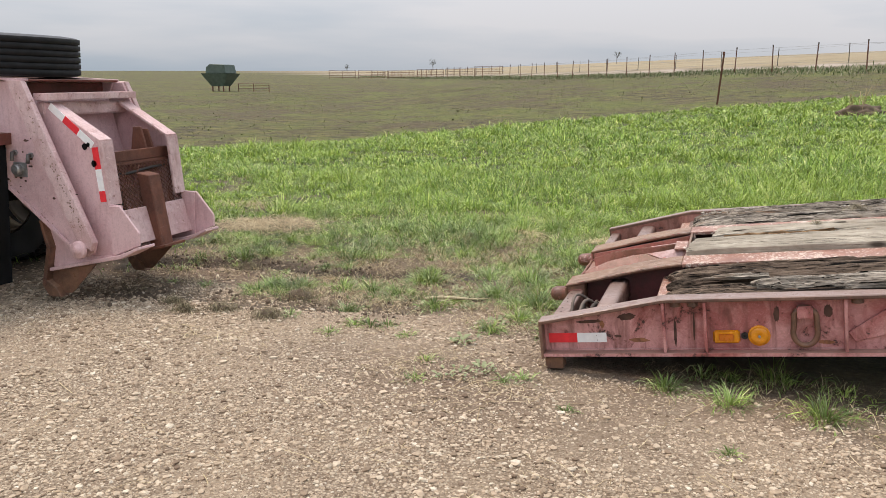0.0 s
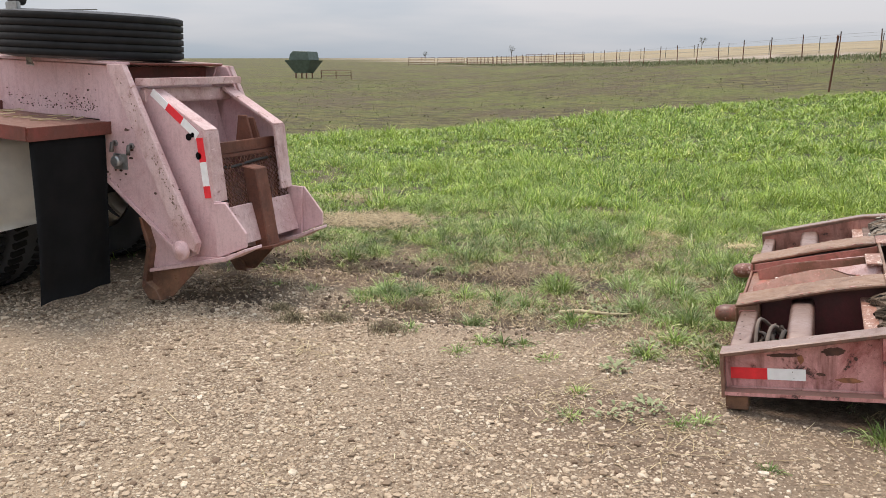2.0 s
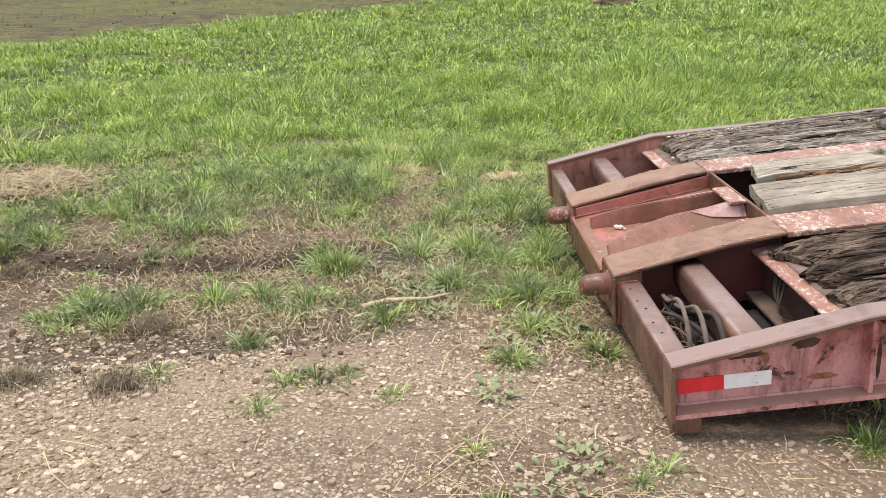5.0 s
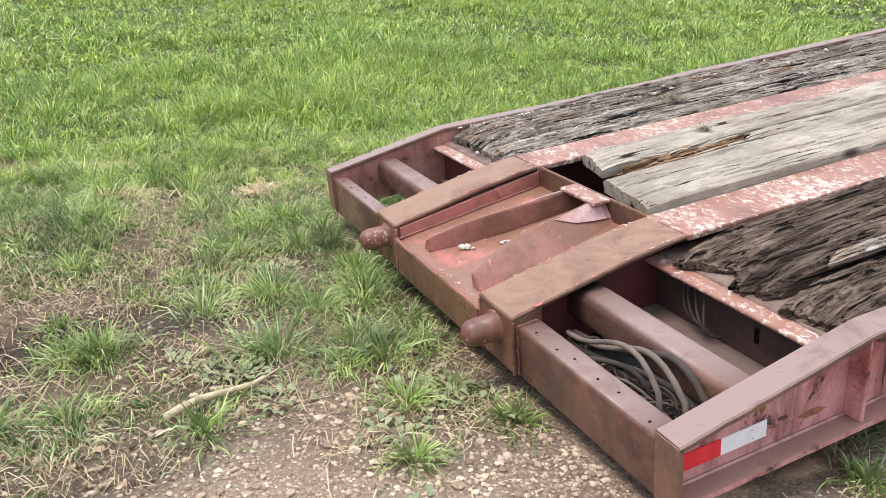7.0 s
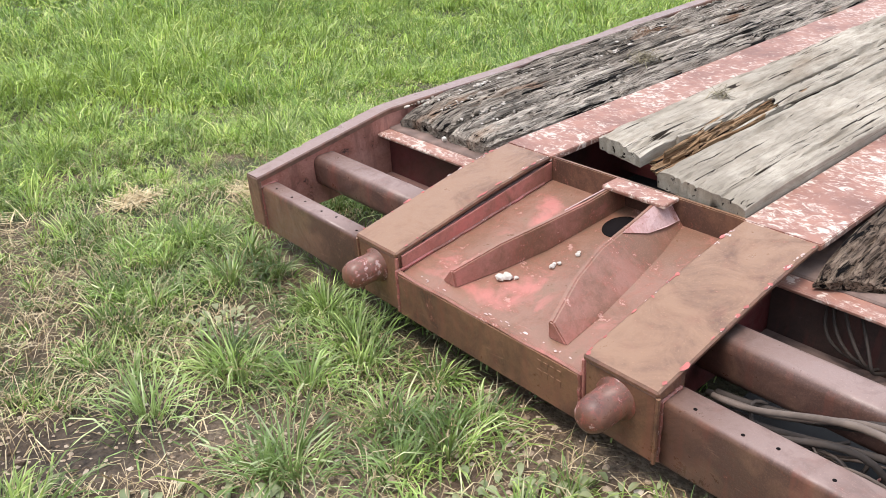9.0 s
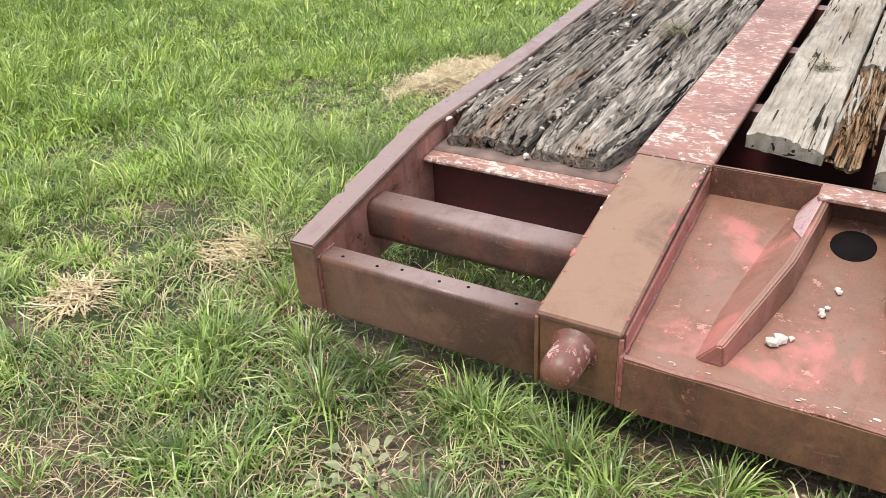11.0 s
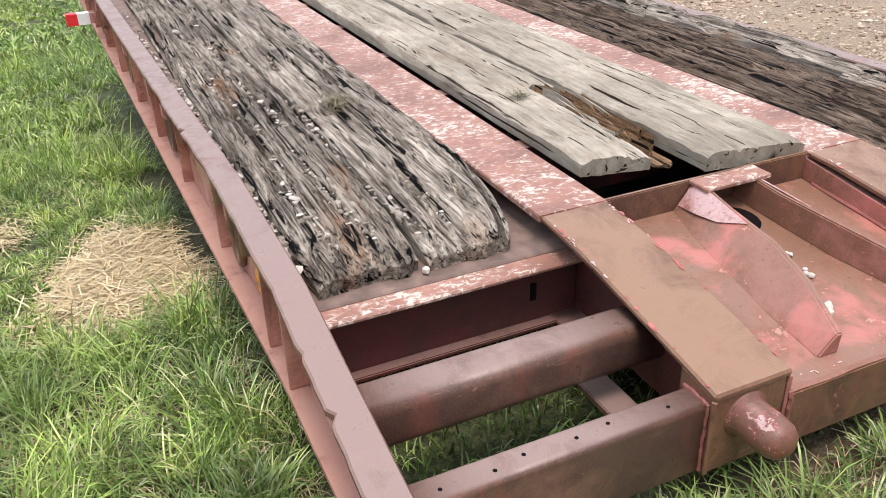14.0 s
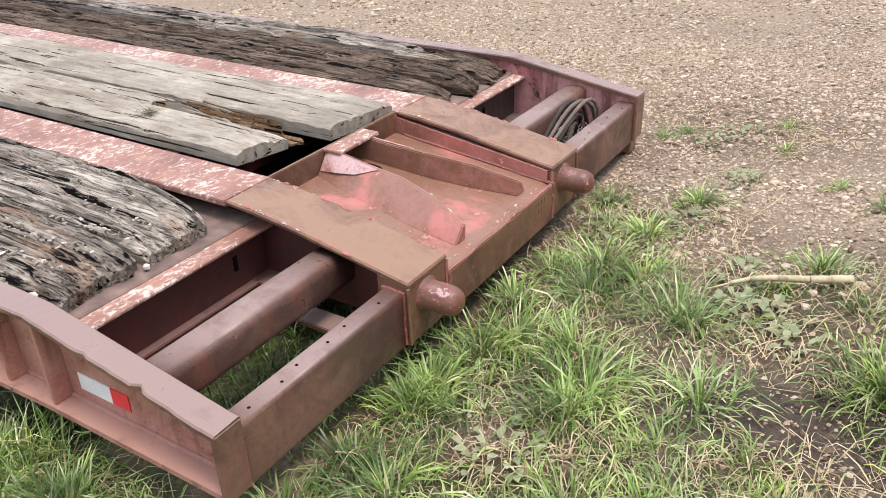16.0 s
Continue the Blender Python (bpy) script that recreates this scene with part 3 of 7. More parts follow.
def covers(x, y):
    """How much grass, gravel, ploughed field, road, stubble and bare wet soil lies at a place."""
    x, y = np.asarray(x, float), np.asarray(y, float)
    ragged = field_noise(x, y, 0.8, 21, 4) - 0.5
    fine = field_noise(x, y, 3.2, 33, 3) - 0.5
    edge = 0.55 - 1.9 * np.clip(x, 0, 0.5) - 0.4 * np.clip(x - 0.5, 0, 1.4)
    into = y - edge + 1.1 * ragged + 0.5 * fine
    grass = step(0.0, 1.2, into) * (0.35 + 0.65 * step(0.2, 2.2, y - edge + 0.8 * fine))
    bare = step(0.60, 0.74, field_noise(x, y, 1.15, 51, 3)) * (1 - 0.55 * step(3.0, 7.0, y)) * (1 - 0.85 * step(0.4, 1.4, x) * step(2.3, 2.6, y))
    gaps = step(0.55, 0.66, field_noise(x, y, 2.4, 57, 2)) * (1 - 0.6 * step(3.5, 8.0, y)) * (1 - 0.75 * step(0.4, 1.4, x) * step(2.3, 2.6, y))
    grass = np.clip(grass * (1 - 0.85 * bare) * (1 - 0.75 * gaps), 0, 1)
    strip = np.exp(-((y - 1.10 - 0.12 * (x + 1.8)) / 0.24) ** 2) * step(-3.3, -2.7, x) * (1 - step(-0.9, -0.3, x)) * step(0.42, 0.62, field_noise(x, y, 2.3, 91, 3))
    grass = np.maximum(grass, 0.7 * strip)
    gravel = 1 - step(-0.15, 0.5, into)
    soil = np.exp(-(((x + 0.95) / 0.30) ** 2) - ((y - 1.74) / 0.17) ** 2)
    grass = grass * (1 - 0.9 * soil) * (1 - 0.6 * np.exp(-(((x + 0.5) / 0.55) ** 2) - ((y - 1.3) / 0.6) ** 2))
    gravel = gravel * (1 - 0.85 * np.exp(-(((x + 0.30) / 0.85) ** 2) - ((y + 0.28) / 0.58) ** 2))
    past = y - np.interp(x, [-20, -8.7, -5.5, 0.46, 5, 12, 30], [-2, 10.2, 14.4, 19.4, 20.6, 22, 24]) + 2.0 * (field_noise(x, y, 0.3, 61, 3) - 0.5)
    field = step(-0.3, 0.6, past)
    grass = grass * (1 - field)
    f = fence_side(x, y)
    weeds = step(-3.5, -2.5, f) * (1 - step(2.5, 3.5, f))
    road = step(4.0, 5.0, f) * (1 - step(9.5, 11.0, f))
    tan = step(10.0, 13.0, f)
    wet = np.clip(rut_cover(x, y, 0.14) + 1.3 * soil * (1 - field), 0, 1)
    return grass * (1 - 0.9 * wet), gravel, field * (1 - tan), road, tan * (1 - road), wet, weeds


# ---------- the ground, one sheet to the horizon ----------
def graded(lo, hi, fine, outer, grow=1.16):
    mid = list(np.arange(lo, hi + 1e-6, fine))
    d = fine
    a = [lo]
    while a[-1] > -outer:
        d *= grow
        a.append(a[-1] - d)
    d, b = fine, [hi]
    while b[-1] < outer:
        d *= grow
        b.append(b[-1] + d)
    return np.array(a[:0:-1] + mid + b[1:])


def build_ground():
    xs, ys = graded(-5.5, 4.5, 0.075, 900), graded(-4.5, 7.0, 0.075, 900)
    gx, gy = np.meshgrid(xs, ys)
    gz = ground_z(gx, gy)
    nx, ny = len(xs), len(ys)
    co = np.stack([gx, gy, gz], -1).reshape(-1, 3)
    idx = np.arange(nx * ny).reshape(ny, nx)
    quads = np.stack([idx[:-1, :-1], idx[:-1, 1:], idx[1:, 1:], idx[1:, :-1]], -1).reshape(-1, 4)
    me = bpy.data.meshes.new("ground")
    me.from_pydata(co.tolist(), [], quads.tolist())
    g, v, f, road, tan, wet, weeds = (np.broadcast_to(a, gx.shape).ravel() for a in covers(gx, gy))
    one = np.ones_like(g)
    for name, cols in (("cover", (g, v, f, one)), ("far_cover", (road, tan, wet, one))):
        at = me.color_attributes.new(name, "FLOAT_COLOR", "POINT")
        at.data.foreach_set("color", np.stack(cols, -1).ravel().astype(np.float32))
    me.polygons.foreach_set("use_smooth", [True] * len(me.polygons))
    me.materials.append(GROUND)
    return tagged(new("ground", me), "gravel lot running into patchy grass and ploughed field", "ground", "", "structure")


build_ground()


# ---------- the lowboy trailer, nose down on the ground ----------
TRAILER = Matrix.Translation((-0.012, -0.008, 0.072)) @ Euler((radians(1.45), radians(-6.95), radians(-0.5))).to_matrix().to_4x4()
LENGTH, WIDTH = 6.6, 2.607
trailer = thing("lowboy_trailer", "old red-pink lowboy trailer with a weathered plank deck", "trailer", TRAILER)


def rail_top(x):
    return 0.188 + (0.288 - 0.188) * min(max(x / 0.62, 0), 1)


WOOD_DUST = plain("caked_grey_dust", (0.19, 0.13, 0.105), 0.9, 0, 0.35, 22, 0.4)


def side_rail(y_out, inward, label, paint, wide, pockets):
    """A channel along one side: web set in, flanges that reach outward, uprights between them."""
    s = inward
    web = joined(slab([(0.0, 0.0), (0.62, 0.0), (0.62, 0.28), (0.0, 0.18)], y_out + s * 0.062, y_out + s * 0.076, 0), slab([(0.62, 0.0), (LENGTH, 0.0), (LENGTH, 0.28), (0.62, 0.28)], y_out + s * 0.062, y_out + s * 0.076, 0))
    rail = part("side_rail", web, paint, trailer, label)
    # the top flange, its outer edge nicked and slightly buckled
    top = bmesh.new()
    rows = []
    bent = 0.35 if s > 0 else 1.3
    for x in [-0.012, -0.008] + list(np.linspace(0.02, 0.60, 30)) + list(np.linspace(0.62, 2.6, 80)) + list(np.linspace(2.7, LENGTH, 20)):
        z = rail_top(max(x, 0.0) + 0.01)
        nick = float(field_noise(x, y_out, 9.0, 401, 3)) - 0.5
        dip = float(field_noise(x, y_out, 3.0, 409, 3)) - 0.5
        tear = max(0.0, float(field_noise(x, y_out, 14.0, 415, 2)) - 0.72) * bent
        o, zo = y_out + s * (0.008 * bent * nick * (x > 0.03) + 0.10 * tear), z + 0.010 * bent * dip * (x > 0.1)
        rows.append([top.verts.new(p) for p in ((x, o + s * 0.004, zo - 0.020), (x, o, zo - 0.016), (x, o, zo - 0.004), (x, o + s * 0.005, zo), (x, y_out + s * (wide - 0.004), z + 0.002), (x, y_out + s * wide, z - 0.003), (x, y_out + s * (wide - 0.001), z - 0.020))])
    for p, q in zip(rows, rows[1:]):
        for i in range(7):
            top.faces.new((p[i], p[(i + 1) % 7], q[(i + 1) % 7], q[i]))
    top.faces.new(rows[0])
    top.faces.new(rows[-1][::-1])
    part("top_flange", top, BROWN_LIT_DUST, rail, "dust-brown worn top flange")
    part("bottom_flange", joined(box(0, 0.62, y_out, y_out + s * 0.061, 0, 0.016, 0), box(0.62, LENGTH, y_out, y_out + s * 0.061, 0, 0.016, 0)), paint, rail)
    part("end_plate", slab([(y_out, -0.012), (y_out + s * wide, -0.012), (y_out + s * wide, 0.186), (y_out, 0.186)], -0.014, 0.002, 0.003, "yz"), BROWN_LIT_DUST, rail)
    for x in (0.607, 0.80, 1.41, 2.0, 2.55, 3.1, 3.7, 4.3, 4.9, 5.5, 6.1):
        part("upright", box(x - 0.007, x + 0.007, y_out + s * 0.008, y_out + s * 0.062, 0.017, 0.269, 0.002), paint, rail)
    for x, z in pockets:
        part("stake_pocket", rod([(x, y_out + s * 0.036, z), (x, y_out + s * 0.036, 0.268)], 0.026, 14), BROWN, rail)
    part("rust_plate", slab([(1.42, 0.10), (1.62, 0.235), (1.9, 0.235), (1.9, 0.17), (1.45, 0.055)], y_out + s * 0.045, y_out + s * 0.061), paint, rail)
    part("weld_bead", joined(*[rod([(x0, y_out + s * 0.059, z0), (x1, y_out + s * 0.059, z1)], 0.006, 6) for x0, x1, z0, z1 in ((0.02, 0.60, 0.018, 0.018), (0.62, 0.79, 0.018, 0.018), (0.82, 1.4, 0.018, 0.018))]), paint, rail)
    return rail


near_rail = side_rail(0.0, 1, "red-pink outer channel with chipped paint and reflectors", PINK_SIDE, 0.089, ((0.665, 0.245), (0.745, 0.245), (1.46, 0.245), (2.62, 0.245), (3.2, 0.245)))
far_rail = side_rail(WIDTH, -1, "red-pink outer channel with rust and grass against it", SALMON_SIDE, 0.080, ((1.06, 0.16), (1.22, 0.16), (1.40, 0.17), (2.62, 0.18), (3.2, 0.18)))


def tape(parent, x0, x1, z, y, s, material, h=0.05):
    part("reflective_tape", box(x0, x1, y, y - s * 0.003, z - h / 2, z + h / 2, 0.0), material, parent, "red" if material is TAPE_RED else "white")


tape(near_rail, 0.022, 0.168, 0.082, 0.0615, 1, TAPE_RED)
tape(near_rail, 0.169, 0.318, 0.082, 0.0615, 1, TAPE_WHITE)
tape(far_rail, 0.36, 0.425, 0.082, WIDTH - 0.0615, -1, TAPE_RED)
tape(far_rail, 0.426, 0.55, 0.082, WIDTH - 0.0615, -1, TAPE_WHITE)


def round_lamp(parent, x, y, s):
    m = Matrix.Translation((x, y + s * 0.058, 0.086)) @ (FACE_Y if s > 0 else FACE_Y.inverted())
    lamp = part("marker_lamp", turned([(0.050, -0.004), (0.050, 0.006), (0.045, 0.008), (0.0, 0.008)], m, 28), AMBER, parent, "round amber marker lamp")
    part("lens", turned([(0.044, 0.008), (0.042, 0.016), (0.030, 0.021), (0.012, 0.022), (0.010, 0.019), (0.0, 0.019)], m, 28), AMBER, lamp, smooth=True)
    part("screw", turned([(0.006, 0.019), (0.006, 0.024), (0, 0.025)], m, 10), ZINC, lamp)


def oblong_lamp(parent, x, y, s):
    lamp = part("side_lamp", box(x - 0.062, x + 0.062, y + s * 0.046, y + s * 0.0615, 0.050, 0.116, 0.012), AMBER, parent, "oblong orange side lamp")
    part("lens_band", box(x - 0.034, x + 0.034, y + s * 0.040, y + s * 0.046, 0.066, 0.098, 0.004), plain("orange_lens_centre", (0.62, 0.16, 0.01), 0.3, 0, 0.1, 40), lamp)
    part("socket", turned([(0.016, 0.0), (0.016, 0.012), (0.008, 0.012), (0.008, 0.002), (0, 0.002)], Matrix.Translation((x + 0.082, y + s * 0.061, 0.086)) @ (FACE_Y if s > 0 else FACE_Y.inverted()), 16), CHASSIS, lamp)


def stain(parent, cx, cz, rx, rz, seed, material):
    """A ragged skin of rust on the near rail's web."""
    r = random.Random(seed)
    pts = []
    for i in range(34):
        a = 2 * math.pi * i / 34
        q = 0.85 + 0.1 * math.sin(2 * a + seed) + r.uniform(-0.12, 0.12)
        pts.append((cx + rx * q * math.cos(a), cz + rz * q * math.sin(a)))
    part("rust_stain", slab(pts, 0.0612, 0.0622, 0), material, parent, "dark rust stain")


RUST_DARK = plain("dark_rust_scab", (0.085, 0.042, 0.03), 0.85, 0, 0.45, 30, 0.6)
RUST_SCUFF = plain("brown_scuffed_primer", (0.30, 0.20, 0.16), 0.8, 0, 0.4, 40, 0.4)
RUST_ORANGE = plain("orange_rust_bloom", (0.27, 0.115, 0.055), 0.85, 0, 0.4, 40, 0.5)
for k, (cx, cz, rx, rz, m) in enumerate(((0.235, 0.166, 0.070, 0.010, RUST_DARK), (0.425, 0.188, 0.045, 0.024, RUST_DARK), (0.30, 0.150, 0.012, 0.026, RUST_ORANGE), (0.375, 0.088, 0.020, 0.008, RUST_DARK), (0.48, 0.066, 0.06, 0.012, RUST_ORANGE), (0.655, 0.10, 0.009, 0.075, RUST_DARK), (0.745, 0.13, 0.006, 0.08, RUST_DARK), (1.12, 0.19, 0.014, 0.05, RUST_DARK), (1.34, 0.20, 0.02, 0.04, RUST_DARK), (1.33, 0.05, 0.04, 0.012, RUST_ORANGE), (1.70, 0.035, 0.10, 0.010, RUST_DARK))):
    stain(near_rail, cx, cz, rx, rz, k, m)
for k, (x, z) in enumerate(((0.268, 0.094), (0.272, 0.068))):
    part("tape_chip", turned([(0.0022, 0), (0.0015, 0.001), (0, 0.001)], Matrix.Translation((x, 0.0586, z)) @ FACE_Y, 7), RUST_DARK, near_rail)
oblong_lamp(near_rail, 0.893, 0.0, 1)
round_lamp(near_rail, 1.04, 0.0, 1)
round_lamp(far_rail, 1.012, WIDTH, -1)


def chain_ring(parent, x, y, s):
    arc = [(x + 0.052 * math.sin(a), y + s * 0.035, 0.105 - 0.062 * math.cos(a) + (0.06 if abs(a) > 1.9 else 0.0)) for a in np.linspace(-2.5, 2.5, 26)]
    ring = part("tie_down_ring", rod(arc, 0.013, 10), BROWN, parent, "rusty bent tie-down ring", True)
    part("ring_lug", box(x - 0.034, x + 0.034, y + s * 0.012, y + s * 0.06, 0.175, 0.235, 0.006), PINK_SIDE, ring)


for rail, y, s in ((near_rail, 0.0, 1), (far_rail, WIDTH, -1)):
    for x in (1.24, 2.3, 3.4, 4.6):
        chain_ring(rail, x, y, s)

# swing-out marker bracket on the far rail
bracket = part("marker_bracket", box(4.53, 4.58, WIDTH + 0.001, WIDTH + 0.17, 0.12, 0.18, 0.003), PINK_SIDE, far_rail, "bracket with red and white marker")
part("red_marker", box(4.526, 4.584, WIDTH + 0.11, WIDTH + 0.173, 0.116, 0.184, 0.0), TAPE_RED, bracket)
part("white_marker", box(4.526, 4.584, WIDTH + 0.04, WIDTH + 0.109, 0.116, 0.184, 0.0), TAPE_WHITE, bracket)

# the far rail is bent outward behind the nose
for ob in [far_rail, *far_rail.children_recursive]:
    for v in ob.data.vertices:
        v.co.y += 0.036 * max(0.0, v.co.x - 1.3)
part("deck_ledge", slab([(0.80, 2.46), (0.80, 2.532), (1.3, 2.532), (LENGTH, 2.532 + 0.19), (LENGTH, 2.46)], 0.20, 0.262, 0, "xy"), WOOD_DUST, far_rail, "dirty ledge between plank and rail")


def main_beam(y0, y1, label):
    """One of the two main beams: tapered box nose with a domed pin, then a flat flange under the deck's edge planks."""
    b = part("main_beam", slab([(-0.018, -0.02), (-0.018, 0.172), (0.092, 0.188), (0.092, -0.02)], y0 + 0.006, y1 - 0.006, 0.004), BROWN, trailer, label)
    # behind the blunt end the outer web stands back under the top plate
    a, c = (y0 + 0.085, y1 - 0.006) if y0 < 1.0 else (y0 + 0.006, y1 - 0.085)
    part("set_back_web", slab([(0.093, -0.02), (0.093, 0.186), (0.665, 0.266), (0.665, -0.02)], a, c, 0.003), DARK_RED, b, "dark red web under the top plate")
    part("nose_cap", slab([(-0.022, 0.170), (-0.022, 0.187), (0.40, 0.262), (0.56, 0.283), (0.655, 0.289), (0.655, 0.272), (0.56, 0.264), (0.40, 0.243)], y0, y1, 0.005), BROWN, b, "smooth brown worn top plate")
    part("deck_flange", box(0.656, LENGTH, y0 - 0.004, y1 + 0.004, 0.268, 0.2885, 0.003), PINK_DECK, b, "pink paint flaking to white")
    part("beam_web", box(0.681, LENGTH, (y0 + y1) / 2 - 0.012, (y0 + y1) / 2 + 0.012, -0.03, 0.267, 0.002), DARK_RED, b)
    cy = (y0 + y1) / 2
    pin = turned([(0.056, -0.004), (0.056, 0.004), (0.045, 0.006), (0.045, 0.072), (0.043, 0.090), (0.035, 0.107), (0.020, 0.117), (0.0, 0.120)], Matrix.Translation((-0.018, cy + 0.008, 0.108)) @ FACE_X, 28)
    part("hitch_pin", pin, PIN_STEEL, b, "dented rounded steel pin", True)
    for y in (y0 + 0.002, y1 - 0.002):
        part("weld_seam", rod([(-0.02, y, -0.015), (-0.018, y, 0.17)], 0.006, 6), BROWN if abs(y - 1.3) > 0.45 else LINING, b)
    return b


main_beam(0.752, 0.967, "brown tapered main beam with a rounded pin")
main_beam(1.688, 1.890, "brown tapered main beam with a rounded pin")


def outer_bay(y0, y1):
    """Front bar, cross bar and channel between a side rail and a main beam."""
    bar = part("front_bar", round_bar(0.0, 0.088 if y0 < 1.0 else 0.072, y0, y1, -0.034, 0.152, 0.015), BROWN_LIT_DUST, trailer, "brown box bar with a row of small holes", True)
    for f in (0.10, 0.27, 0.375, 0.55, 0.67, 0.88):
        part("bolt_hole", turned([(0.0045, 0.0), (0.0045, 0.0012), (0, 0.0012)], Matrix.Translation((0.034 + 0.008 * math.sin(40 * f), y1 - f * (y1 - y0), 0.1515)), 10), BLACK_HOLE, bar)
    part("cross_bar", round_bar(0.235, 0.345, y0 - (0.08 if y0 > 1.0 else 0.004), y1 + (0.004 if y0 > 1.0 else 0.08), 0.075, 0.195, 0.03), BROWN_LIT_DUST, trailer, "dusty brown square cross tube", True)
    ya, yb = (y0 - 0.078, y1) if y0 > 1.0 else (y0, y1 + 0.078)
    cm = part("crossmember", box(0.600, 0.612, ya, yb, 0.012, 0.198, 0.003), DARK_RED if y0 > 1.0 else DARK_BROWN, trailer, "dark channel across the bay")
    part("top_strip", slab([(0.545, 0.190), (0.545, 0.204), (0.612, 0.206), (0.612, 0.19)], ya, yb, 0.004), PINK_DECK, cm, "pink strip worn to bare white")
    part("rear_ledge", slab([(0.606, 0.19), (0.606, 0.213), (1.14, 0.214), (1.14, 0.19)], ya, yb, 0.005), WOOD_DUST, cm, "dusty ledge under the plank ends")
    part("lower_flange", box(0.525 if y0 < 1.0 else 0.565, 0.600, ya, yb, 0.006, 0.020, 0.003), DARK_RED if y0 > 1.0 else DARK_BROWN, cm)
    ys = y0 + 0.055 if y0 > 1.0 else y0 + 0.3
    part("slot", box(0.598, 0.6001, ys - 0.009, ys + 0.009, 0.080, 0.132, 0.0), BLACK_HOLE, cm)
    return bar


outer_bay(0.0765, 0.757)
outer_bay(1.885, 2.5305)


def centre_pan():
    y0, y1 = 0.967, 1.688
    pan = part("nose_pan", slab([(-0.012, 0.0), (-0.012, 0.118), (0.03, 0.127), (0.672, 0.204), (0.672, 0.0)], y0, y1, 0.004), PAN, trailer, "red-brown pan with worn pink paint")
    part("front_face", box(-0.026, -0.013, y0, y1, -0.02, 0.124, 0.004), BROWN, pan, "brown front plate")
    part("weld_lip", rod([(-0.018, y, 0.124 + 0.002 * math.sin(31 * y)) for y in np.linspace(y0, y1, 30)], 0.007, 6), PAN, pan)
    part("back_wall", box(0.66, 0.674, y0, y1, 0.19, 0.287, 0.003), BROWN, pan)
    # a trough of two ribs with sloping outer faces, tied together at the back
    for s in (1, -1):
        mid = 1.307
        bm = bmesh.new()
        rows = []
        # x, ridge offset, ridge height, outer foot offset, floor height
        for x, r, zt, o, zb in ((0.03, 0.190, 0.182, 0.240, 0.126), (0.18, 0.142, 0.230, 0.232, 0.144), (0.32, 0.108, 0.252, 0.214, 0.160), (0.50, 0.090, 0.266, 0.186, 0.182), (0.655, 0.076, 0.288, 0.148, 0.200)):
            rows.append([bm.verts.new((x + dx, mid + s * off, z)) for off, z, dx in ((r - 0.012, zb, 0.006), (r - 0.007, zt, 0.0), (r + 0.007, zt, 0.004), (o, zb, 0.008))])
        for p, q in zip(rows, rows[1:]):
            for i in range(4):
                bm.faces.new((p[i], p[(i + 1) % 4], q[(i + 1) % 4], q[i]))
        bm.faces.new(rows[0])
        bm.faces.new(rows[-1][::-1])
        bmesh.ops.recalc_face_normals(bm, faces=bm.faces[:])
        bmesh.ops.bevel(bm, geom=bm.edges[:], offset=0.004, segments=2, affect="EDGES", clamp_overlap=True)
        rib = part("guide_rib", bm, PAN, pan, "worn red-brown sloping guide rib")
        # the rear of the rib's outer face, rubbed to bare white
        gusset = bmesh.new()
        face = ((0.42, 0.107, 0.258), (0.655, 0.083, 0.286), (0.655, 0.134, 0.218), (0.58, 0.140, 0.226), (0.50, 0.134, 0.234))
        q = [[gusset.verts.new((x, mid + s * (o + up * 0.8), z + up * 0.6)) for x, o, z in face] for up in (0.0, 0.0035)]
        gusset.faces.new(q[0][::-1])
        gusset.faces.new(q[1])
        for a in range(5):
            gusset.faces.new((q[0][a], q[0][(a + 1) % 5], q[1][(a + 1) % 5], q[1][a]))
        bmesh.ops.recalc_face_normals(gusset, faces=gusset.faces[:])
        part("gusset", gusset, GUSSET, rib, "pale pink gusset")
    for yy, s in ((y0, 1), (y1, -1)):
        part("side_lining", slab([(0.0, 0.126), (0.66, 0.204), (0.66, 0.268), (0.0, 0.172)], yy - s * 0.004, yy + s * 0.004, 0.001), LINING, pan, "red paint worn in patches")
    part("tie_plate", slab([(0.585, 1.18), (0.585, 1.41), (0.659, 1.41), (0.659, 1.18)], 0.276, 0.290, 0.003, "xy"), PINK_DECK, pan, "tie plate worn to white")
    part("kingpin_hole", turned([(0.052, 0.0), (0.052, 0.003), (0, 0.003)], Matrix.Translation((0.552, 1.307, 0.1885)) @ Matrix.Rotation(radians(-6.8), 4, "Y") @ Matrix.Diagonal((1.2, 1, 1, 1)), 24), BLACK_HOLE, pan)
    part("stamp_marks", joined(*[box(-0.0275, -0.0259, 1.03 + 0.022 * i, 1.043 + 0.022 * i, 0.055 + 0.03 * j, 0.073 + 0.03 * j, 0.0) for i in range(4) for j in range(2)]), BROWN, pan)


centre_pan()
# added dark sheet standing for the black shade below the plank ends
part("belly_plate", box(0.68, 3.0, 0.872, 1.777, -0.01, 0.0, 0), CHASSIS, trailer, "added dark sheet for the shade under the deck")
part("tie_rib", box(0.352, 0.62, 1.80, 1.888, 0.0, 0.02, 0.003), DARK_RED, trailer, "plate low between bar and beam")


def rubbed_weld(points, radius, seed, label=""):
    """An uneven weld bead rubbed through to bright red paint."""
    r = random.Random(seed)
    pts = []
    for p, q in zip(points, points[1:]):
        for i in range(14):
            f = i / 14
            pts.append(tuple(a + (b - a) * f + r.uniform(-0.0018, 0.0018) for a, b in zip(p, q)))
    part("weld_bead", rod(pts + [points[-1]], radius, 6), BEAD, trailer, label)


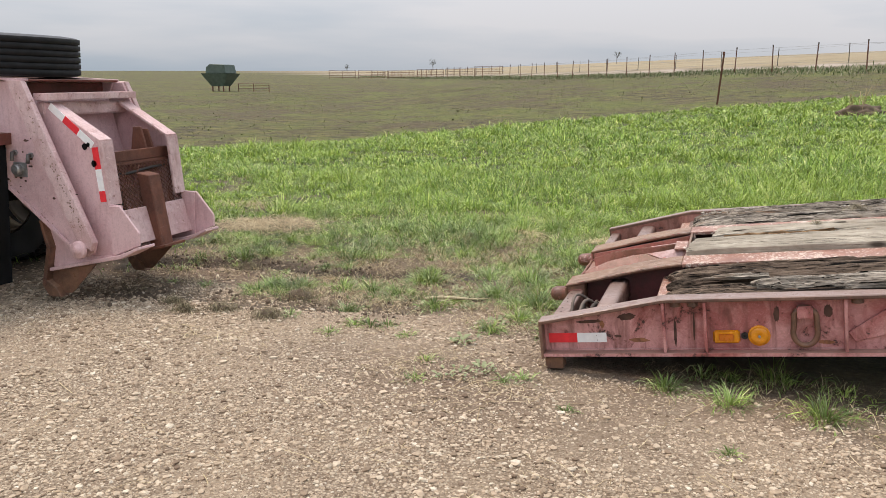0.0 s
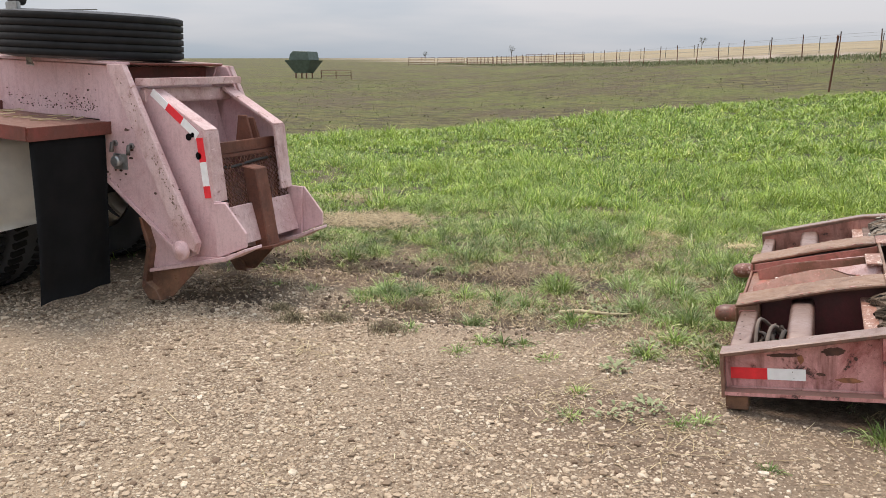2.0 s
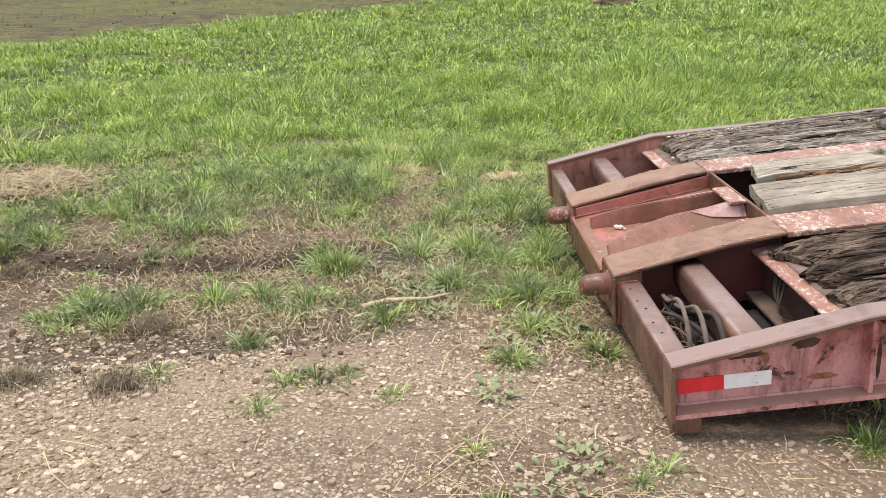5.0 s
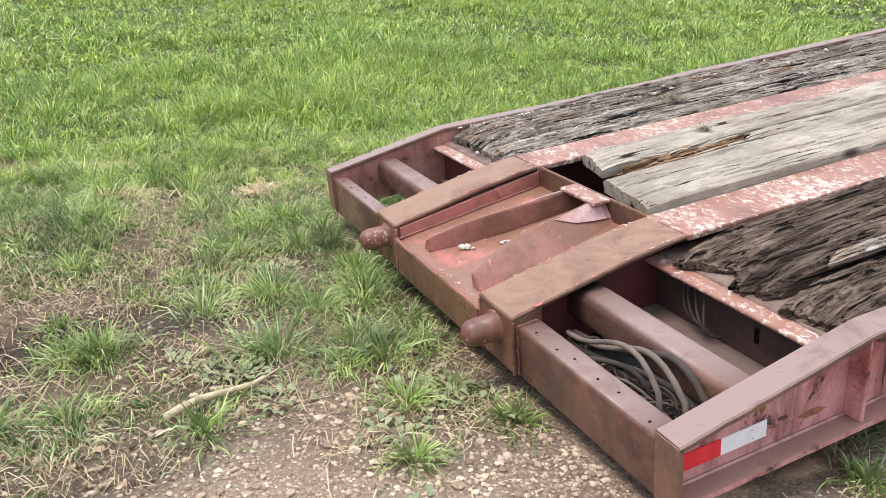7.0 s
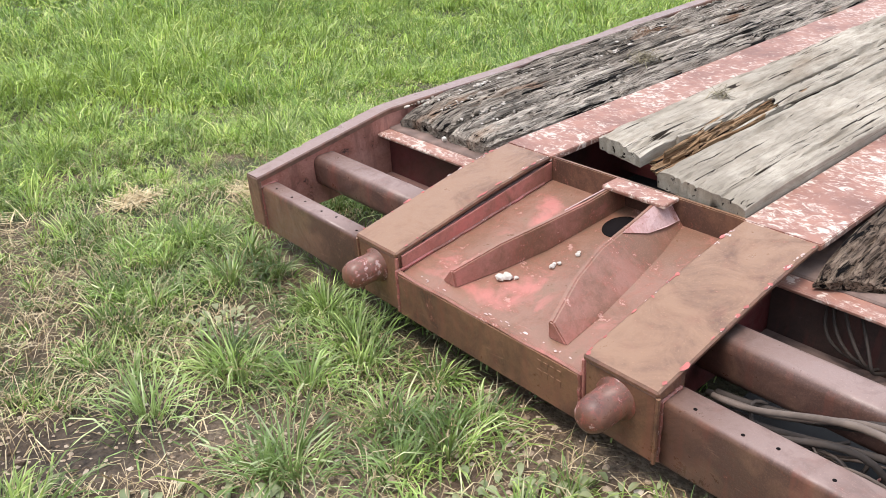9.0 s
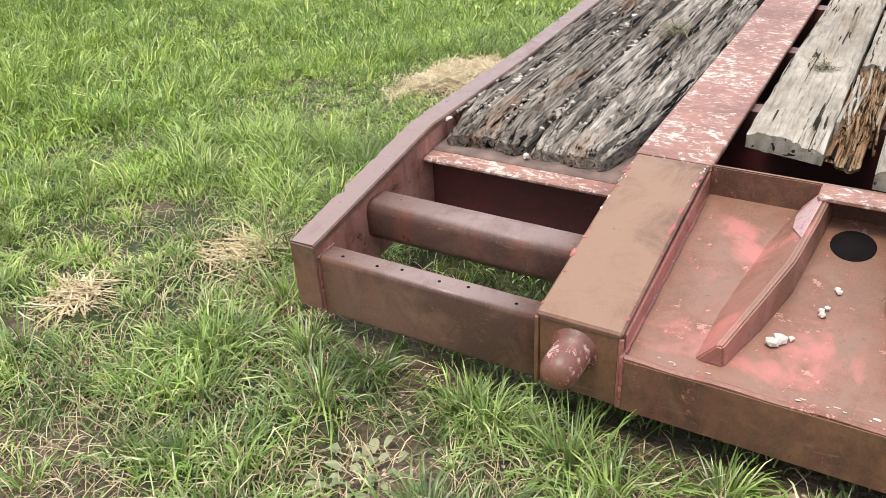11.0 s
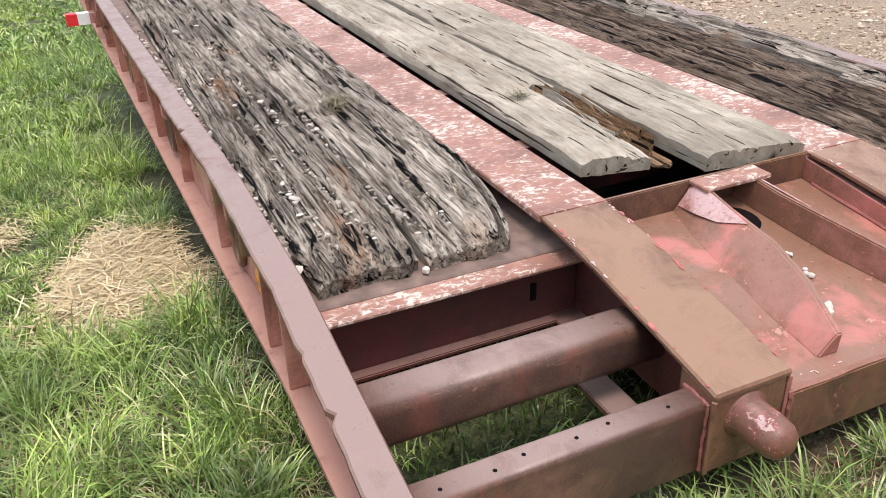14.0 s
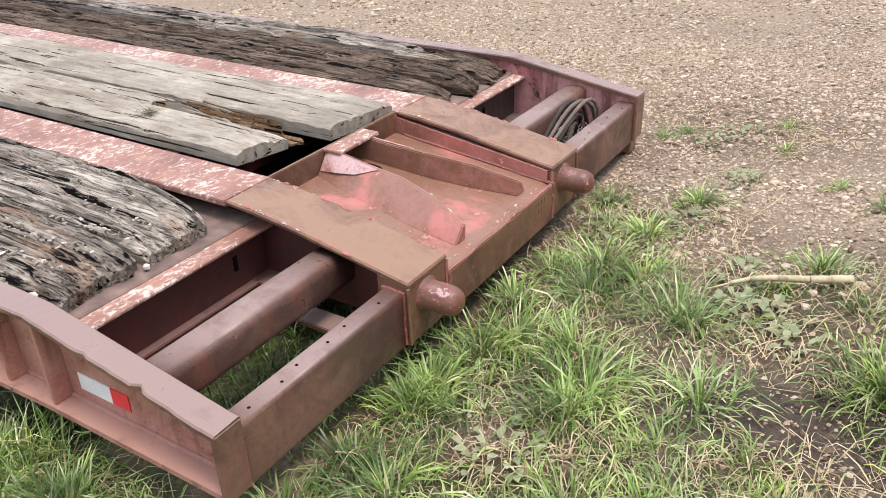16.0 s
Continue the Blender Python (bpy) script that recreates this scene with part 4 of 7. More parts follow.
def flakes(name, line, count, spread, material, seed, size=(0.002, 0.008)):
    """Small ragged patches of paint rubbed bare along an edge, lying on the surface; line gives the point and the two directions of its plane at 0..1."""
    r = random.Random(seed)
    bm = bmesh.new()
    for _ in range(count):
        p, along, across = line(r.random())
        off = abs(r.gauss(0, spread))
        long, wide = r.uniform(*size) * r.uniform(1.0, 2.6), r.uniform(*size)
        bm.faces.new([bm.verts.new(p + along * (long * q * math.cos(t)) + across * (off + wide * q * math.sin(t))) for t, q in ((k * math.pi / 4, r.uniform(0.6, 1.2)) for k in range(8))])
    bmesh.ops.recalc_face_normals(bm, faces=bm.faces[:])
    bmesh.ops.solidify(bm, geom=bm.faces[:], thickness=0.0006)
    tagged(part(name, bm, material, trailer), kind="stuff")


CAP_X, CAP_Z = (-0.022, 0.40, 0.56, 0.655), (0.187, 0.262, 0.283, 0.289)


def cap_line(y, s, x0=-0.02, x1=0.65):
    def at(f):
        x = x0 + (x1 - x0) * f
        z = [float(np.interp(v, CAP_X, CAP_Z)) for v in (x - 0.01, x, x + 0.01)]
        return Vector((x, y + s * 0.003, z[1] + 0.0012)), Vector((0.02, 0, z[2] - z[0])).normalized(), Vector((0, s, 0))
    return at


def bar_line(y0, y1, x, z, s):
    return lambda f: (Vector((x, y0 + (y1 - y0) * f, z + 0.0012)), Vector((0, 1, 0)), Vector((s, 0, 0)))


PALE_FLAKE = plain("bare_pale_primer", (0.58, 0.44, 0.40), 0.7, 0, 0.3, 60, 0.3)
RED_FLAKE = plain("rubbed_red_paint", (0.42, 0.12, 0.10), 0.55, 0, 0.35, 40, 0.3)
for k, (y, s) in enumerate(((0.752, 1), (0.967, -1), (1.688, 1), (1.890, -1))):
    flakes("rubbed_paint", cap_line(y, s), 10, 0.003, RED_FLAKE, 501 + k)
    flakes("rubbed_paint", cap_line(y, s, 0.50, 0.65), 7, 0.006, PALE_FLAKE, 521 + k, (0.001, 0.004))
    flakes("rubbed_paint", cap_line(y, s), 5, 0.003, PALE_FLAKE, 541 + k, (0.001, 0.004))
flakes("rubbed_paint", bar_line(0.98, 1.68, 0.004, 0.1225, 1), 24, 0.012, PALE_FLAKE, 571, (0.001, 0.005))

# beads where the bars meet the beams and rails
for y in (0.7555, 1.8865):
    rubbed_weld([(-0.002, y, -0.02), (-0.001, y, 0.150), (0.070, y, 0.154), (0.074, y, 0.02)], 0.0055, int(y * 10), "red weld where bar meets beam")
    rubbed_weld([(0.10, y + (0.082 if y < 1.0 else -0.082), 0.182), (0.60, y + (0.082 if y < 1.0 else -0.082), 0.257)], 0.004, int(y * 10) + 3, "red weld under the top plate")
for y in (0.0785, 2.5285):
    rubbed_weld([(-0.001, y, -0.02), (-0.001, y, 0.149), (0.07, y, 0.152)], 0.005, int(y * 10) + 7)
for y in (0.970, 1.685):
    rubbed_weld([(-0.026, y, -0.01), (-0.025, y, 0.128), (0.02, y, 0.130), (0.62, y, 0.202)], 0.006, int(y * 10) + 5, "red weld along the pan")
part("base_plate", box(0.19, 0.345, 1.886, 1.965, -0.020, 0.0, 0.003), BROWN_LIT_DUST, trailer, "low dusty plate beside the beam")
part("hanger", box(-0.002, 0.09, 0.03, 0.10, -0.075, -0.012, 0.004), BROWN, trailer, "short stub under the corner")
for i, x in enumerate(np.arange(1.15, LENGTH, 0.62)):
    for y0, y1 in ((0.08, 0.845), (0.872, 1.777), (1.803, 2.527)):
        part("joist", box(x, x + 0.07, y0, y1, 0.06, 0.212 if y0 != 0.872 else 0.260, 0.0), DARK_RED, trailer)


# ---------- deck planks ----------
def plank(x0, x1, y0, y1, z0, z1, material, label, seed, wear=1.0, ragged=0.05, skew=0.0, nip=(0.0, 0.0), flare=0.0, droop=0.0):
    """A weathered board: cupped, cracked along the grain, with a torn front end."""
    ny = max(10, int((y1 - y0) / 0.0055))
    fx = np.concatenate([np.linspace(0, 0.05, 18)[:-1], np.linspace(0.05, 0.35, 60)[:-1], np.linspace(0.35, 1.0, 50)])
    u = np.linspace(0, 1, ny)
    X, U = np.meshgrid(fx, u, indexing="ij")
    Y = y0 + (y1 - y0) * U
    end = x0 + ragged * (field_noise(Y * 0 + seed, Y, 22, seed, 3) - 0.5) * 2 + skew * (U - 0.5)
    Xw = end + (x1 - end) * X
    side = np.minimum(U, 1 - U) * (y1 - y0)
    wob = 0.012 * wear * (field_noise(Xw, Y * 0, 2.2, seed + 3, 3) - 0.5)
    taper = np.exp(-np.clip(Xw - end, 0, 9) / 0.22)
    Yw = Y + taper * (nip[0] * (1 - U) - nip[1] * U) + wob + flare * U * np.clip(Xw - x0, 0, 9) + 0.006 * wear * (field_noise(Xw, Y, 9, seed + 4, 2) - 0.5) * (side < 0.02)
    bend = Y + 0.035 * (field_noise(Xw, Y * 0.3, 1.6, seed + 8, 2) - 0.5)
    grain = field_noise(Xw * 0.10, bend, 75, seed + 5, 3)
    coarse = field_noise(Xw * 0.35, Y, 9, seed + 6, 3)
    crack = np.clip(0.34 - field_noise(Xw * 0.07, bend, 34, seed + 7, 2), 0, 0.22)
    split = np.clip(0.30 - field_noise(Xw * 0.22, bend, 70, seed + 9, 1), 0, 0.2)
    chunk = step(0.60, 0.68, field_noise(Xw * 0.5, bend, 13, seed + 10, 2))
    top = z1 + wear * (0.012 * (grain - 0.5) + 0.020 * (coarse - 0.5) - 0.22 * crack - 0.06 * split - 0.008 * chunk)
    top = top - 0.014 * np.exp(-side / 0.010) - wear * 0.016 * np.exp(-(Xw - end) / 0.05)
    top = top - droop * np.exp(-np.clip(Xw - end, 0, 9) / 0.20)
    bm = bmesh.new()
    n0, n1 = X.shape
    t = [[bm.verts.new((float(Xw[i, j]), float(Yw[i, j]), float(max(top[i, j], z0 + 0.012)))) for j in range(n1)] for i in range(n0)]
    b = [[bm.verts.new((float(Xw[i, j]) + 0.004, float(Yw[i, j]), z0)) for j in (0, n1 - 1)] for i in range(n0)]
    for i in range(n0 - 1):
        for j in range(n1 - 1):
            bm.faces.new((t[i][j], t[i + 1][j], t[i + 1][j + 1], t[i][j + 1]))
        bm.faces.new((t[i][0], b[i][0], b[i + 1][0], t[i + 1][0]))
        bm.faces.new((t[i][-1], t[i + 1][-1], b[i + 1][1], b[i][1]))
        bm.faces.new((b[i][0], b[i][1], b[i + 1][1], b[i + 1][0]))
    low = [bm.verts.new((float(Xw[0, j]) + 0.004 + 0.0025 * math.sin(j * 0.9), float(Yw[0, j]), z0 + 0.001)) for j in range(n1)]
    for j in range(n1 - 1):
        bm.faces.new((t[0][j], t[0][j + 1], low[j + 1], low[j]))
    bm.faces.new((t[-1][0], t[-1][-1], b[-1][1], b[-1][0]))
    return part("plank", bm, material, trailer, label, False)


plank(0.655, LENGTH, 2.232, 2.516, 0.214, 0.308, WOOD_OUTER, "dark cracked deck plank with gravel in it", 3, 1.2, 0.025, 0.0, (0.0, 0.02), 0.012, 0.034)
plank(0.652, LENGTH, 1.890, 2.214, 0.214, 0.305, WOOD_DARK, "grey cracked deck plank with a frayed end", 11, 1.2, 0.025, 0.0, (0.095, 0.0), 0.0, 0.034)
plank(0.825, LENGTH, 1.432, 1.640, 0.270, 0.332, WOOD_PALE, "pale grey deck plank with a square end", 17, 0.45, 0.012, 0.06)
plank(1.55, LENGTH, 1.322, 1.422, 0.270, 0.326, WOOD_PALE, "pale grey deck plank strip", 29, 0.5, 0.10)
plank(0.690, LENGTH, 0.975, 1.300, 0.270, 0.334, WOOD_PALE, "broad pale grey deck plank with knots", 31, 0.45, 0.012, 0.045)
plank(0.635, LENGTH, 0.525, 0.742, 0.214, 0.300, WOOD_NEAR, "dark weathered deck plank with a torn end", 41, 1.1, 0.05, -0.10, (0.0, 0.03), 0.0, 0.045)
plank(0.615, LENGTH, 0.335, 0.515, 0.214, 0.310, WOOD_NEAR, "dark split deck plank", 47, 1.4, 0.06, -0.08, (0.02, 0.03), 0.0, 0.045)
plank(1.06, LENGTH, 0.120, 0.300, 0.27, 0.325, WOOD_DARK, "grey deck plank split along its length", 53, 1.4, 0.08, -0.12, (0.03, 0.04))
plank(0.615, 1.9, 0.098, 0.322, 0.214, 0.292, WOOD_NEAR, "dark remnant of a split plank", 59, 1.3, 0.05, -0.06, (0.01, 0.02), 0.0, 0.035)
plank(0.83, 1.10, 0.31, 0.365, 0.300, 0.325, WOOD_DARK, "loose pale splinter lying on the planks", 63, 0.9, 0.02, 0.08)


def splinters():
    """Slivers of broken plank left between two pale boards."""
    r = random.Random(12)
    for i in range(22):
        y = 1.318 + 0.108 * i / 21
        x0 = 0.84 + 0.30 * abs(math.sin(i * 1.7)) + (0.10 if i < 4 else 0.0)
        x1 = x0 + r.uniform(0.15, 0.7)
        h0, h1 = 0.306 + r.uniform(-0.014, 0.012), 0.322 + r.uniform(-0.008, 0.012)
        w = r.uniform(0.004, 0.0085)
        bm = bmesh.new()
        rows = []
        for k in range(6):
            f = k / 5
            x, yy = x0 + (x1 - x0) * f, y + 0.006 * math.sin(f * 5 + i)
            z = h0 + (h1 - h0) * f + 0.006 * math.sin(f * 7 + i * 2)
            ww = w * (0.5 + 0.5 * math.sin(math.pi * (0.2 + 0.7 * f)))
            rows.append([bm.verts.new(p) for p in ((x, yy - ww, 0.262), (x, yy - ww * 0.7, z), (x, yy + ww * 0.5, z + 0.003), (x, yy + ww, 0.262))])
        for p, q in zip(rows, rows[1:]):
            for j in range(4):
                bm.faces.new((p[j], p[(j + 1) % 4], q[(j + 1) % 4], q[j]))
        bm.faces.new(rows[0])
        bm.faces.new(rows[-1][::-1])
        part("splinter", bm, WOOD_SPLIT if 3 < i < 14 or i % 3 == 0 else WOOD_PALE, trailer, "orange torn heartwood sliver")


plank(0.815, 1.72, 1.322, 1.424, 0.262, 0.308, WOOD_SPLIT, "broken orange heartwood of a split plank", 67, 2.4, 0.07, 0.05, (0.012, 0.0))
splinters()


# ---------- the detached gooseneck on its tractor ----------
GX, GS, GY0, GY1 = -3.075, 0.892, 0.18, 1.06
NECK_RISE = 0.055  # how much the neck rides above its lowest place


def gp(*pairs):
    return [(GX + GS * u, 0.0735 + GS * v) for u, v in pairs]


neck = thing("gooseneck", "chalky pink steel gooseneck, its foot dragging on the soil", "gooseneck", Matrix.Translation((GX, 0.6, 0.0)))
neck_in = neck.matrix_world.inverted()


def npart(name, bm, material, parent=None, label="", smooth=False):
    if parent is None:
        bm.transform(neck_in)
        return part(name, bm, material, neck, label, smooth)
    bm.transform(neck_in)
    return part(name, bm, material, parent, label, smooth)


def cheek(y, s):
    """One side of the neck; s points inward along y."""
    web = npart("side_web", slab(gp((-0.50, 1.470), (-5.2, 1.66), (-5.2, 1.30), (-1.82, 1.165), (-0.665, 1.115), (-0.62, 1.20)), y, y + s * 0.016), PINK, None, "chalky pink web with rust spots")
    npart("web_top_flange", beam((GX - 0.48 * GS, y + s * 0.02, 1.399), (GX - 5.2 * GS, y + s * 0.02, 1.564), 0.11, 0.016), PINK, web)
    a = npart("cheek_plate", slab(gp((-0.54, 1.475), (-0.42, 1.47), (0.11, 0.34), (0.085, 0.265), (0.0, 0.225), (-0.07, 0.245), (-0.381, 0.475), (-0.735, 0.773), (-0.74, 0.81), (-0.68, 1.15)), y - s * 0.022, y - s * 0.002), PINK, None, "pink cheek plate with hose fittings")
    npart("edge_strip", slab(gp((-0.545, 1.482), (-0.405, 1.478), (0.118, 0.345), (0.10, 0.285), (-0.02, 0.345)), y - s * 0.062, y - s * 0.022), PINK_PALE, a, "raised diagonal bar, paint rubbed off")
    npart("lower_edge_bar", beam((GX - 0.735 * GS, y - s * 0.034, 0.0735 + GS * 0.785), (GX - 0.05 * GS, y - s * 0.034, 0.0735 + GS * 0.262), 0.022, 0.022), PINK, a)
    pivot = turned([(0.058, 0.0), (0.058, 0.020), (0.050, 0.026), (0.030, 0.026), (0.028, 0.036), (0.0, 0.038)], Matrix.Translation((GX, y - s * 0.062, 0.0735 + GS * 0.29)) @ (FACE_Y if s > 0 else FACE_Y.inverted()), 28)
    npart("pivot_pin", pivot, PINK, a, "round pivot pin head", True)
    w = y + s * 0.034  # the inner plate stands clear of the outer one
    b = npart("inner_cheek", slab(gp((-0.36, 1.335), (-0.30, 1.316), (0.125, 1.06), (0.172, 0.612), (0.284, 0.606), (0.27, 0.235), (-0.357, 0.11), (-0.40, 0.46), (-0.5, 0.9)), w + s * 0.018, w + s * 0.034), PINK, None, "pink plate edged with reflective tape")
    edge = [(-0.32, 1.316), (0.13, 1.06), (0.178, 0.60)]
    for (u0, v0), (u1, v1) in zip(edge, edge[1:]):
        (x0, z0), (x1, z1) = gp((u0, v0), (u1, v1))
        npart("front_flange", beam((x0, w + s * 0.075, z0), (x1, w + s * 0.075, z1), 0.115, 0.018, 0.003, (1, 0, 0.6)), PINK_PALE, b, "pale flange with scraped paint")
    npart("toe_gusset", slab(gp((0.19, 0.60), (0.284, 0.606), (0.443, 0.42), (0.44, 0.33), (0.20, 0.235)), w - s * 0.004, w + s * 0.014), PINK, b)
    npart("foot_plate", slab(gp((-0.37, 0.085), (0.29, 0.228), (0.41, 0.285), (0.455, 0.305), (0.45, 0.325), (0.28, 0.255), (-0.37, 0.11)), w - s * 0.03, w + s * 0.13), PINK, b, "bent foot plate")
    npart("drag_hook", slab(gp((-0.41, 0.47), (-0.385, 0.47), (-0.325, 0.27), (-0.385, 0.02), (-0.30, -0.03), (-0.26, -0.10), (-0.37, -0.10), (-0.43, -0.02), (-0.36, 0.27)), y - s * 0.016, y + s * 0.06), BROWN, b, "rusty hook rubbing on the soil")
    npart("wear_plate", slab(gp((-0.372, 0.083), (-0.37, -0.09), (-0.20, -0.075), (-0.02, 0.10), (0.05, 0.17)), w - s * 0.006, w + s * 0.004), BROWN, b, "soil-brown plate scraped along the ground")
    npart("skirt", slab(gp((-0.39, 0.46), (-0.02, 0.225), (0.26, 0.24), (-0.357, 0.10)), w + s * 0.002, w + s * 0.016), PINK, b)
    return a, b


cheek_near, inner_near = cheek(GY0, 1)
cheek(GY1, -1)


def edge_tape(u0, v0, u1, v1, parts):
    y = GY0 + 0.0505
    d = Vector((u1 - u0, v1 - v0)).normalized() * 1.0
    n = Vector((d.y, -d.x)) * -1
    for i, m in enumerate(parts):
        a, b = i / len(parts), (i + 1) / len(parts)
        p = [(u0 + (u1 - u0) * k, v0 + (v1 - v0) * k) for k in (a, b)]
        quad = [p[0], p[1], (p[1][0] - 0.052 * -n.x, p[1][1] - 0.052 * -n.y), (p[0][0] - 0.052 * -n.x, p[0][1] - 0.052 * -n.y)]
        npart("reflective_tape", slab(gp(*quad), y - 0.002, y + 0.001, 0), m, inner_near, "red" if m is TAPE_RED else "white")


edge_tape(0.09, 1.05, -0.27, 1.325, (TAPE_WHITE, TAPE_RED, TAPE_WHITE))
edge_tape(0.16, 0.63, 0.115, 1.02, (TAPE_RED, TAPE_WHITE, TAPE_WHITE, TAPE_RED, TAPE_RED))
for u, v, r in ((0.0, 1.02, 0.022), (0.035, 1.035, 0.016), (0.075, 0.90, 0.024)):
    (x, z), = gp((u, v))
    npart("torn_hole", turned([(r, 0), (r * 0.9, 0.002), (0, 0.002)], Matrix.Translation((x, GY0 + 0.0505, z)) @ FACE_Y, 9), BLACK_HOLE, inner_near)

# fittings on the near cheek plate
for u, v in ((-0.66, 0.985), (-0.555, 0.965), (-0.41, 0.95)):
    (x, z), = gp((u, v))
    y = GY0 - 0.022
    fit_ = npart("hose_fitting", rod([(x, y, z), (x, y - 0.03, z), (x + 0.012, y - 0.045, z - 0.02), (x + 0.01, y - 0.047, z - 0.05)], 0.012, 10), HUB, cheek_near, "capped hose fitting", True)
    npart("collar", turned([(0.02, 0), (0.02, 0.012), (0, 0.012)], Matrix.Translation((x, y, z)) @ FACE_Y, 6), ZINC, fit_)
(x, z), = gp((-0.52, 0.845))
sock = npart("light_socket", box(x - 0.055, x + 0.055, GY0 - 0.028, GY0 - 0.022, z - 0.05, z + 0.045, 0.002), ZINC, cheek_near, "grey wiring socket")
npart("socket_cap", turned([(0.036, 0), (0.036, 0.032), (0.028, 0.04), (0, 0.042)], Matrix.Translation((x - 0.01, GY0 - 0.028, z)) @ FACE_Y, 20), ZINC, sock)

def edge_chips(parent, ends, y, count, spread, seed, material):
    """Ragged flakes missing from the paint along a line of the neck's side, all in one skin."""
    r = random.Random(seed)
    flakes = []
    for _ in range(count):
        f = r.random()
        u = ends[0] + (ends[2] - ends[0]) * f + r.gauss(0, spread)
        v = ends[1] + (ends[3] - ends[1]) * f + r.gauss(0, spread)
        size = r.uniform(0.002, 0.008)
        pts = [(u + size * r.uniform(0.5, 1.3) * math.cos(a), v + size * r.uniform(0.5, 1.6) * math.sin(a)) for a in np.linspace(0, 2 * math.pi, 8)[:-1]]
        flakes.append(slab(gp(*pts), y, y + 0.0015, 0))
    tagged(npart("chipped_paint", joined(*flakes), material, parent), kind="stuff")


edge_chips(cheek_near, (-0.20, 0.93, 0.04, 0.44), GY0 - 0.0632, 60, 0.013, 5, RUST_SCUFF)
edge_chips(cheek_near, (-0.44, 1.40, -0.20, 0.93), GY0 - 0.0632, 14, 0.016, 6, RUST_SCUFF)
edge_chips(cheek_near, (-0.73, 0.80, -0.06, 0.27), GY0 - 0.0232, 22, 0.012, 7, RUST_SCUFF)

# scabs of rust thrown over the near web above the shelf, and scratches on the plates
r_s = random.Random(77)
for k in range(150):
    u = -0.72 - abs(r_s.gauss(0, 0.42))
    (x, z), = gp((u, 1.165 - 0.04 * (u + 0.7) + abs(r_s.gauss(0, 0.06))))
    s_r = r_s.uniform(0.002, 0.0065)
    scab = turned([(s_r, 0), (s_r * 0.7, 0.0015), (0, 0.002)], Matrix.Translation((x, GY0, z)) @ FACE_Y @ Matrix.Diagonal((r_s.uniform(0.6, 2.0), r_s.uniform(0.6, 1.2), 1, 1)), 6)
    npart("rust_scab", scab, RUST_DARK, None)
for k in range(26):
    u, v = r_s.choice(((-0.45, 0.95), (-0.3, 1.1), (-0.55, 0.8), (-0.15, 0.6)))
    (x, z), = gp((u + r_s.gauss(0, 0.07), v + r_s.gauss(0, 0.07)))
    s_r = r_s.uniform(0.003, 0.009)
    npart("rust_scab", turned([(s_r, 0), (s_r * 0.7, 0.0015), (0, 0.002)], Matrix.Translation((x, GY0 - 0.022, z)) @ FACE_Y @ Matrix.Diagonal((r_s.uniform(0.8, 2.5), 1, 1, 1)), 6), RUST_DARK, cheek_near)
emblem = npart("emblem_plate", box(-5.64, -5.50, GY0 - 0.004, GY0, 1.365, 1.415, 0.001), TAPE_WHITE, None, "small white and green emblem plate")
npart("emblem_bar", box(-5.63, -5.51, GY0 - 0.006, GY0 - 0.004, 1.38, 1.40, 0), GREEN_BIN, emblem)

# plates and bars between the cheeks
npart("deck_plate", slab(gp((-0.40, 1.475), (-5.2, 1.66), (-5.2, 1.675), (-0.38, 1.488)), GY0 + 0.07, GY1 - 0.07), RED_BED, None, "rusty top plate")
npart("rear_lintel", beam((GX - 0.33 * GS, GY0 + 0.02, 1.292), (GX - 0.33 * GS, GY1 - 0.02, 1.300), 0.12, 0.045), PINK_PALE, None, "pale cross bar with a bend")
npart("upper_tube", beam((GX - 0.36 * GS, GY0 + 0.04, 1.215), (GX - 0.36 * GS, GY1 - 0.04, 1.215), 0.06, 0.085, 0.01), PINK_PALE, None, "pale cross tube")
npart("under_deck_beam", beam((GX - 0.62 * GS, GY0 + 0.03, 1.316), (GX - 0.62 * GS, GY1 - 0.03, 1.316), 0.06, 0.13), RED_BED)
npart("back_wall", slab(gp((-0.52, 1.36), (-0.50, 1.36), (-0.30, 0.62), (-0.32, 0.62)), GY0 + 0.07, GY1 - 0.07), PINK, None, "shaded pink back wall")
npart("rust_cross_bar", beam((GX + 0.04 * GS, GY0 + 0.07, 0.895), (GX + 0.04 * GS, GY1 - 0.07, 0.905), 0.03, 0.070, 0.004), RUST, None, "orange-rust cross bar")
npart("shelf_plate", slab(gp((-0.36, 0.86), (0.02, 0.92), (0.02, 0.93), (-0.36, 0.816)), GY0 + 0.07, GY1 - 0.07), RUST)
npart("lower_apron", slab(gp((0.165, 0.545), (0.18, 0.545), (0.25, 0.29), (0.235, 0.29)), GY0 + 0.07, GY1 - 0.07), PINK_PALE, None, "pale apron stained with rust")
npart("centre_post", slab(gp((0.11, 0.80), (0.22, 0.785), (0.31, 0.24), (0.20, 0.21)), 0.58, 0.70, 0.006), RUST, None, "rust-brown centre post")
npart("post_foot", slab(gp((0.15, 0.215), (0.37, 0.265), (0.37, 0.245), (0.15, 0.195)), 0.54, 0.76), RUST)
npart("lug_plate", slab(gp((-0.13, 0.95), (-0.10, 1.13), (-0.03, 1.13), (0.02, 0.95)), 0.80, 0.82), RUST, None, "rusty lug")
npart("lug_plate", slab(gp((-0.13, 0.95), (-0.10, 1.11), (-0.03, 1.11), (0.02, 0.95)), 0.87, 0.89), RUST, None, "rusty lug")
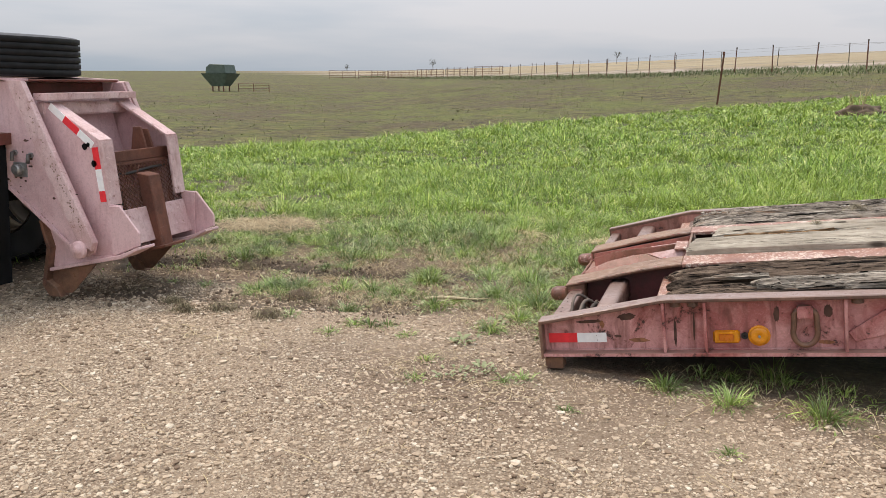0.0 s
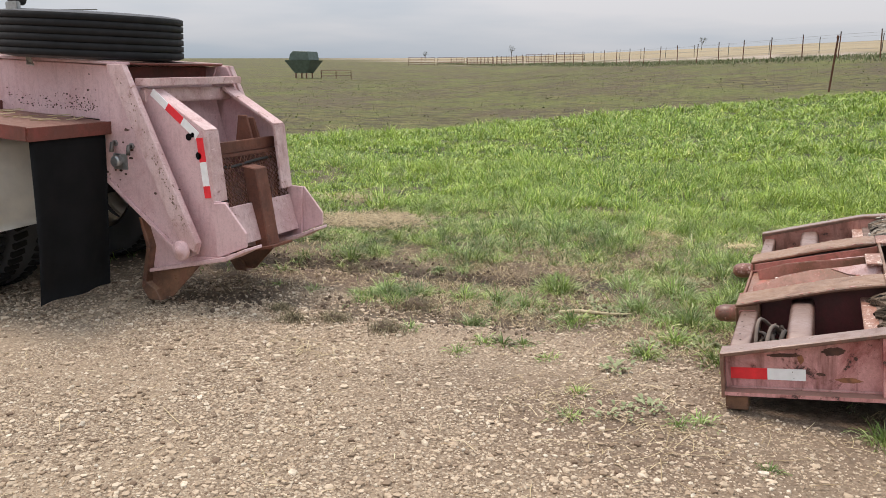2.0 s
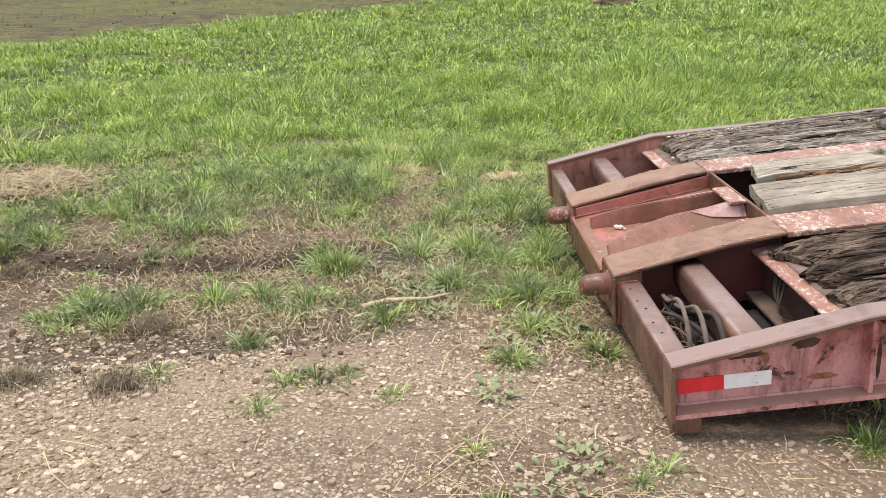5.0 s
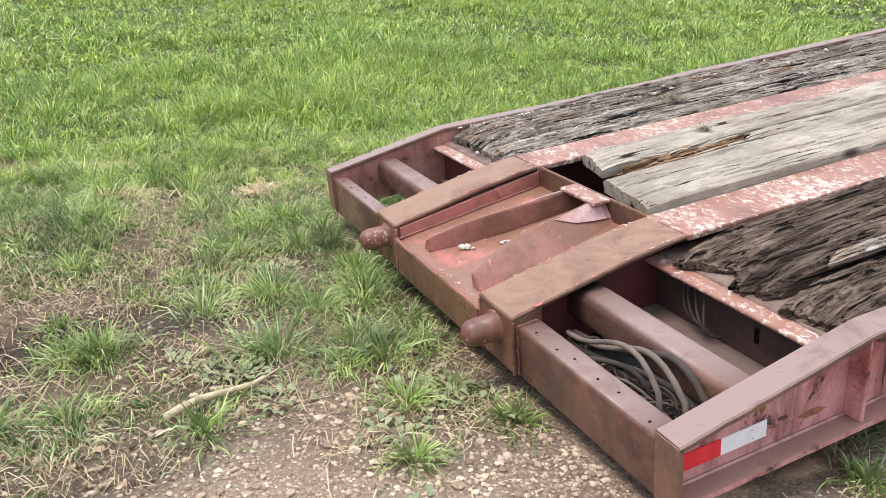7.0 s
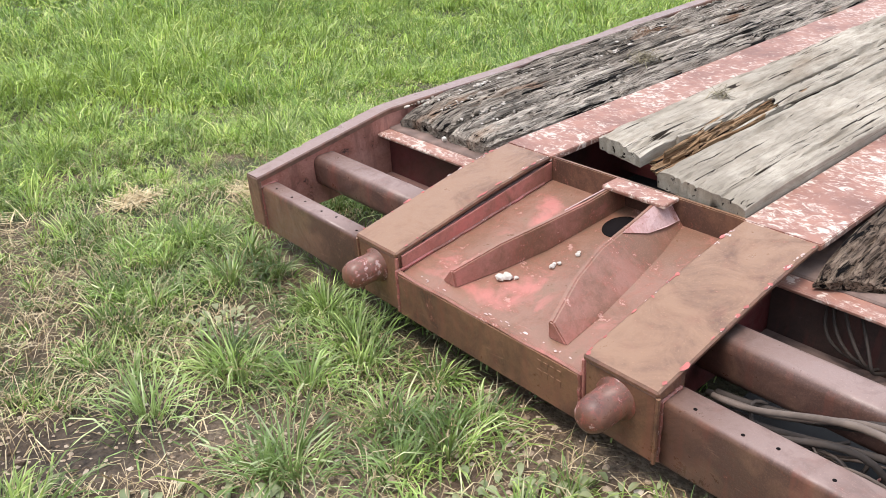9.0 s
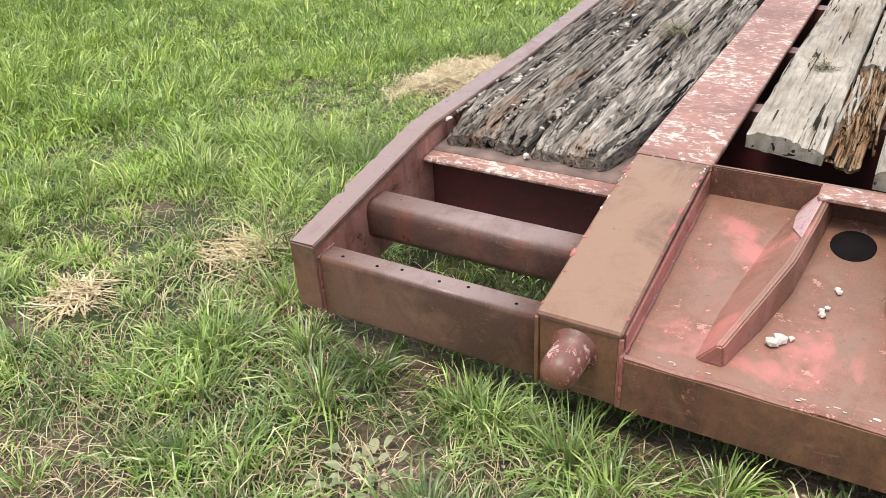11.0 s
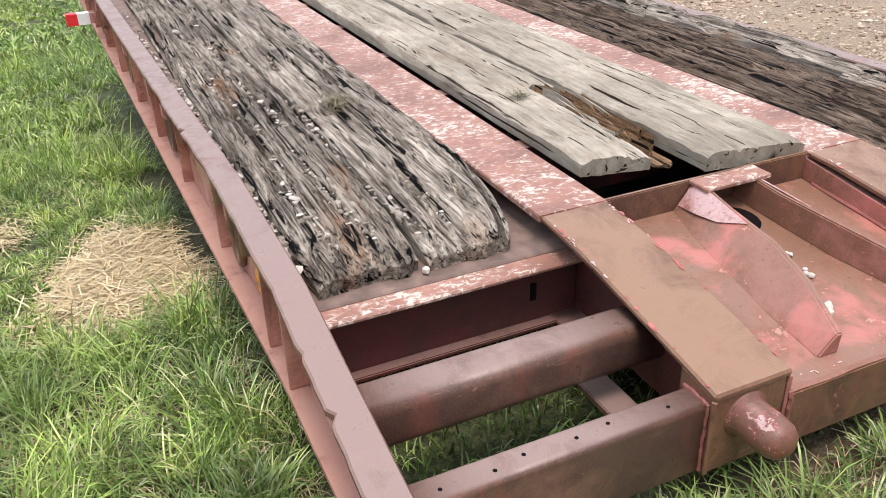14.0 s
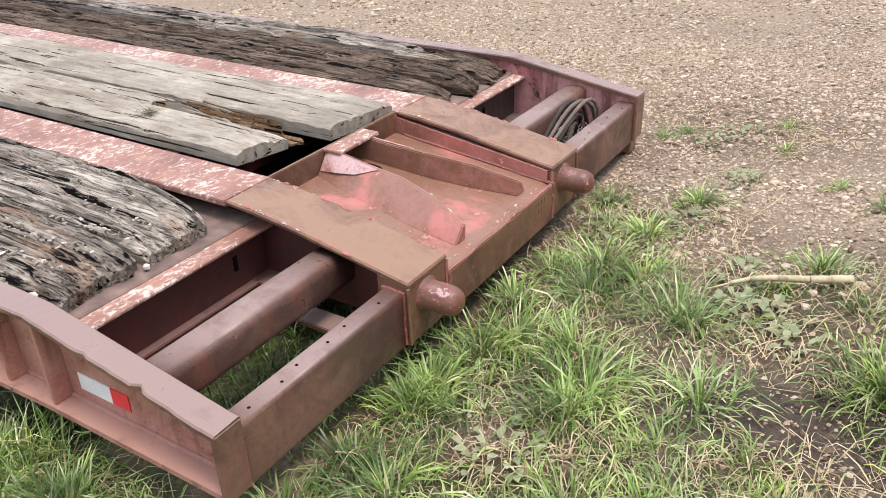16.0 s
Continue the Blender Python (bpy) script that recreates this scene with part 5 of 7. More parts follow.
# expanded-metal guard
guard = npart("guard_frame", beam((GX + 0.07 * GS, GY0 + 0.07, 0.852), (GX + 0.07 * GS, GY1 - 0.07, 0.858), 0.012, 0.02, 0.002), RUST, None, "rusty expanded-metal guard")
wires = []
ncol, nrow = 40, 9
for i in range(ncol):
    ya = GY0 + 0.07 + (GY1 - GY0 - 0.14) * i / ncol
    w = (GY1 - GY0 - 0.14) / ncol
    pts = []
    for k in range(2 * nrow + 1):
        zz = 0.850 - k * 0.32 / (2 * nrow)
        uu = GX + GS * (0.075 + (0.850 - zz) * 0.28) + 0.014 * math.sin(i * 0.75) * math.sin(k * 0.35)
        pts.append((uu, ya + (w * 0.96 if (k + i) % 2 else 0.0), zz))
    wires.append(rod(pts, 0.0036, 4))
tagged(npart("wire_mesh", joined(*wires), RUST, guard), kind="stuff")
npart("bent_rod", rod([(GX + 0.03, GY0 + 0.13, 0.79), (GX + 0.08, 0.5, 0.785), (GX + 0.09, 0.75, 0.81), (GX + 0.06, 0.95, 0.81)], 0.009, 6), CHASSIS)

# side shelf over the wheels with its taped edge
shelf = npart("side_shelf", slab([(-3.56, -0.45), (-3.60, 0.177), (-8.78, 0.177), (-8.78, -0.45)], -0.004, 0.004, 0.001, "xy"), RED_BED, None, "rusty red shelf littered with straw")
tilt = Matrix.Translation((-3.78 - GX, 0, 1.065)) @ Matrix.Rotation(radians(3.4), 4, "Y") @ Matrix.Translation((3.78 + GX, 0, 0))
shelf.data.transform(tilt)


def shelf_part(name, bm, material, label=""):
    bm.transform(neck_in)
    bm.transform(tilt)
    return part(name, bm, material, shelf, label)


shelf_part("outer_lip", box(-8.78, -3.56, -0.458, -0.45, -0.065, 0.012, 0.002), RED_BED)
shelf_part("rear_lip", beam((-3.556, -0.452, -0.03), (-3.598, 0.172, -0.03), 0.008, 0.075, 0.002), RED_BED)
shelf_part("shelf_rib", box(-4.53, -4.518, -0.40, 0.16, 0.004, 0.06, 0.001), RED_BED)
shelf_part("corner_rib", slab([(-5.32, 0.0), (-5.13, 0.0), (-5.13, 0.16), (-5.18, 0.18)], 0.150, 0.168), RUST)
x = -3.86
for i in range(6):
    shelf_part("reflective_tape", box(x - 0.168, x, -0.4605, -0.458, -0.052, -0.002, 0.0), TAPE_RED if i % 2 else TAPE_WHITE, "red" if i % 2 else "white")
    x -= 0.17
for xx in (-4.98, -5.03):
    lever = npart("lever", rod([(xx, 0.12, 1.13), (xx - 0.01, 0.09, 1.26)], 0.008, 8), HUB, None, "small control lever", True)
    npart("knob", turned([(0, -0.02), (0.018, -0.01), (0.02, 0.004), (0.012, 0.018), (0, 0.021)], Matrix.Translation((xx - 0.011, 0.088, 1.275)), 14), CHASSIS, lever, "", True)
random.seed(5)
npart("debris", joined(*[rod([(a, b, 1.08 + 0.057 * (-3.88 - a)), (a + 0.16 * math.cos(c), b + 0.10 * math.sin(c), 1.09 + 0.057 * (-3.88 - a))], 0.003, 4) for a, b, c in [(random.uniform(-4.48, -3.75), random.uniform(-0.2, 0.09), random.uniform(0, 6.2)) for _ in range(26)]]), STRAW, shelf, "dry straw debris")

# rubber flap hung from the shelf's rear edge
n_f = 14
bm = bmesh.new()
grid = [[bm.verts.new((-3.58 - 0.03 * (j / n_f) + 0.022 * math.sin(j * 0.7 + i * 0.25) * (i / 10) - 0.05 * (i / 10) ** 2, -0.43 + 0.55 * j / n_f, 1.03 - i * 0.0965)) for j in range(n_f + 1)] for i in range(11)]
for i in range(10):
    for j in range(n_f):
        bm.faces.new((grid[i][j], grid[i][j + 1], grid[i + 1][j + 1], grid[i + 1][j]))
bmesh.ops.solidify(bm, geom=bm.faces[:], thickness=0.01)
flap = npart("mud_flap", bm, FLAP, None, "long black rubber mud flap", True)
for j in range(5):
    npart("flap_bolt", turned([(0.011, 0), (0.011, 0.008), (0, 0.010)], Matrix.Translation((-3.575 - 0.008 * j, -0.40 + 0.115 * j, 1.012)) @ Matrix.Rotation(radians(90), 4, "Y"), 8), ZINC, flap)

bm = bmesh.new()
grid = [[bm.verts.new((-3.78 + 0.012 * math.sin(j * 0.8 + i * 0.3) * (i / 10), 1.12 + 0.52 * j / n_f, 1.0 - i * 0.0965)) for j in range(n_f + 1)] for i in range(11)]
for i in range(10):
    for j in range(n_f):
        bm.faces.new((grid[i][j], grid[i][j + 1], grid[i + 1][j + 1], grid[i + 1][j]))
bmesh.ops.solidify(bm, geom=bm.faces[:], thickness=0.01)
npart("mud_flap", bm, FLAP, None, "long black rubber mud flap", True)
npart("flap_hanger", beam((-3.78, 0.13, 1.02), (-3.78, 1.66, 1.02), 0.03, 0.05), CHASSIS)
neck.location.z = NECK_RISE

# ---------- the tractor's rear end ----------
truck = thing("tractor_unit", "rear of a truck tractor with dual wheels under the gooseneck", "truck", Matrix.Translation((-4.625, 0.6, 0.0)))
truck_in = truck.matrix_world.inverted()
truck.location.x = -4.72


def tpart(name, bm, material, parent=None, label="", smooth=False):
    bm.transform(truck_in)
    return part(name, bm, material, parent or truck, label, smooth)


TYRE = [(0.325, -0.13), (0.37, -0.142), (0.46, -0.145), (0.52, -0.135), (0.545, -0.11), (0.55, -0.06), (0.552, 0.0), (0.55, 0.06), (0.545, 0.11), (0.52, 0.135), (0.46, 0.145), (0.37, 0.142), (0.325, 0.13)]


def wheel(x, y, s, outer):
    m = Matrix.Translation((x, y, 0.552)) @ (FACE_Y if s > 0 else FACE_Y.inverted())
    w = tpart("wheel", turned([(0.325, -0.128), (0.325, 0.128), (0.312, 0.132), (0.298, 0.115), (0.290, -0.10), (0.305, -0.12)], m, 48), RIM, None, "dirty cream steel wheel", True)
    tpart("tyre", turned(TYRE, m, 64), RUBBER_DUST, w, "worn dusty black tyre", True)
    lugs = []
    for k in range(56):
        a = 2 * math.pi * k / 56
        r = Matrix.Rotation(a, 4, "Z")
        for zc in (-0.085, 0.085):
            lug = box(0.535, 0.562, -0.019, 0.019, zc - 0.045, zc + 0.045, 0.004)
            lug.transform(m @ r @ Matrix.Rotation(0.25 if zc > 0 else -0.25, 4, "X"))
            lugs.append(lug)
    tagged(tpart("tread", joined(*lugs), RUBBER, w), kind="stuff")
    if outer:
        disc = turned([(0.292, 0.03), (0.265, -0.03), (0.22, -0.055), (0.13, -0.06), (0.0, -0.06)], m, 48)
        tpart("wheel_disc", disc, RIM, w, "cream dished disc", True)
        for k in range(5):
            a = 2 * math.pi * (k + 0.3) / 5
            tpart("hand_hole", turned([(0.036, 0), (0.036, 0.004), (0, 0.004)], m @ Matrix.Rotation(a, 4, "Z") @ Matrix.Translation((0.208, 0, -0.050)) @ Matrix.Rotation(radians(-24), 4, "Y"), 16), BLACK_HOLE, w)
        tpart("hub", turned([(0.125, -0.06), (0.12, -0.03), (0.085, -0.02), (0.08, 0.03), (0.06, 0.05), (0, 0.055)], m, 28), HUB, w, "grimy hub", True)
        for k in range(10):
            a = 2 * math.pi * k / 10
            tpart("wheel_nut", turned([(0.017, -0.06), (0.017, -0.032), (0.011, -0.012), (0, -0.01)], m @ Matrix.Rotation(a, 4, "Z") @ Matrix.Translation((0.135, 0, 0)), 6), HUB, w)


for x in (-4.625, -5.98):
    wheel(x, -0.30, 1, True)
    wheel(x, 0.02, 1, False)
    wheel(x, 1.50, -1, True)
    wheel(x, 1.18, -1, False)
    tpart("axle", rod([(x, 0.0, 0.552), (x, 1.45, 0.552)], 0.07, 14), CHASSIS)
for y in (0.22, 0.98):
    tpart("chassis_rail", box(-8.78, -4.03, y - 0.04, y + 0.04, 0.72, 0.98, 0.006), CHASSIS)
tpart("chassis_crossmember", box(-4.23, -4.13, 0.26, 0.94, 0.74, 0.94, 0.004), CHASSIS)
tpart("saddle_block", box(-5.88, -5.18, 0.24, 0.96, 0.981, 1.18, 0.01), CHASSIS)
tpart("stack_post", rod([(-5.95, 0.84, 0.98), (-5.93, 0.84, 2.6)], 0.035, 12), RUST, None, "rust-brown upright post")


def quarter_guard(y, s):
    bm = bmesh.new()
    cols, rows = 9, 10
    v = []
    for i in range(rows + 1):
        f = i / rows
        z = 1.04 - 0.62 * f
        lx = -4.10 - 0.10 * f + 0.05 * math.sin(f * 3)
        rx = -3.76
        v.append([bm.verts.new((lx + (rx - lx) * j / cols, y + s * (0.02 + 0.30 * (j / cols) ** 1.4 - 0.04 * math.sin(f * 3.1)), z + (0.12 * f) * j / cols)) for j in range(cols + 1)])
    for i in range(rows):
        for j in range(cols):
            bm.faces.new((v[i][j], v[i][j + 1], v[i + 1][j + 1], v[i + 1][j]))
    bmesh.ops.solidify(bm, geom=bm.faces[:], thickness=0.008)
    g = tpart("quarter_guard", bm, WHITE_PLASTIC, None, "scuffed off-white quarter fender with a torn hole", True)
    tpart("torn_hole", turned([(0.055, 0), (0.05, 0.003), (0, 0.003)], Matrix.Translation((-4.05, y + s * -0.004, 0.66)) @ (FACE_Y if s > 0 else FACE_Y.inverted()) @ Matrix.Diagonal((1, 1.35, 1, 1)), 9), BLACK_HOLE, g)
    tpart("guard_bracket", rod([(-4.06, y + s * 0.03, 0.86), (-3.98, y + s * 0.03, 1.02), (-3.83, y + s * 0.2, 1.06), (-3.98, 0.22 if s > 0 else 0.98, 1.0)], 0.012, 8), CHASSIS, g, "", True)


quarter_guard(-0.44, 1)
quarter_guard(1.64, -1)

# ---------- spare tyre strapped on the neck ----------
SP = Matrix.Translation((-4.05, 0.50, 1.425 + NECK_RISE + 0.148)) @ Matrix.Rotation(radians(2.3), 4, "Y")
spare = thing("spare_tyre", "black ribbed truck tyre lying flat, strapped on the pink gooseneck", "tyre", SP)
grooved = []
for z in np.linspace(-0.105, 0.105, 6):
    grooved += [(0.556, z - 0.017), (0.556, z + 0.017)] + ([(0.543, z + 0.019), (0.543, z + 0.023)] if z < 0.1 else [])
part("tread", turned([(0.548, -0.124)] + grooved + [(0.548, 0.124), (0.535, 0.122), (0.535, -0.122), (0.548, -0.124)], None, 72), RUBBER, spare, "ribbed tread", True)
for s in (1, -1):
    part("sidewall", turned([(0.546, 0.124 * s), (0.53, 0.132 * s), (0.46, 0.14 * s), (0.36, 0.135 * s), (0.305, 0.115 * s)], None, 72), RUBBER_DUST, spare, "", True)
    part("bead", turned([(0.305, 0.115 * s), (0.29, 0.11 * s), (0.285, 0.09 * s), (0.30, 0.085 * s)], None, 72), RUBBER, spare, "", True)
part("inner_liner", turned([(0.30, 0.085), (0.45, 0.10), (0.52, 0.06), (0.52, -0.06), (0.45, -0.10), (0.30, -0.085)], None, 48), FLAP, spare, "", True)
strap = thing("ratchet_strap", "grimy webbing strap with a steel ratchet over the tyre", "strap", Matrix.Translation((-4.33, 0.1, 1.5)))
si = strap.matrix_world.inverted()
bm = beam((-4.4, 0.12, 1.395), (-4.34, 0.0, 1.70), 0.05, 0.006, 0.001, (0, 1, 0))
bm.transform(si)
part("webbing", bm, WEB, strap)
bm = beam((-4.34, 0.0, 1.70), (-4.23, 0.50, 1.735), 0.05, 0.006, 0.001)
bm.transform(si)
part("webbing", bm, WEB, strap)
bm = box(-4.38, -4.28, -0.03, 0.0, 1.62, 1.75, 0.006)
bm.transform(si)
rat = part("ratchet", bm, ZINC, strap, "dull steel ratchet")
bm = rod([(-4.33, -0.02, 1.77), (-4.33, 0.05, 1.77)], 0.04, 14)
bm.transform(si)
part("ratchet_drum", bm, CHASSIS, rat)
bm = rod([(-4.41, 0.12, 1.425), (-4.41, 0.105, 1.395), (-4.38, 0.13, 1.39)], 0.008, 6)
bm.transform(si)
part("hook", bm, ZINC, rat)
strap.location.x += 0.22
strap.location.z += NECK_RISE


# ---------- grass, straw and stones ----------
WEED_LEAF = leafy(nw := Nodes("weed_leaf", 0.5), nw.ramp(nw.random(), (0.0, (0.19, 0.235, 0.105)), (1.0, (0.36, 0.385, 0.20))), 0.2)
nd = Nodes("dead_grass", 0.9)
DRY_GRASS = nd.done(nd.ramp(nd.island(), (0.0, (0.08, 0.06, 0.035)), (0.6, (0.20, 0.17, 0.10)), (1.0, (0.36, 0.31, 0.19))))
def raw_mesh(name, co, loops, sizes, material, smooth=True):
    me = bpy.data.meshes.new(name)
    me.vertices.add(len(co))
    me.vertices.foreach_set("co", co.astype(np.float32).ravel())
    me.loops.add(len(loops))
    me.loops.foreach_set("vertex_index", loops.astype(np.int32))
    me.polygons.add(len(sizes))
    starts = np.concatenate([[0], np.cumsum(sizes)[:-1]])
    me.polygons.foreach_set("loop_start", starts.astype(np.int32))
    me.update(calc_edges=True)
    me.polygons.foreach_set("use_smooth", np.full(len(sizes), smooth))
    me.materials.append(material)
    return me


def blades(x, y, z, length, width, lean, seed, simple=False, way=None):
    """Blades that rise from the ground and arch over; lean is the angle at the foot, in radians, and adds to the bend."""
    r = np.random.RandomState(seed)
    n = len(x)
    a = 2 * math.pi * 1.6 * field_noise(x, y, 1.7, 640, 2) + r.normal(0, 1.5, n) if way is None else way
    out = np.stack([np.cos(a), np.sin(a), 0 * a], -1)
    side = a + math.pi / 2 + r.normal(0, 0.6, n)
    across = np.stack([np.cos(side), np.sin(side), r.normal(0, 0.25, n)], -1) * (width / 2)[:, None]
    th = 0.35 * lean
    bend = lean * r.uniform(0.4, 1.1, n)
    p = [np.stack([x, y, z - 0.01], -1)]
    for k, part_len in enumerate((0.40, 0.34, 0.26)):
        d = out * np.sin(th)[:, None] + np.array([0, 0, 1.0]) * np.cos(th)[:, None]
        p.append(p[-1] + d * (part_len * length)[:, None])
        th = np.minimum(th + bend * (0.55, 0.75, 0.0)[k], 2.1)
    if simple:
        co = np.stack([p[0] - across, p[0] + across, p[1] - 0.9 * across, p[1] + 0.9 * across, 0.4 * p[2] + 0.6 * p[3]], 1)
        return co.reshape(-1, 3), (np.arange(n)[:, None] * 5 + np.array([0, 1, 3, 2, 2, 3, 4])[None]).ravel(), np.tile([4, 3], n)
    co = np.stack([p[0] - across, p[0] + across, p[1] - across, p[1] + across, p[2] - 0.75 * across, p[2] + 0.75 * across, p[3]], 1)
    pat = np.array([0, 1, 3, 2, 2, 3, 5, 4, 4, 5, 6])
    loops = (np.arange(n)[:, None] * 7 + pat[None]).ravel()
    sizes = np.tile([4, 4, 3], n)
    return co.reshape(-1, 3), loops, sizes


def under_trailer(x, y):
    return (x > -0.02) & (x < 6.5) & (y > np.where(x > 0.45, 0.30, 0.02)) & (y < 2.57 + 0.04 * np.clip(x - 0.6, 0, 9))


HEAPS = ((3.00, 3.70, 0.60, 0.34), (2.06, 2.88, 0.62, 0.32), (-3.50, 3.00, 0.66, 0.46))


def off_heaps(x, y):
    """Nothing grows through the straw heaps."""
    k = 1.0
    for cx, cy, rx, ry in HEAPS:
        k = k * step(0.75, 1.15, np.hypot((x - cx) / rx, (y - cy) / ry))
    return k


def sprinkle(x0, x1, y0, y1, per_m2, seed, power=1.0, floor=0.0):
    r = np.random.RandomState(seed)
    n = int((x1 - x0) * (y1 - y0) * per_m2)
    x, y = r.uniform(x0, x1, n), r.uniform(y0, y1, n)
    g = covers(x, y)[0]
    tuft = field_noise(x, y, 5.0, seed + 2, 2)
    g = g * off_heaps(x, y)
    keep = r.uniform(0, 1, n) < np.clip(floor + (1 - floor) * g**power * (0.25 + 1.5 * step(0.35, 0.65, tuft)), 0, 1) * (g > 0.02)
    return x[keep], y[keep], g[keep], tuft[keep], r


def bunches(r, cx, cy, count, spread, height):
    """Foot, direction and length of the blades of many bunches; each fans out from its middle."""
    idx = np.repeat(np.arange(len(cx)), count)
    n = len(idx)
    a = r.uniform(0, 2 * math.pi, n)
    rad = np.abs(r.normal(0, 1, n)) * spread[idx]
    x, y = cx[idx] + rad * np.cos(a), cy[idx] + rad * np.sin(a)
    fall = np.clip(rad / (2.0 * spread[idx]), 0, 1)
    lean = 0.40 + 1.3 * fall + r.uniform(0, 1.4, n)
    length = height[idx] * r.uniform(0.55, 1.25, n)
    return x, y, length, lean, a + r.normal(0, 0.55, n)


def lawn():
    cos, lps, szs, off = [], [], [], 0

    def add(c, l, s):
        nonlocal off
        cos.append(c)
        lps.append(l + off)
        szs.append(s)
        off += len(c)

    zones = (
        # x0, x1, y0, y1, short blades per m2, width, length, bunches per m2, blades in each
        (-3.6, 1.2, 0.0, 4.6, 1300, 0.0042, 0.075, 80, 66),
        (1.2, 4.6, 2.4, 5.0, 2600, 0.0045, 0.085, 120, 58),
        (0.25, 3.6, -0.9, 0.30, 1200, 0.005, 0.07, 34, 44),
        (-9.0, -3.6, 0.6, 8.0, 800, 0.010, 0.10, 24, 44),
        (-3.6, 4.6, 4.6, 8.0, 1500, 0.0085, 0.10, 55, 50),
        (4.6, 10.0, 2.4, 8.0, 900, 0.012, 0.11, 32, 46),
        (-12.0, 12.0, 8.0, 14.0, 600, 0.017, 0.11, 18, 38),
        (10.0, 26.0, 2.0, 14.0, 110, 0.04, 0.14, 4, 30),
        (-8.0, 16.0, 14.0, 22.0, 380, 0.026, 0.12, 10, 34),
        (-2.0, 20.0, 22.0, 34.0, 80, 0.05, 0.15, 2.0, 26),
        (26.0, 60.0, 2.0, 20.0, 28, 0.07, 0.16, 0.0, 2),
    )
    for k, (x0, x1, y0, y1, dens, w, h, per, count) in enumerate(zones):
        near = k < 3
        x, y, g, tuft, r = sprinkle(x0, x1, y0, y1, dens, 100 + k)
        free = ~under_trailer(x, y)
        x, y, g = x[free], y[free], g[free]
        n = len(x)
        hh = h * (0.5 + 0.8 * field_noise(x, y, 0.9, 300, 2)) * r.uniform(0.5, 1.4, n)
        add(*blades(x, y, ground_z(x, y), hh, w * r.uniform(0.6, 1.3, n), r.uniform(0.5, 2.2, n), 500 + k, not near))
        n = int((x1 - x0) * (y1 - y0) * per)
        cx, cy = r.uniform(x0, x1, n), r.uniform(y0, y1, n)
        g = covers(cx, cy)[0] * off_heaps(cx, cy)
        keep = (r.uniform(0, 1, n) < np.clip(1.25 * g, 0, 1) * (g > 0.05)) & ~under_trailer(cx, cy)
        cx, cy, g = cx[keep], cy[keep], g[keep]
        n = len(cx)
        big = field_noise(cx, cy, 0.9, 300, 2)
        tall = (0.15 if near else 0.20) * (0.22 + 1.4 * big) * r.uniform(0.45, 1.5, n) * (0.55 + 0.45 * g)
        x, y, ln, lean, way = bunches(r, cx, cy, count, tall * r.uniform(0.35, 0.70, n) * (1 if near else 1.4), tall)
        n = len(x)
        add(*blades(x, y, ground_z(x, y), ln, w * r.uniform(0.6, 1.25, n), lean, 540 + k, not near, way))
    # thin grass in the shade under the nose bays
    r = np.random.RandomState(77)
    n = 3000
    x, y = r.uniform(0.05, 1.0, n), r.uniform(0.1, 2.5, n)
    y = np.where(y < 0.9, y + 1.5, y)
    add(*blades(x, y, ground_z(x, y), r.uniform(0.04, 0.10, n), r.uniform(0.004, 0.006, n), r.uniform(0.4, 1.4, n), 901))
    # single bunches at the edge of the dirt and round the nose
    spots = np.array([(-0.09, 2.02, 0.13), (-0.10, 2.30, 0.12), (-0.08, 2.52, 0.14), (-0.12, 2.70, 0.13), (-0.10, 1.42, 0.12), (-0.13, 1.20, 0.11), (0.10, 2.75, 0.15), (-1.21, 1.58, 0.16), (-0.52, 1.81, 0.19), (-0.44, 1.18, 0.14), (-0.15, 1.74, 0.19), (-0.68, 1.38, 0.12), (-0.33, 1.34, 0.15), (-1.17, 1.52, 0.15), (-0.40, 1.62, 0.15), (-1.50, 1.18, 0.13), (-1.70, 1.12, 0.13), (-1.30, 1.14, 0.13), (-2.25, 1.12, 0.11), (-2.0, 1.10, 0.11), (-0.45, 0.55, 0.10), (-0.3, 1.15, 0.17), (-0.62, 1.35, 0.19), (-0.22, 1.62, 0.16), (-0.95, 0.95, 0.12), (-1.5, 0.75, 0.10), (-2.2, 1.0, 0.11), (-0.25, 2.35, 0.17), (-1.3, 1.6, 0.15), (-0.2, 2.75, 0.15), (0.6, -0.05, 0.10), (0.9, -0.15, 0.12), (1.3, -0.20, 0.13), (1.75, -0.3, 0.13), (2.2, -0.3, 0.13), (-0.5, 1.9, 0.14), (-2.9, 1.75, 0.13), (-0.12, 1.95, 0.15), (0.45, 2.72, 0.16), (1.0, 2.75, 0.17), (1.5, 2.72, 0.15), (-0.10, 0.62, 0.10), (-0.8, 1.75, 0.15), (-0.35, 0.85, 0.12)])
    low = np.array([(-1.18, 0.42, 0.09), (-1.28, 0.40, 0.08), (-1.08, 0.45, 0.08), (-0.08, -0.16, 0.07), (-2.7, 0.92, 0.07), (-2.4, 0.95, 0.07), (-0.60, -0.34, 0.07), (-0.17, -0.22, 0.065), (-0.64, -0.06, 0.06), (0.2, -0.5, 0.05), (0.9, -0.7, 0.05), (-1.35, 0.2, 0.07), (-0.9, 0.3, 0.06), (-1.75, 0.45, 0.07)])
    for rows, count in ((spots, 150), (low, 55)):
        x, y, ln, lean, way = bunches(r, rows[:, 0], rows[:, 1], count, 0.5 * rows[:, 2], rows[:, 2])
        n = len(x)
        add(*blades(x, y, ground_z(x, y), ln, r.uniform(0.003, 0.0065, n), lean, 720 + count, False, way))
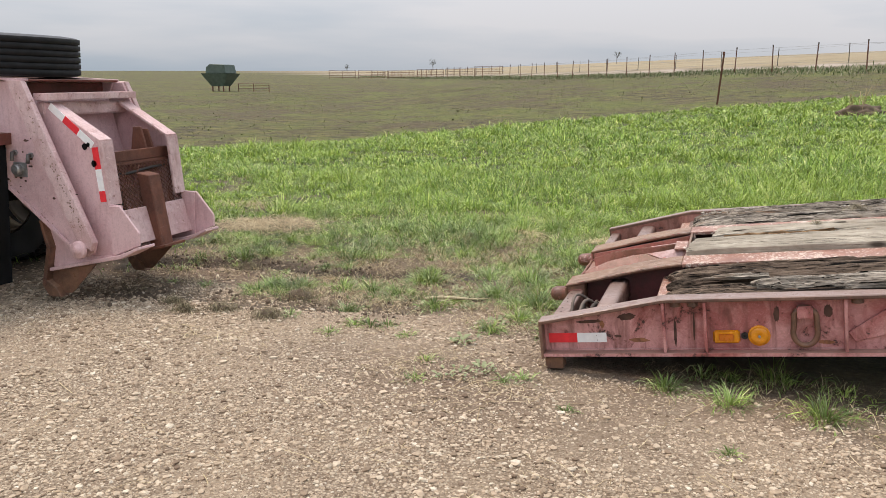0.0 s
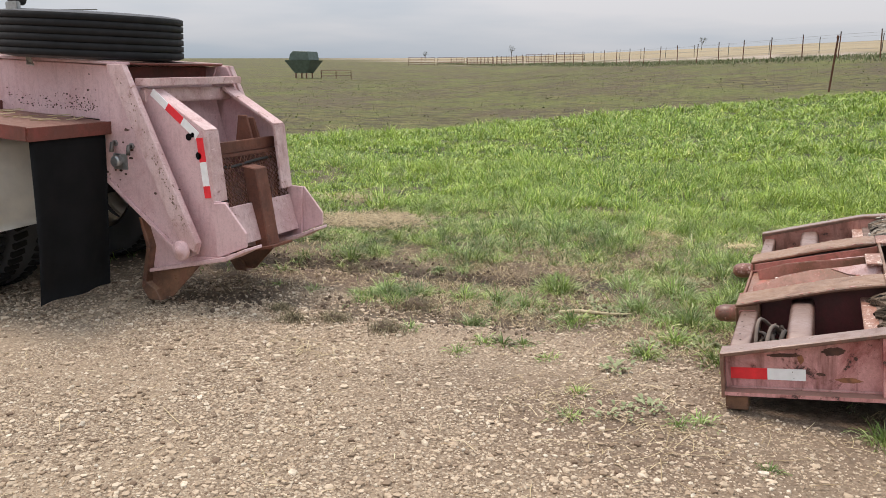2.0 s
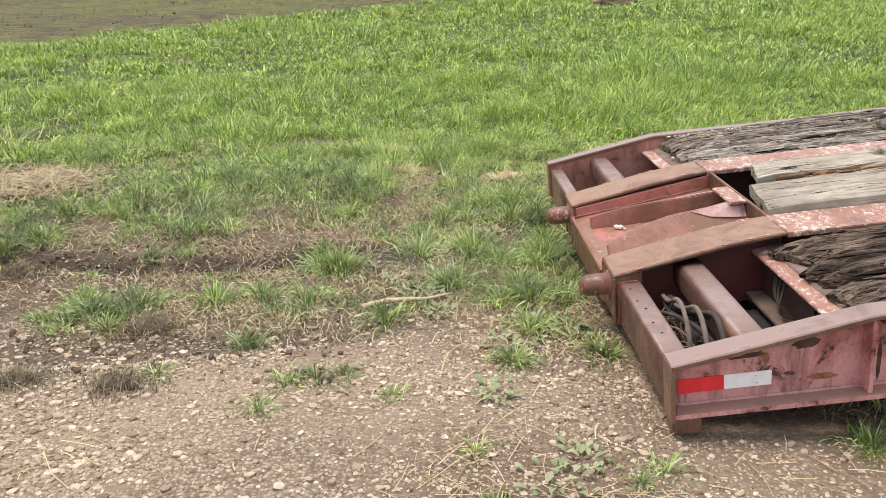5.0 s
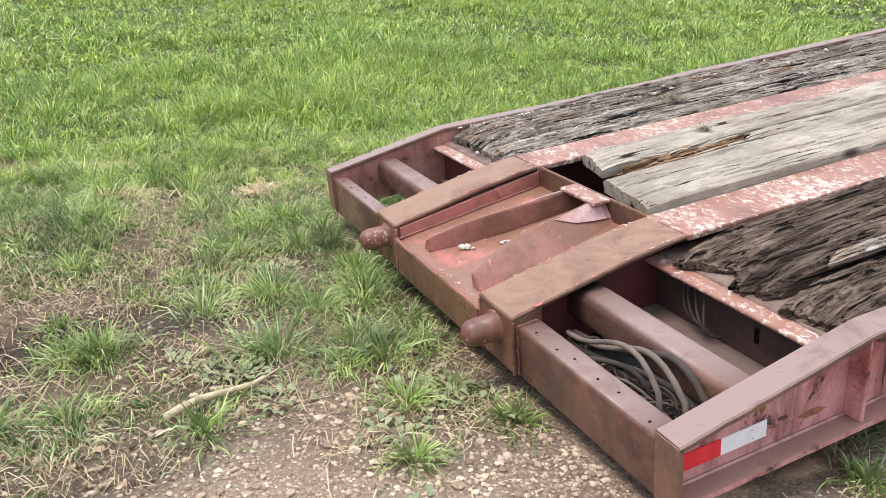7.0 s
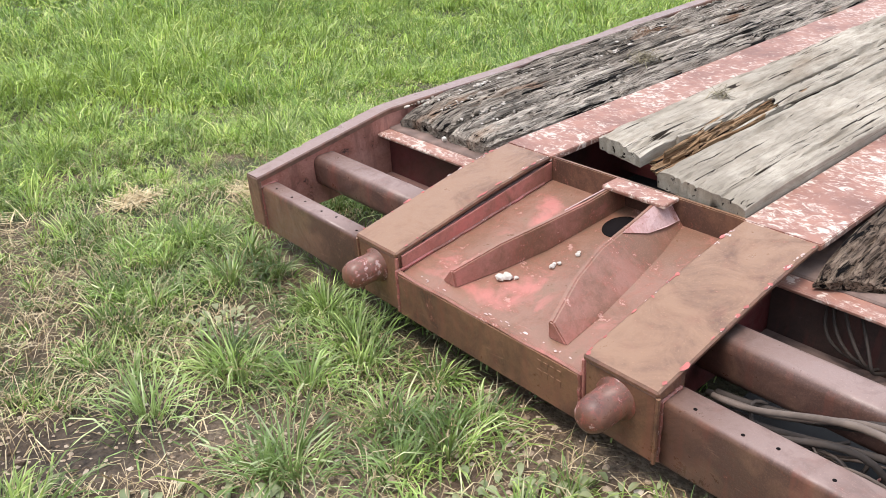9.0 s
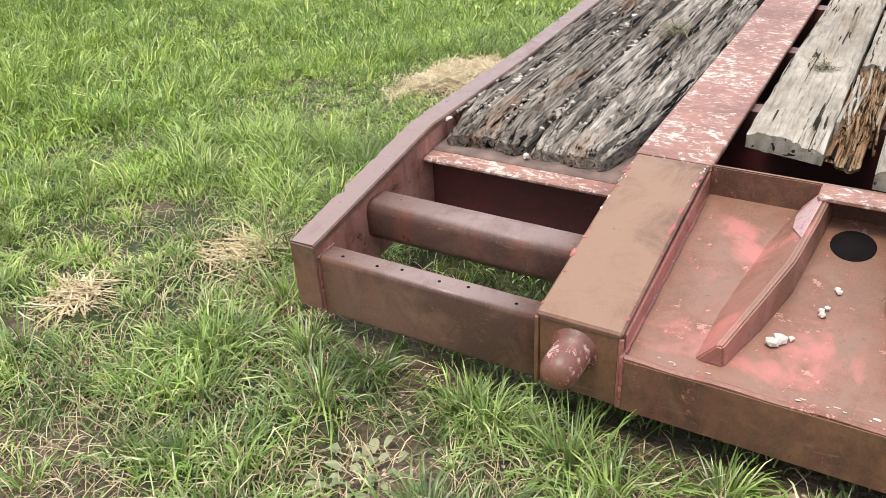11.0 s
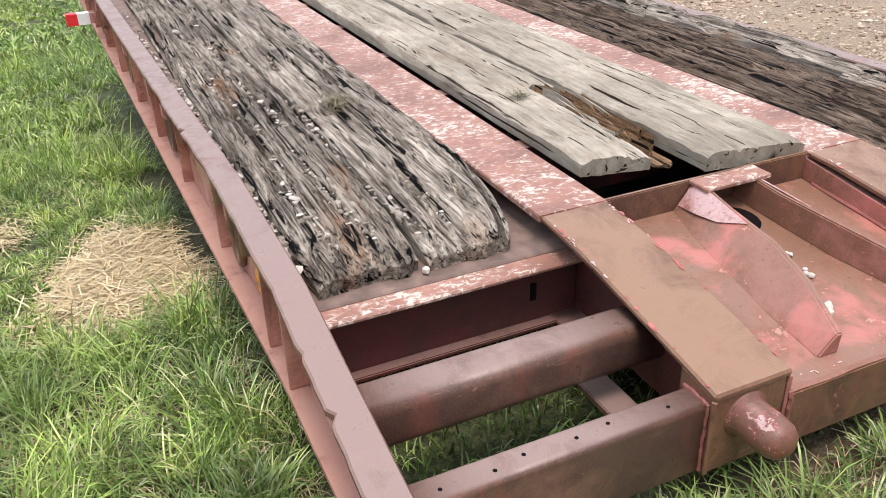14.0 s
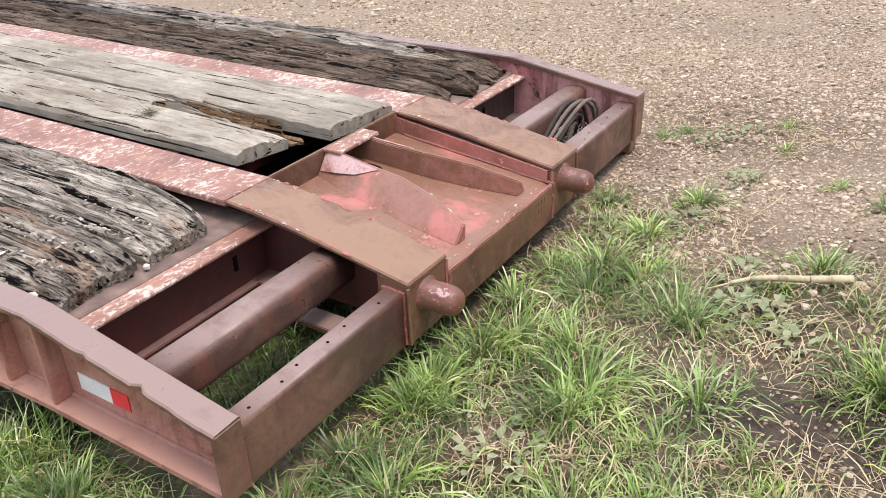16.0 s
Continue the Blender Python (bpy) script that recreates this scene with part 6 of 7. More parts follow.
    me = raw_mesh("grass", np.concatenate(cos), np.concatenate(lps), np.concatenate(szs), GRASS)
    tagged(new("grass", me), "uneven spring grass in clumps with bare patches", "grass", "", "stuff")
    # last year's dead blades lying among the green
    cos, lps, szs, off = [], [], [], 0
    for k, (x0, x1, y0, y1, dens) in enumerate(((-2.2, 1.2, 0.6, 3.3, 1500), (-3.6, 1.2, -0.3, 4.6, 900), (1.2, 4.6, 2.4, 5.0, 500), (0.0, 3.6, -1.0, 0.3, 700), (-3.6, 4.6, 4.6, 8.0, 60))):
        x, y, g, tuft, r = sprinkle(x0, x1, y0, y1, dens, 160 + k, 0.35, 0.2)
        free = ~under_trailer(x, y)
        x, y = x[free], y[free]
        n = len(x)
        add(*blades(x, y, ground_z(x, y) + 0.012, r.uniform(0.04, 0.15, n), r.uniform(0.0015, 0.0032, n), r.uniform(1.6, 3.2, n), 560 + k))
    me = raw_mesh("dead_grass", np.concatenate(cos), np.concatenate(lps), np.concatenate(szs), STRAW)
    tagged(new("dead_grass", me), "dead straw-coloured grass lying between green bunches", "grass", "", "stuff")


lawn()


def rosette(x, y, s, seed):
    """A low mat of small oval leaves, each with a folded midrib, lying nearly flat."""
    r = random.Random(seed)
    w = thing("broadleaf_weed", "low mat of small broad green leaves growing in dirt", "weed", Matrix.Translation((x, y, float(ground_z(x, y)) + 0.004)), "broad-leaved weeds")
    for i in range(r.randint(20, 30)):
        a = i * 2.4 + r.uniform(-0.5, 0.5)
        l, wd, out = r.uniform(0.022, 0.046), r.uniform(0.008, 0.013), 1.25 * s * math.sqrt(r.random())
        bm = bmesh.new()
        rows = []
        for k in range(5):
            f = k / 4
            half = wd * math.sin(math.pi * (0.10 + 0.86 * f))
            h = 0.010 * math.sin(f * 2.6) + 0.35 * l * f * r.uniform(0.0, 0.5)
            rows.append([bm.verts.new((out * 0.8 + l * f, q * half, h + abs(q) * half * 0.3)) for q in (-1, 0, 1)])
        for p, q in zip(rows, rows[1:]):
            bm.faces.new((p[0], p[1], q[1], q[0]))
            bm.faces.new((p[1], p[2], q[2], q[1]))
        bm.transform(Matrix.Translation((r.gauss(0, 0.35 * s), r.gauss(0, 0.35 * s), r.uniform(0, 0.012))) @ Matrix.Rotation(a, 4, "Z"))
        part("leaf", bm, WEED_LEAF, w, "", True)


for i, (x, y, s) in enumerate(((-0.42, -0.22, 0.08), (-0.30, -0.10, 0.07), (-0.55, 0.30, 0.06), (-0.46, 0.70, 0.08), (-0.72, 1.03, 0.06), (-0.95, 1.39, 0.08), (-0.85, 1.28, 0.10), (-0.78, 1.25, 0.08), (-0.14, 0.74, 0.09), (-0.32, 0.95, 0.07), (-0.22, 0.86, 0.06), (-0.42, 2.1, 0.08))):
    rosette(x, y, s, 31 + i)

# torn sod thrown up beside the rut
for i, (x, y, s) in enumerate(((-1.86, 0.36, 0.070), (-2.22, 0.39, 0.055), (-1.90, 0.84, 0.085), (-2.43, 0.27, 0.045), (-2.62, 0.42, 0.040), (-2.70, 1.46, 0.06), (-2.05, 1.60, 0.05), (-1.70, 1.66, 0.04))):
    bm = bmesh.new()
    bmesh.ops.create_icosphere(bm, subdivisions=3, radius=1.0)
    for v in bm.verts:
        k = 1 + 0.55 * noise.noise(Vector(v.co) * 2.3 + Vector((i * 5, 1, 0))) + 0.25 * noise.noise(Vector(v.co) * 6 + Vector((0, i * 5, 0)))
        v.co = Vector((v.co.x * s * 0.9 * k, v.co.y * s * 0.7 * k, max(v.co.z, -0.3) * s * 0.6 * k))
    clod = thing("sod_clod", "torn clod of dark soil with dry grass roots", "soil", Matrix.Translation((x, y, float(ground_z(x, y)))), "torn sod clods")
    part("soil_lump", bm, SOIL, clod, "", True)
    r = np.random.RandomState(40 + i)
    n = 520
    bx, by = r.normal(0, s * 1.1, n), r.normal(0, s * 0.8, n)
    c, l, z = blades(bx, by, 0.5 * s * np.exp(-(bx**2 + by**2) / s**2), r.uniform(0.02, 0.085, n), r.uniform(0.0015, 0.0032, n), r.uniform(0.6, 2.2, n), 900 + i)
    ob = new("root_hair", raw_mesh("root_hair", c, l, z, DRY_GRASS))
    ob.parent = clod
    tagged(ob, kind="stuff")

nst = Nodes("peeled_stick", 0.85)
# a crooked stick that thins to a twig
bends = [Vector(p) for p in ((-1.048, 1.026, 0.024), (-0.99, 1.055, 0.030), (-0.937, 1.078, 0.034), (-0.85, 1.092, 0.032), (-0.773, 1.112, 0.028), (-0.72, 1.15, 0.024), (-0.658, 1.203, 0.02))]
thick = (0.0135, 0.0125, 0.011, 0.0095, 0.007, 0.003)
solid("stick", joined(*[rod([tuple(p), tuple(p.lerp(q, 0.5)), tuple(q)], t, 7) for p, q, t in zip(bends, bends[1:], thick)]), nst.done(nst.mix(nst.ramp(nst.noise(30, 5, 0.7), (0.40, 0.0), (0.62, 0.8)), (0.60, 0.51, 0.33), (0.38, 0.29, 0.17))), "pale crooked stick lying on the ground", "stick", smooth=True)


def straw_bits(name, x, y, z, length, seed, tilt=0.12, thick=1.0, material=None):
    r = np.random.RandomState(seed)
    n = len(x)
    a = r.uniform(0, 2 * math.pi, n)
    d = np.stack([np.cos(a), np.sin(a), r.normal(0, tilt, n)], -1) * length[:, None] / 2
    w = np.stack([-np.sin(a), np.cos(a), 0 * a], -1) * thick * r.uniform(0.0012, 0.0026, n)[:, None]
    mid = np.stack([x, y, z], -1)
    k = np.array([0, 0, 1.0]) * 0.003
    bend = np.stack([-np.sin(a), np.cos(a), 0 * a], -1) * (r.normal(0, 0.06, n) * length)[:, None]
    co = np.stack([mid - d - w, mid - d + w, mid + bend - w + k, mid + bend + w + k, mid + d - w, mid + d + w], 1)
    pat = np.array([0, 1, 3, 2, 2, 3, 5, 4])
    return raw_mesh(name, co.reshape(-1, 3), (np.arange(n)[:, None] * 6 + pat[None]).ravel(), np.tile([4, 4], n), material or STRAW)


ng = Nodes("golden_straw", 0.6)
GOLD_STRAW = ng.done(ng.ramp(ng.island(), (0.0, (0.36, 0.25, 0.12)), (0.4, (0.58, 0.45, 0.24)), (1.0, (0.76, 0.64, 0.40))))


def straw():
    r = np.random.RandomState(41)
    n = 15000
    x, y = r.uniform(-3.6, 2.6, n), r.uniform(-2.6, 4.0, n)
    g, v = covers(x, y)[:2]
    keep = (r.uniform(0, 1, n) < np.where(v > 0.5, 0.07, (0.38 + 0.37 * step(0.2, 0.9, y)) * (1 - 0.55 * g))) & ~((x > 0) & (y > 0) & (y < 2.6))
    x, y = x[keep], y[keep]
    me = straw_bits("dry_straw", x, y, ground_z(x, y) + r.uniform(0.004, 0.02, len(x)), r.uniform(0.025, 0.11, len(x)) + 0.16 * r.uniform(0, 1, len(x)) ** 9, 42, 0.05, 0.75)
    tagged(new("dry_straw", me), "scattered dry straw stalks on dirt and gravel", "straw", "", "stuff")
    # thin drifts of single stalks on the dirt
    x, y = [], []
    for cx, cy, rx, ry, n in ((-2.08, -0.10, 0.30, 0.14, 40), (-0.72, -0.22, 0.22, 0.16, 34), (-0.22, -0.34, 0.26, 0.14, 34), (-0.55, 0.05, 0.25, 0.12, 18)):
        x.append(r.normal(cx, 0.5 * rx, n))
        y.append(r.normal(cy, 0.5 * ry, n))
    x, y = np.concatenate(x), np.concatenate(y)
    me = straw_bits("dry_straw", x, y, ground_z(x, y) + r.uniform(0.004, 0.014, len(x)), r.uniform(0.05, 0.22, len(x)), 43, 0.06, 0.7)
    tagged(new("dry_straw", me), "thin drifts of dry stalks on dirt", "straw", "", "stuff")
    for i, (cx, cy, rx, ry, h, n) in enumerate(((3.00, 3.70, 0.60, 0.33, 0.05, 2900), (2.06, 2.88, 0.60, 0.30, 0.05, 2800), (-3.50, 3.00, 0.66, 0.48, 0.02, 1500), (-4.35, 4.15, 0.50, 0.25, 0.02, 700), (-1.02, 4.25, 0.22, 0.12, 0.015, 260), (0.30, 3.06, 0.15, 0.10, 0.010, 190), (-0.2, 3.32, 0.13, 0.08, 0.008, 120), (-0.95, 3.48, 0.25, 0.14, 0.03, 320))):
        rr = np.random.RandomState(60 + i)
        q, a = np.sqrt(rr.uniform(0, 1, n)) * rr.uniform(0.7, 1.15, n), rr.uniform(0, 2 * math.pi, n)
        lobes = 1 + 0.16 * np.sin(3 * a + 2 * i) + 0.10 * np.sin(7 * a + i) + 0.5 * (rr.uniform(0, 1, n) < 0.06)
        x, y = cx + rx * lobes * q * np.cos(a), cy + ry * lobes * q * np.sin(a)
        z = ground_z(x, y) + 0.012 + h * np.clip(1 - q**2, 0, 1) * rr.uniform(0.5, 1.1, n)
        me = straw_bits("straw_heap", x, y, z, rr.uniform(0.08, 0.24, n), 80 + i, 0.16, 1.2, STRAW if i in (2, 3) else GOLD_STRAW)
        tagged(new("straw_heap", me), "low heap of dry yellow straw in grass", "straw", "", "stuff")


straw()


nc = Nodes("pale_grit", 0.9)
CHALK = nc.done(nc.ramp(nc.island(), (0.0, (0.20, 0.165, 0.125)), (0.6, (0.40, 0.35, 0.295)), (1.0, (0.60, 0.55, 0.48))))

PEBBLE = plain("white_pebble", (0.60, 0.56, 0.49), 0.85, 0, 0.15, 60)


def stones():
    ico = bmesh.new()
    bmesh.ops.create_icosphere(ico, subdivisions=1, radius=1.0)
    v0 = np.array([v.co[:] for v in ico.verts])
    f0 = np.array([[v.index for v in f.verts] for f in ico.faces])
    ico.free()
    r = np.random.RandomState(9)
    n = 75000
    x, y = r.uniform(-5.0, 3.2, n), r.uniform(-4.2, 1.4, n)
    x, y = np.append(x, r.uniform(3.2, 8.0, 15000)), np.append(y, r.uniform(-4.2, -0.1, 15000))
    n = len(x)
    g, v = covers(x, y)[:2]
    patch = field_noise(x, y, 1.4, 88, 3)
    keep = (r.uniform(0, 1, n) < (0.16 * (1 - g) + 0.84 * v) * (0.25 + 1.1 * step(0.35, 0.62, patch)) * step(-4.2, -3.1, y) * step(-5.0, -4.0, x) * (1 - step(5.5, 8.0, x))) & ~((x > 0) & (y > 0))
    x, y = x[keep], y[keep]
    n = len(x)
    size = np.clip(r.lognormal(-4.88, 0.42, n), 0.0035, 0.018) * np.where(x > 3.2, 1.7, 1.0)
    sh = r.uniform(0.6, 1.3, (n, 1, 3)) * size[:, None, None] * np.array([1, 1, 0.62])
    jag = 1 + r.uniform(-0.28, 0.28, (n, len(v0), 1))
    a = r.uniform(0, 2 * math.pi, n)
    loc = v0[None] * sh * jag
    rx = loc[..., 0] * np.cos(a)[:, None] - loc[..., 1] * np.sin(a)[:, None]
    ry = loc[..., 0] * np.sin(a)[:, None] + loc[..., 1] * np.cos(a)[:, None]
    co = np.stack([rx + x[:, None], ry + y[:, None], loc[..., 2] + (ground_z(x, y) + size * 0.2)[:, None]], -1)
    loops = (np.arange(n)[:, None, None] * len(v0) + f0[None]).ravel()
    me = raw_mesh("gravel", co.reshape(-1, 3), loops, np.full(n * len(f0), 3), STONE, False)
    tagged(new("gravel", me), "loose pale crushed limestone gravel", "gravel", "", "stuff")
    # finer chips between the stones where the lot comes nearest
    o0 = np.array([(1, 0, 0), (-1, 0, 0), (0, 1, 0), (0, -1, 0), (0, 0, 1), (0, 0, -0.4)], float)
    t0 = np.array([(0, 2, 4), (2, 1, 4), (1, 3, 4), (3, 0, 4), (2, 0, 5), (1, 2, 5), (3, 1, 5), (0, 3, 5)])
    n = 150000
    x, y = r.uniform(-3.4, 2.6, n), r.uniform(-1.9, 2.2, n)
    g, v = covers(x, y)[:2]
    patch = field_noise(x, y, 2.6, 188, 3)
    keep = (r.uniform(0, 1, n) < (0.35 * (1 - g) + 0.65 * v) * (0.5 + 0.7 * step(0.38, 0.6, patch))) & ~((x > 0) & (y > 0))
    x, y = x[keep], y[keep]
    n = len(x)
    size = np.clip(r.lognormal(-5.35, 0.40, n), 0.002, 0.011)
    loc = o0[None] * r.uniform(0.55, 1.35, (n, 6, 1)) * size[:, None, None] * np.array([1, 1, 0.7])
    a = r.uniform(0, 2 * math.pi, n)
    rx = loc[..., 0] * np.cos(a)[:, None] - loc[..., 1] * np.sin(a)[:, None]
    ry = loc[..., 0] * np.sin(a)[:, None] + loc[..., 1] * np.cos(a)[:, None]
    co = np.stack([rx + x[:, None], ry + y[:, None], loc[..., 2] + (ground_z(x, y) + size * 0.15)[:, None]], -1)
    loops = (np.arange(n)[:, None, None] * 6 + t0[None]).ravel()
    me = raw_mesh("gravel_chips", co.reshape(-1, 3), loops, np.full(n * 8, 3), STONE, False)
    tagged(new("gravel_chips", me), "fine beige limestone chips in brown dirt", "gravel", "", "stuff")
    # crumbs of soil thrown up along the ruts
    n = 1500
    which = r.uniform(0, 1, n) < 0.65
    x = r.uniform(-3.6, -1.0, n)
    y = np.where(which, 1.60 + 0.09 * (x + 2.2), 0.62 + 0.13 * (x + 2.1)) + r.normal(0, 0.15, n)
    size = np.clip(r.lognormal(-4.95, 0.5, n), 0.003, 0.02)
    loc = v0[None] * (r.uniform(0.6, 1.3, (n, 1, 3)) * size[:, None, None]) * (1 + r.uniform(-0.3, 0.3, (n, len(v0), 1)))
    co = loc + np.stack([x, y, ground_z(x, y) + 0.2 * size], -1)[:, None]
    loops = (np.arange(n)[:, None, None] * len(v0) + f0[None]).ravel()
    tagged(new("soil_crumbs", raw_mesh("soil_crumbs", co.reshape(-1, 3), loops, np.full(n * len(f0), 3), SOIL, False)), "crumbled dark soil along the torn ruts", "soil", "", "stuff")
    # grit lodged in the far planks, a few pebbles in the pan
    n = 1150
    x = 0.70 + 3.4 * r.beta(1, 1.8, n)
    lane = r.choice([2.220, 2.220, 2.33, 2.33, 2.42, 2.524, 2.524, 2.524, 2.12], n)
    y = lane + r.normal(0, 0.010, n) + np.where(lane > 2.5, 0.030 * np.clip(x - 1.3, 0, 9), 0.0) + 0.02 * np.sin(5 * x + 9 * lane) * (lane < 2.45)
    size = np.clip(r.lognormal(-5.35, 0.5, n), 0.002, 0.013) * np.where(lane > 2.45, 1.3, 1.0)
    z = np.where(lane > 2.45, 0.272, np.where(lane < 2.23, 0.284, 0.300)) + 0.3 * size
    n = len(x)
    loc = v0[None] * (r.uniform(0.45, 1.4, (n, 1, 3)) * size[:, None, None]) * (1 + r.uniform(-0.4, 0.4, (n, len(v0), 1))) * np.array([1, 1, 0.7])
    co = loc + np.stack([x, y, z], -1)[:, None]
    m = np.array(TRAILER)
    co = co.reshape(-1, 3) @ m[:3, :3].T + m[:3, 3]
    loops = (np.arange(n)[:, None, None] * len(v0) + f0[None]).ravel()
    tagged(new("plank_grit", raw_mesh("plank_grit", co, loops, np.full(n * len(f0), 3), CHALK, False)), "pale grit lodged in the cracked planks", "gravel", "", "stuff")
    pan_spots = [(0.14, 1.41, 0.011), (0.155, 1.395, 0.012), (0.17, 1.375, 0.006), (0.27, 1.33, 0.007), (0.285, 1.335, 0.006), (0.295, 1.325, 0.006), (0.36, 1.31, 0.006), (0.37, 1.315, 0.005)]
    for px, py, ps in pan_spots:
        bm = bmesh.new()
        bmesh.ops.create_icosphere(bm, subdivisions=1, radius=1.35 * ps)
        for v in bm.verts:
            v.co *= r.uniform(0.7, 1.25)
            v.co.z *= 0.75
        peb = solid("pebble", bm, PEBBLE, "small white pebble lying in the trailer's nose pan", "pebble", "pebbles in the pan")
        peb.matrix_world = TRAILER @ Matrix.Translation((px, py, 0.1235 + 0.12 * px + 0.9 * ps))
    bm = bmesh.new()
    bmesh.ops.create_icosphere(bm, subdivisions=1, radius=0.012)
    for v in bm.verts:
        v.co *= r.uniform(0.85, 1.1)
    peb = solid("pebble", bm, PEBBLE, "white pebble caught between two plank ends", "pebble")
    peb.matrix_world = TRAILER @ Matrix.Translation((0.640, 2.222, 0.226))


stones()


def dry_clump(cx, cy, z, rad, n, seed):
    """A little nest of dry stalks caught on the deck."""
    r = np.random.RandomState(seed)
    q, a = np.abs(r.normal(0, 0.5, n)) * rad, r.uniform(0, 2 * math.pi, n)
    me = straw_bits("dry_clump", q * np.cos(a), q * np.sin(a), np.abs(r.normal(0, 0.010, n)), r.uniform(0.03, 0.09, n), seed + 1, 0.35, 0.6, DRY_GRASS)
    ob = new("dry_clump", me)
    ob.matrix_world = TRAILER @ Matrix.Translation((cx, cy, z))
    tagged(ob, "small tangle of dry stalks lying on the planks", "straw", "", "stuff")


dry_clump(1.72, 2.10, 0.312, 0.09, 170, 311)
dry_clump(1.42, 1.53, 0.336, 0.05, 60, 317)


# ---------- hoses in the near bay ----------
def hoses():
    h = thing("air_hoses", "coil of dusty black air hoses lying in the nose bay", "hose", TRAILER)
    r = random.Random(4)
    grey = plain("dusty_grey_hose", (0.15, 0.115, 0.092), 0.85, 0, 0.3, 18)
    sinew = plain("faded_red_cable", (0.20, 0.09, 0.075), 0.7, 0, 0.3, 18)
    # long hoses that rise out of the beam and fall towards the rail
    for x0, x1, peak, y_end, rad, m in ((0.15, 0.17, 0.175, 0.17, 0.009, grey), (0.19, 0.20, 0.16, 0.13, 0.010, HOSE), (0.13, 0.15, 0.20, 0.24, 0.008, grey), (0.20, 0.19, 0.10, 0.20, 0.009, HOSE), (0.12, 0.14, 0.11, 0.34, 0.008, HOSE), (0.21, 0.22, 0.14, 0.15, 0.008, HOSE)):
        pts = []
        for k in range(17):
            f = k / 16
            y = 0.74 + (y_end - 0.74) * min(1.0, 1.12 * f) + 0.02 * math.sin(f * 6 + peak * 60)
            z = 0.03 + peak * math.sin(math.pi * (0.10 + 0.90 * f**2.2))
            pts.append((x0 + (x1 - x0) * f + 0.035 * math.sin(3.1 * f + peak * 40), y, z))
        part("hose", rod(pts, rad, 8), m, h, "bent air hose", True)
    for i in range(40):
        cx, cy, z = r.uniform(0.12, 0.21), r.uniform(0.16, 0.62), r.uniform(-0.005, 0.085)
        p0, ra, rb = r.uniform(0, 6), r.uniform(0.02, 0.06), r.uniform(0.06, 0.16)
        pts = [(cx + ra * math.cos(p0 + a), cy + rb * math.sin(p0 + 0.8 * a), z + 0.025 * math.sin(a * 1.7 + i)) for a in np.linspace(0, r.uniform(2.5, 5.5), 16)]
        part("cable", rod(pts, r.uniform(0.0025, 0.005), 6), r.choice((HOSE, grey, grey, sinew)), h, "", True)
    # thin black leads hanging down the channel behind
    for k in range(4):
        pts = []
        for f in np.linspace(0, 1, 15):
            pts.append((0.592 - 0.05 * math.sin(math.pi * f) * (0.5 + 0.2 * k), 0.68 - 0.03 * k - 0.10 * f + 0.015 * math.sin(5 * f + k), 0.17 - 0.13 * f - 0.03 * math.sin(math.pi * f)))
        part("cable", rod(pts, 0.0045, 6), HOSE, h, "", True)
    # added sheet for the bay's dark inside, hiding the ground below
    part("bay_floor", box(0.09, 0.64, 0.11, 0.74, -0.03, -0.018, 0.0), CHASSIS, h, "added dark sheet that hides the ground under the hoses")


hoses()


# ---------- the far field ----------
def spot(x, y, dz=0.0):
    return (x, y, float(ground_z(x, y)) + dz)


# lone rusty post in the field's edge
lone = thing("fence_post", "lone rusty steel post leaning in the field", "post", Matrix.Translation(spot(0.46, 21.0)))
bm = joined(beam((0, 0, -0.1), (0.10, 0, 1.45), 0.045, 0.012, 0.001), beam((0.012, 0, -0.1), (0.112, 0, 1.45), 0.01, 0.05, 0.001))
part("post_bar", bm, POST_RUST, lone)
part("post_cap", box(0.07, 0.13, -0.03, 0.03, 1.38, 1.46, 0.004), POST_RUST, lone)
for k in range(5):
    part("stud", box(0.0 + 0.018 * k, 0.04 + 0.018 * k, -0.035, -0.012, 0.25 + 0.25 * k, 0.27 + 0.25 * k, 0.0), POST_RUST, lone)


def fence(offset, step_m, count, start, height, label, group, material, wires):
    d = Vector((0.537, -0.843))
    nrm = Vector((0.843, 0.537))
    first = None
    tops = []
    for i in range(count):
        p = Vector((5.0, 37.9)) + nrm * offset + d * (start - i * step_m)
        z = float(ground_z(p.x, p.y))
        lean = 0.03 * math.sin(i * 2.7)
        if first is None:
            first = thing("fence_post", label, "post", Matrix.Translation((p.x, p.y, z)), group)
            part("stake", joined(box(-0.028, 0.028, -0.008, 0.008, -0.1, height, 0.002), box(-0.008, 0.008, 0.008, 0.045, -0.1, height, 0.002)), material, first)
            part("tip", box(-0.03, 0.03, -0.012, 0.012, height - 0.10, height, 0.002), POST_GREY, first)
        else:
            copy_thing(first, Matrix.Translation((p.x, p.y, z)) @ Matrix.Rotation(lean, 4, "Y") @ Matrix.Rotation(0.02 * math.cos(i * 1.9), 4, "X"))
        tops.append((p.x, p.y, z))
    for w in wires:
        bm = rod([(a, b, c + w) for a, b, c in tops], 0.006, 4)
        solid("fence_wire", bm, ZINC, "thin wire strung along the fence posts", "wire", "fence wires")


fence(0.0, 3.3, 46, 9.0, 1.35, "thin rusty steel fence post in weeds", "field fence posts", POST_RUST, (0.45, 0.8, 1.2))
fence(12.5, 7.5, 30, 16.0, 1.25, "distant fence post beyond the road", "road fence posts", POST_GREY, (0.6, 1.1))


ns = Nodes("field_growth", 0.9)
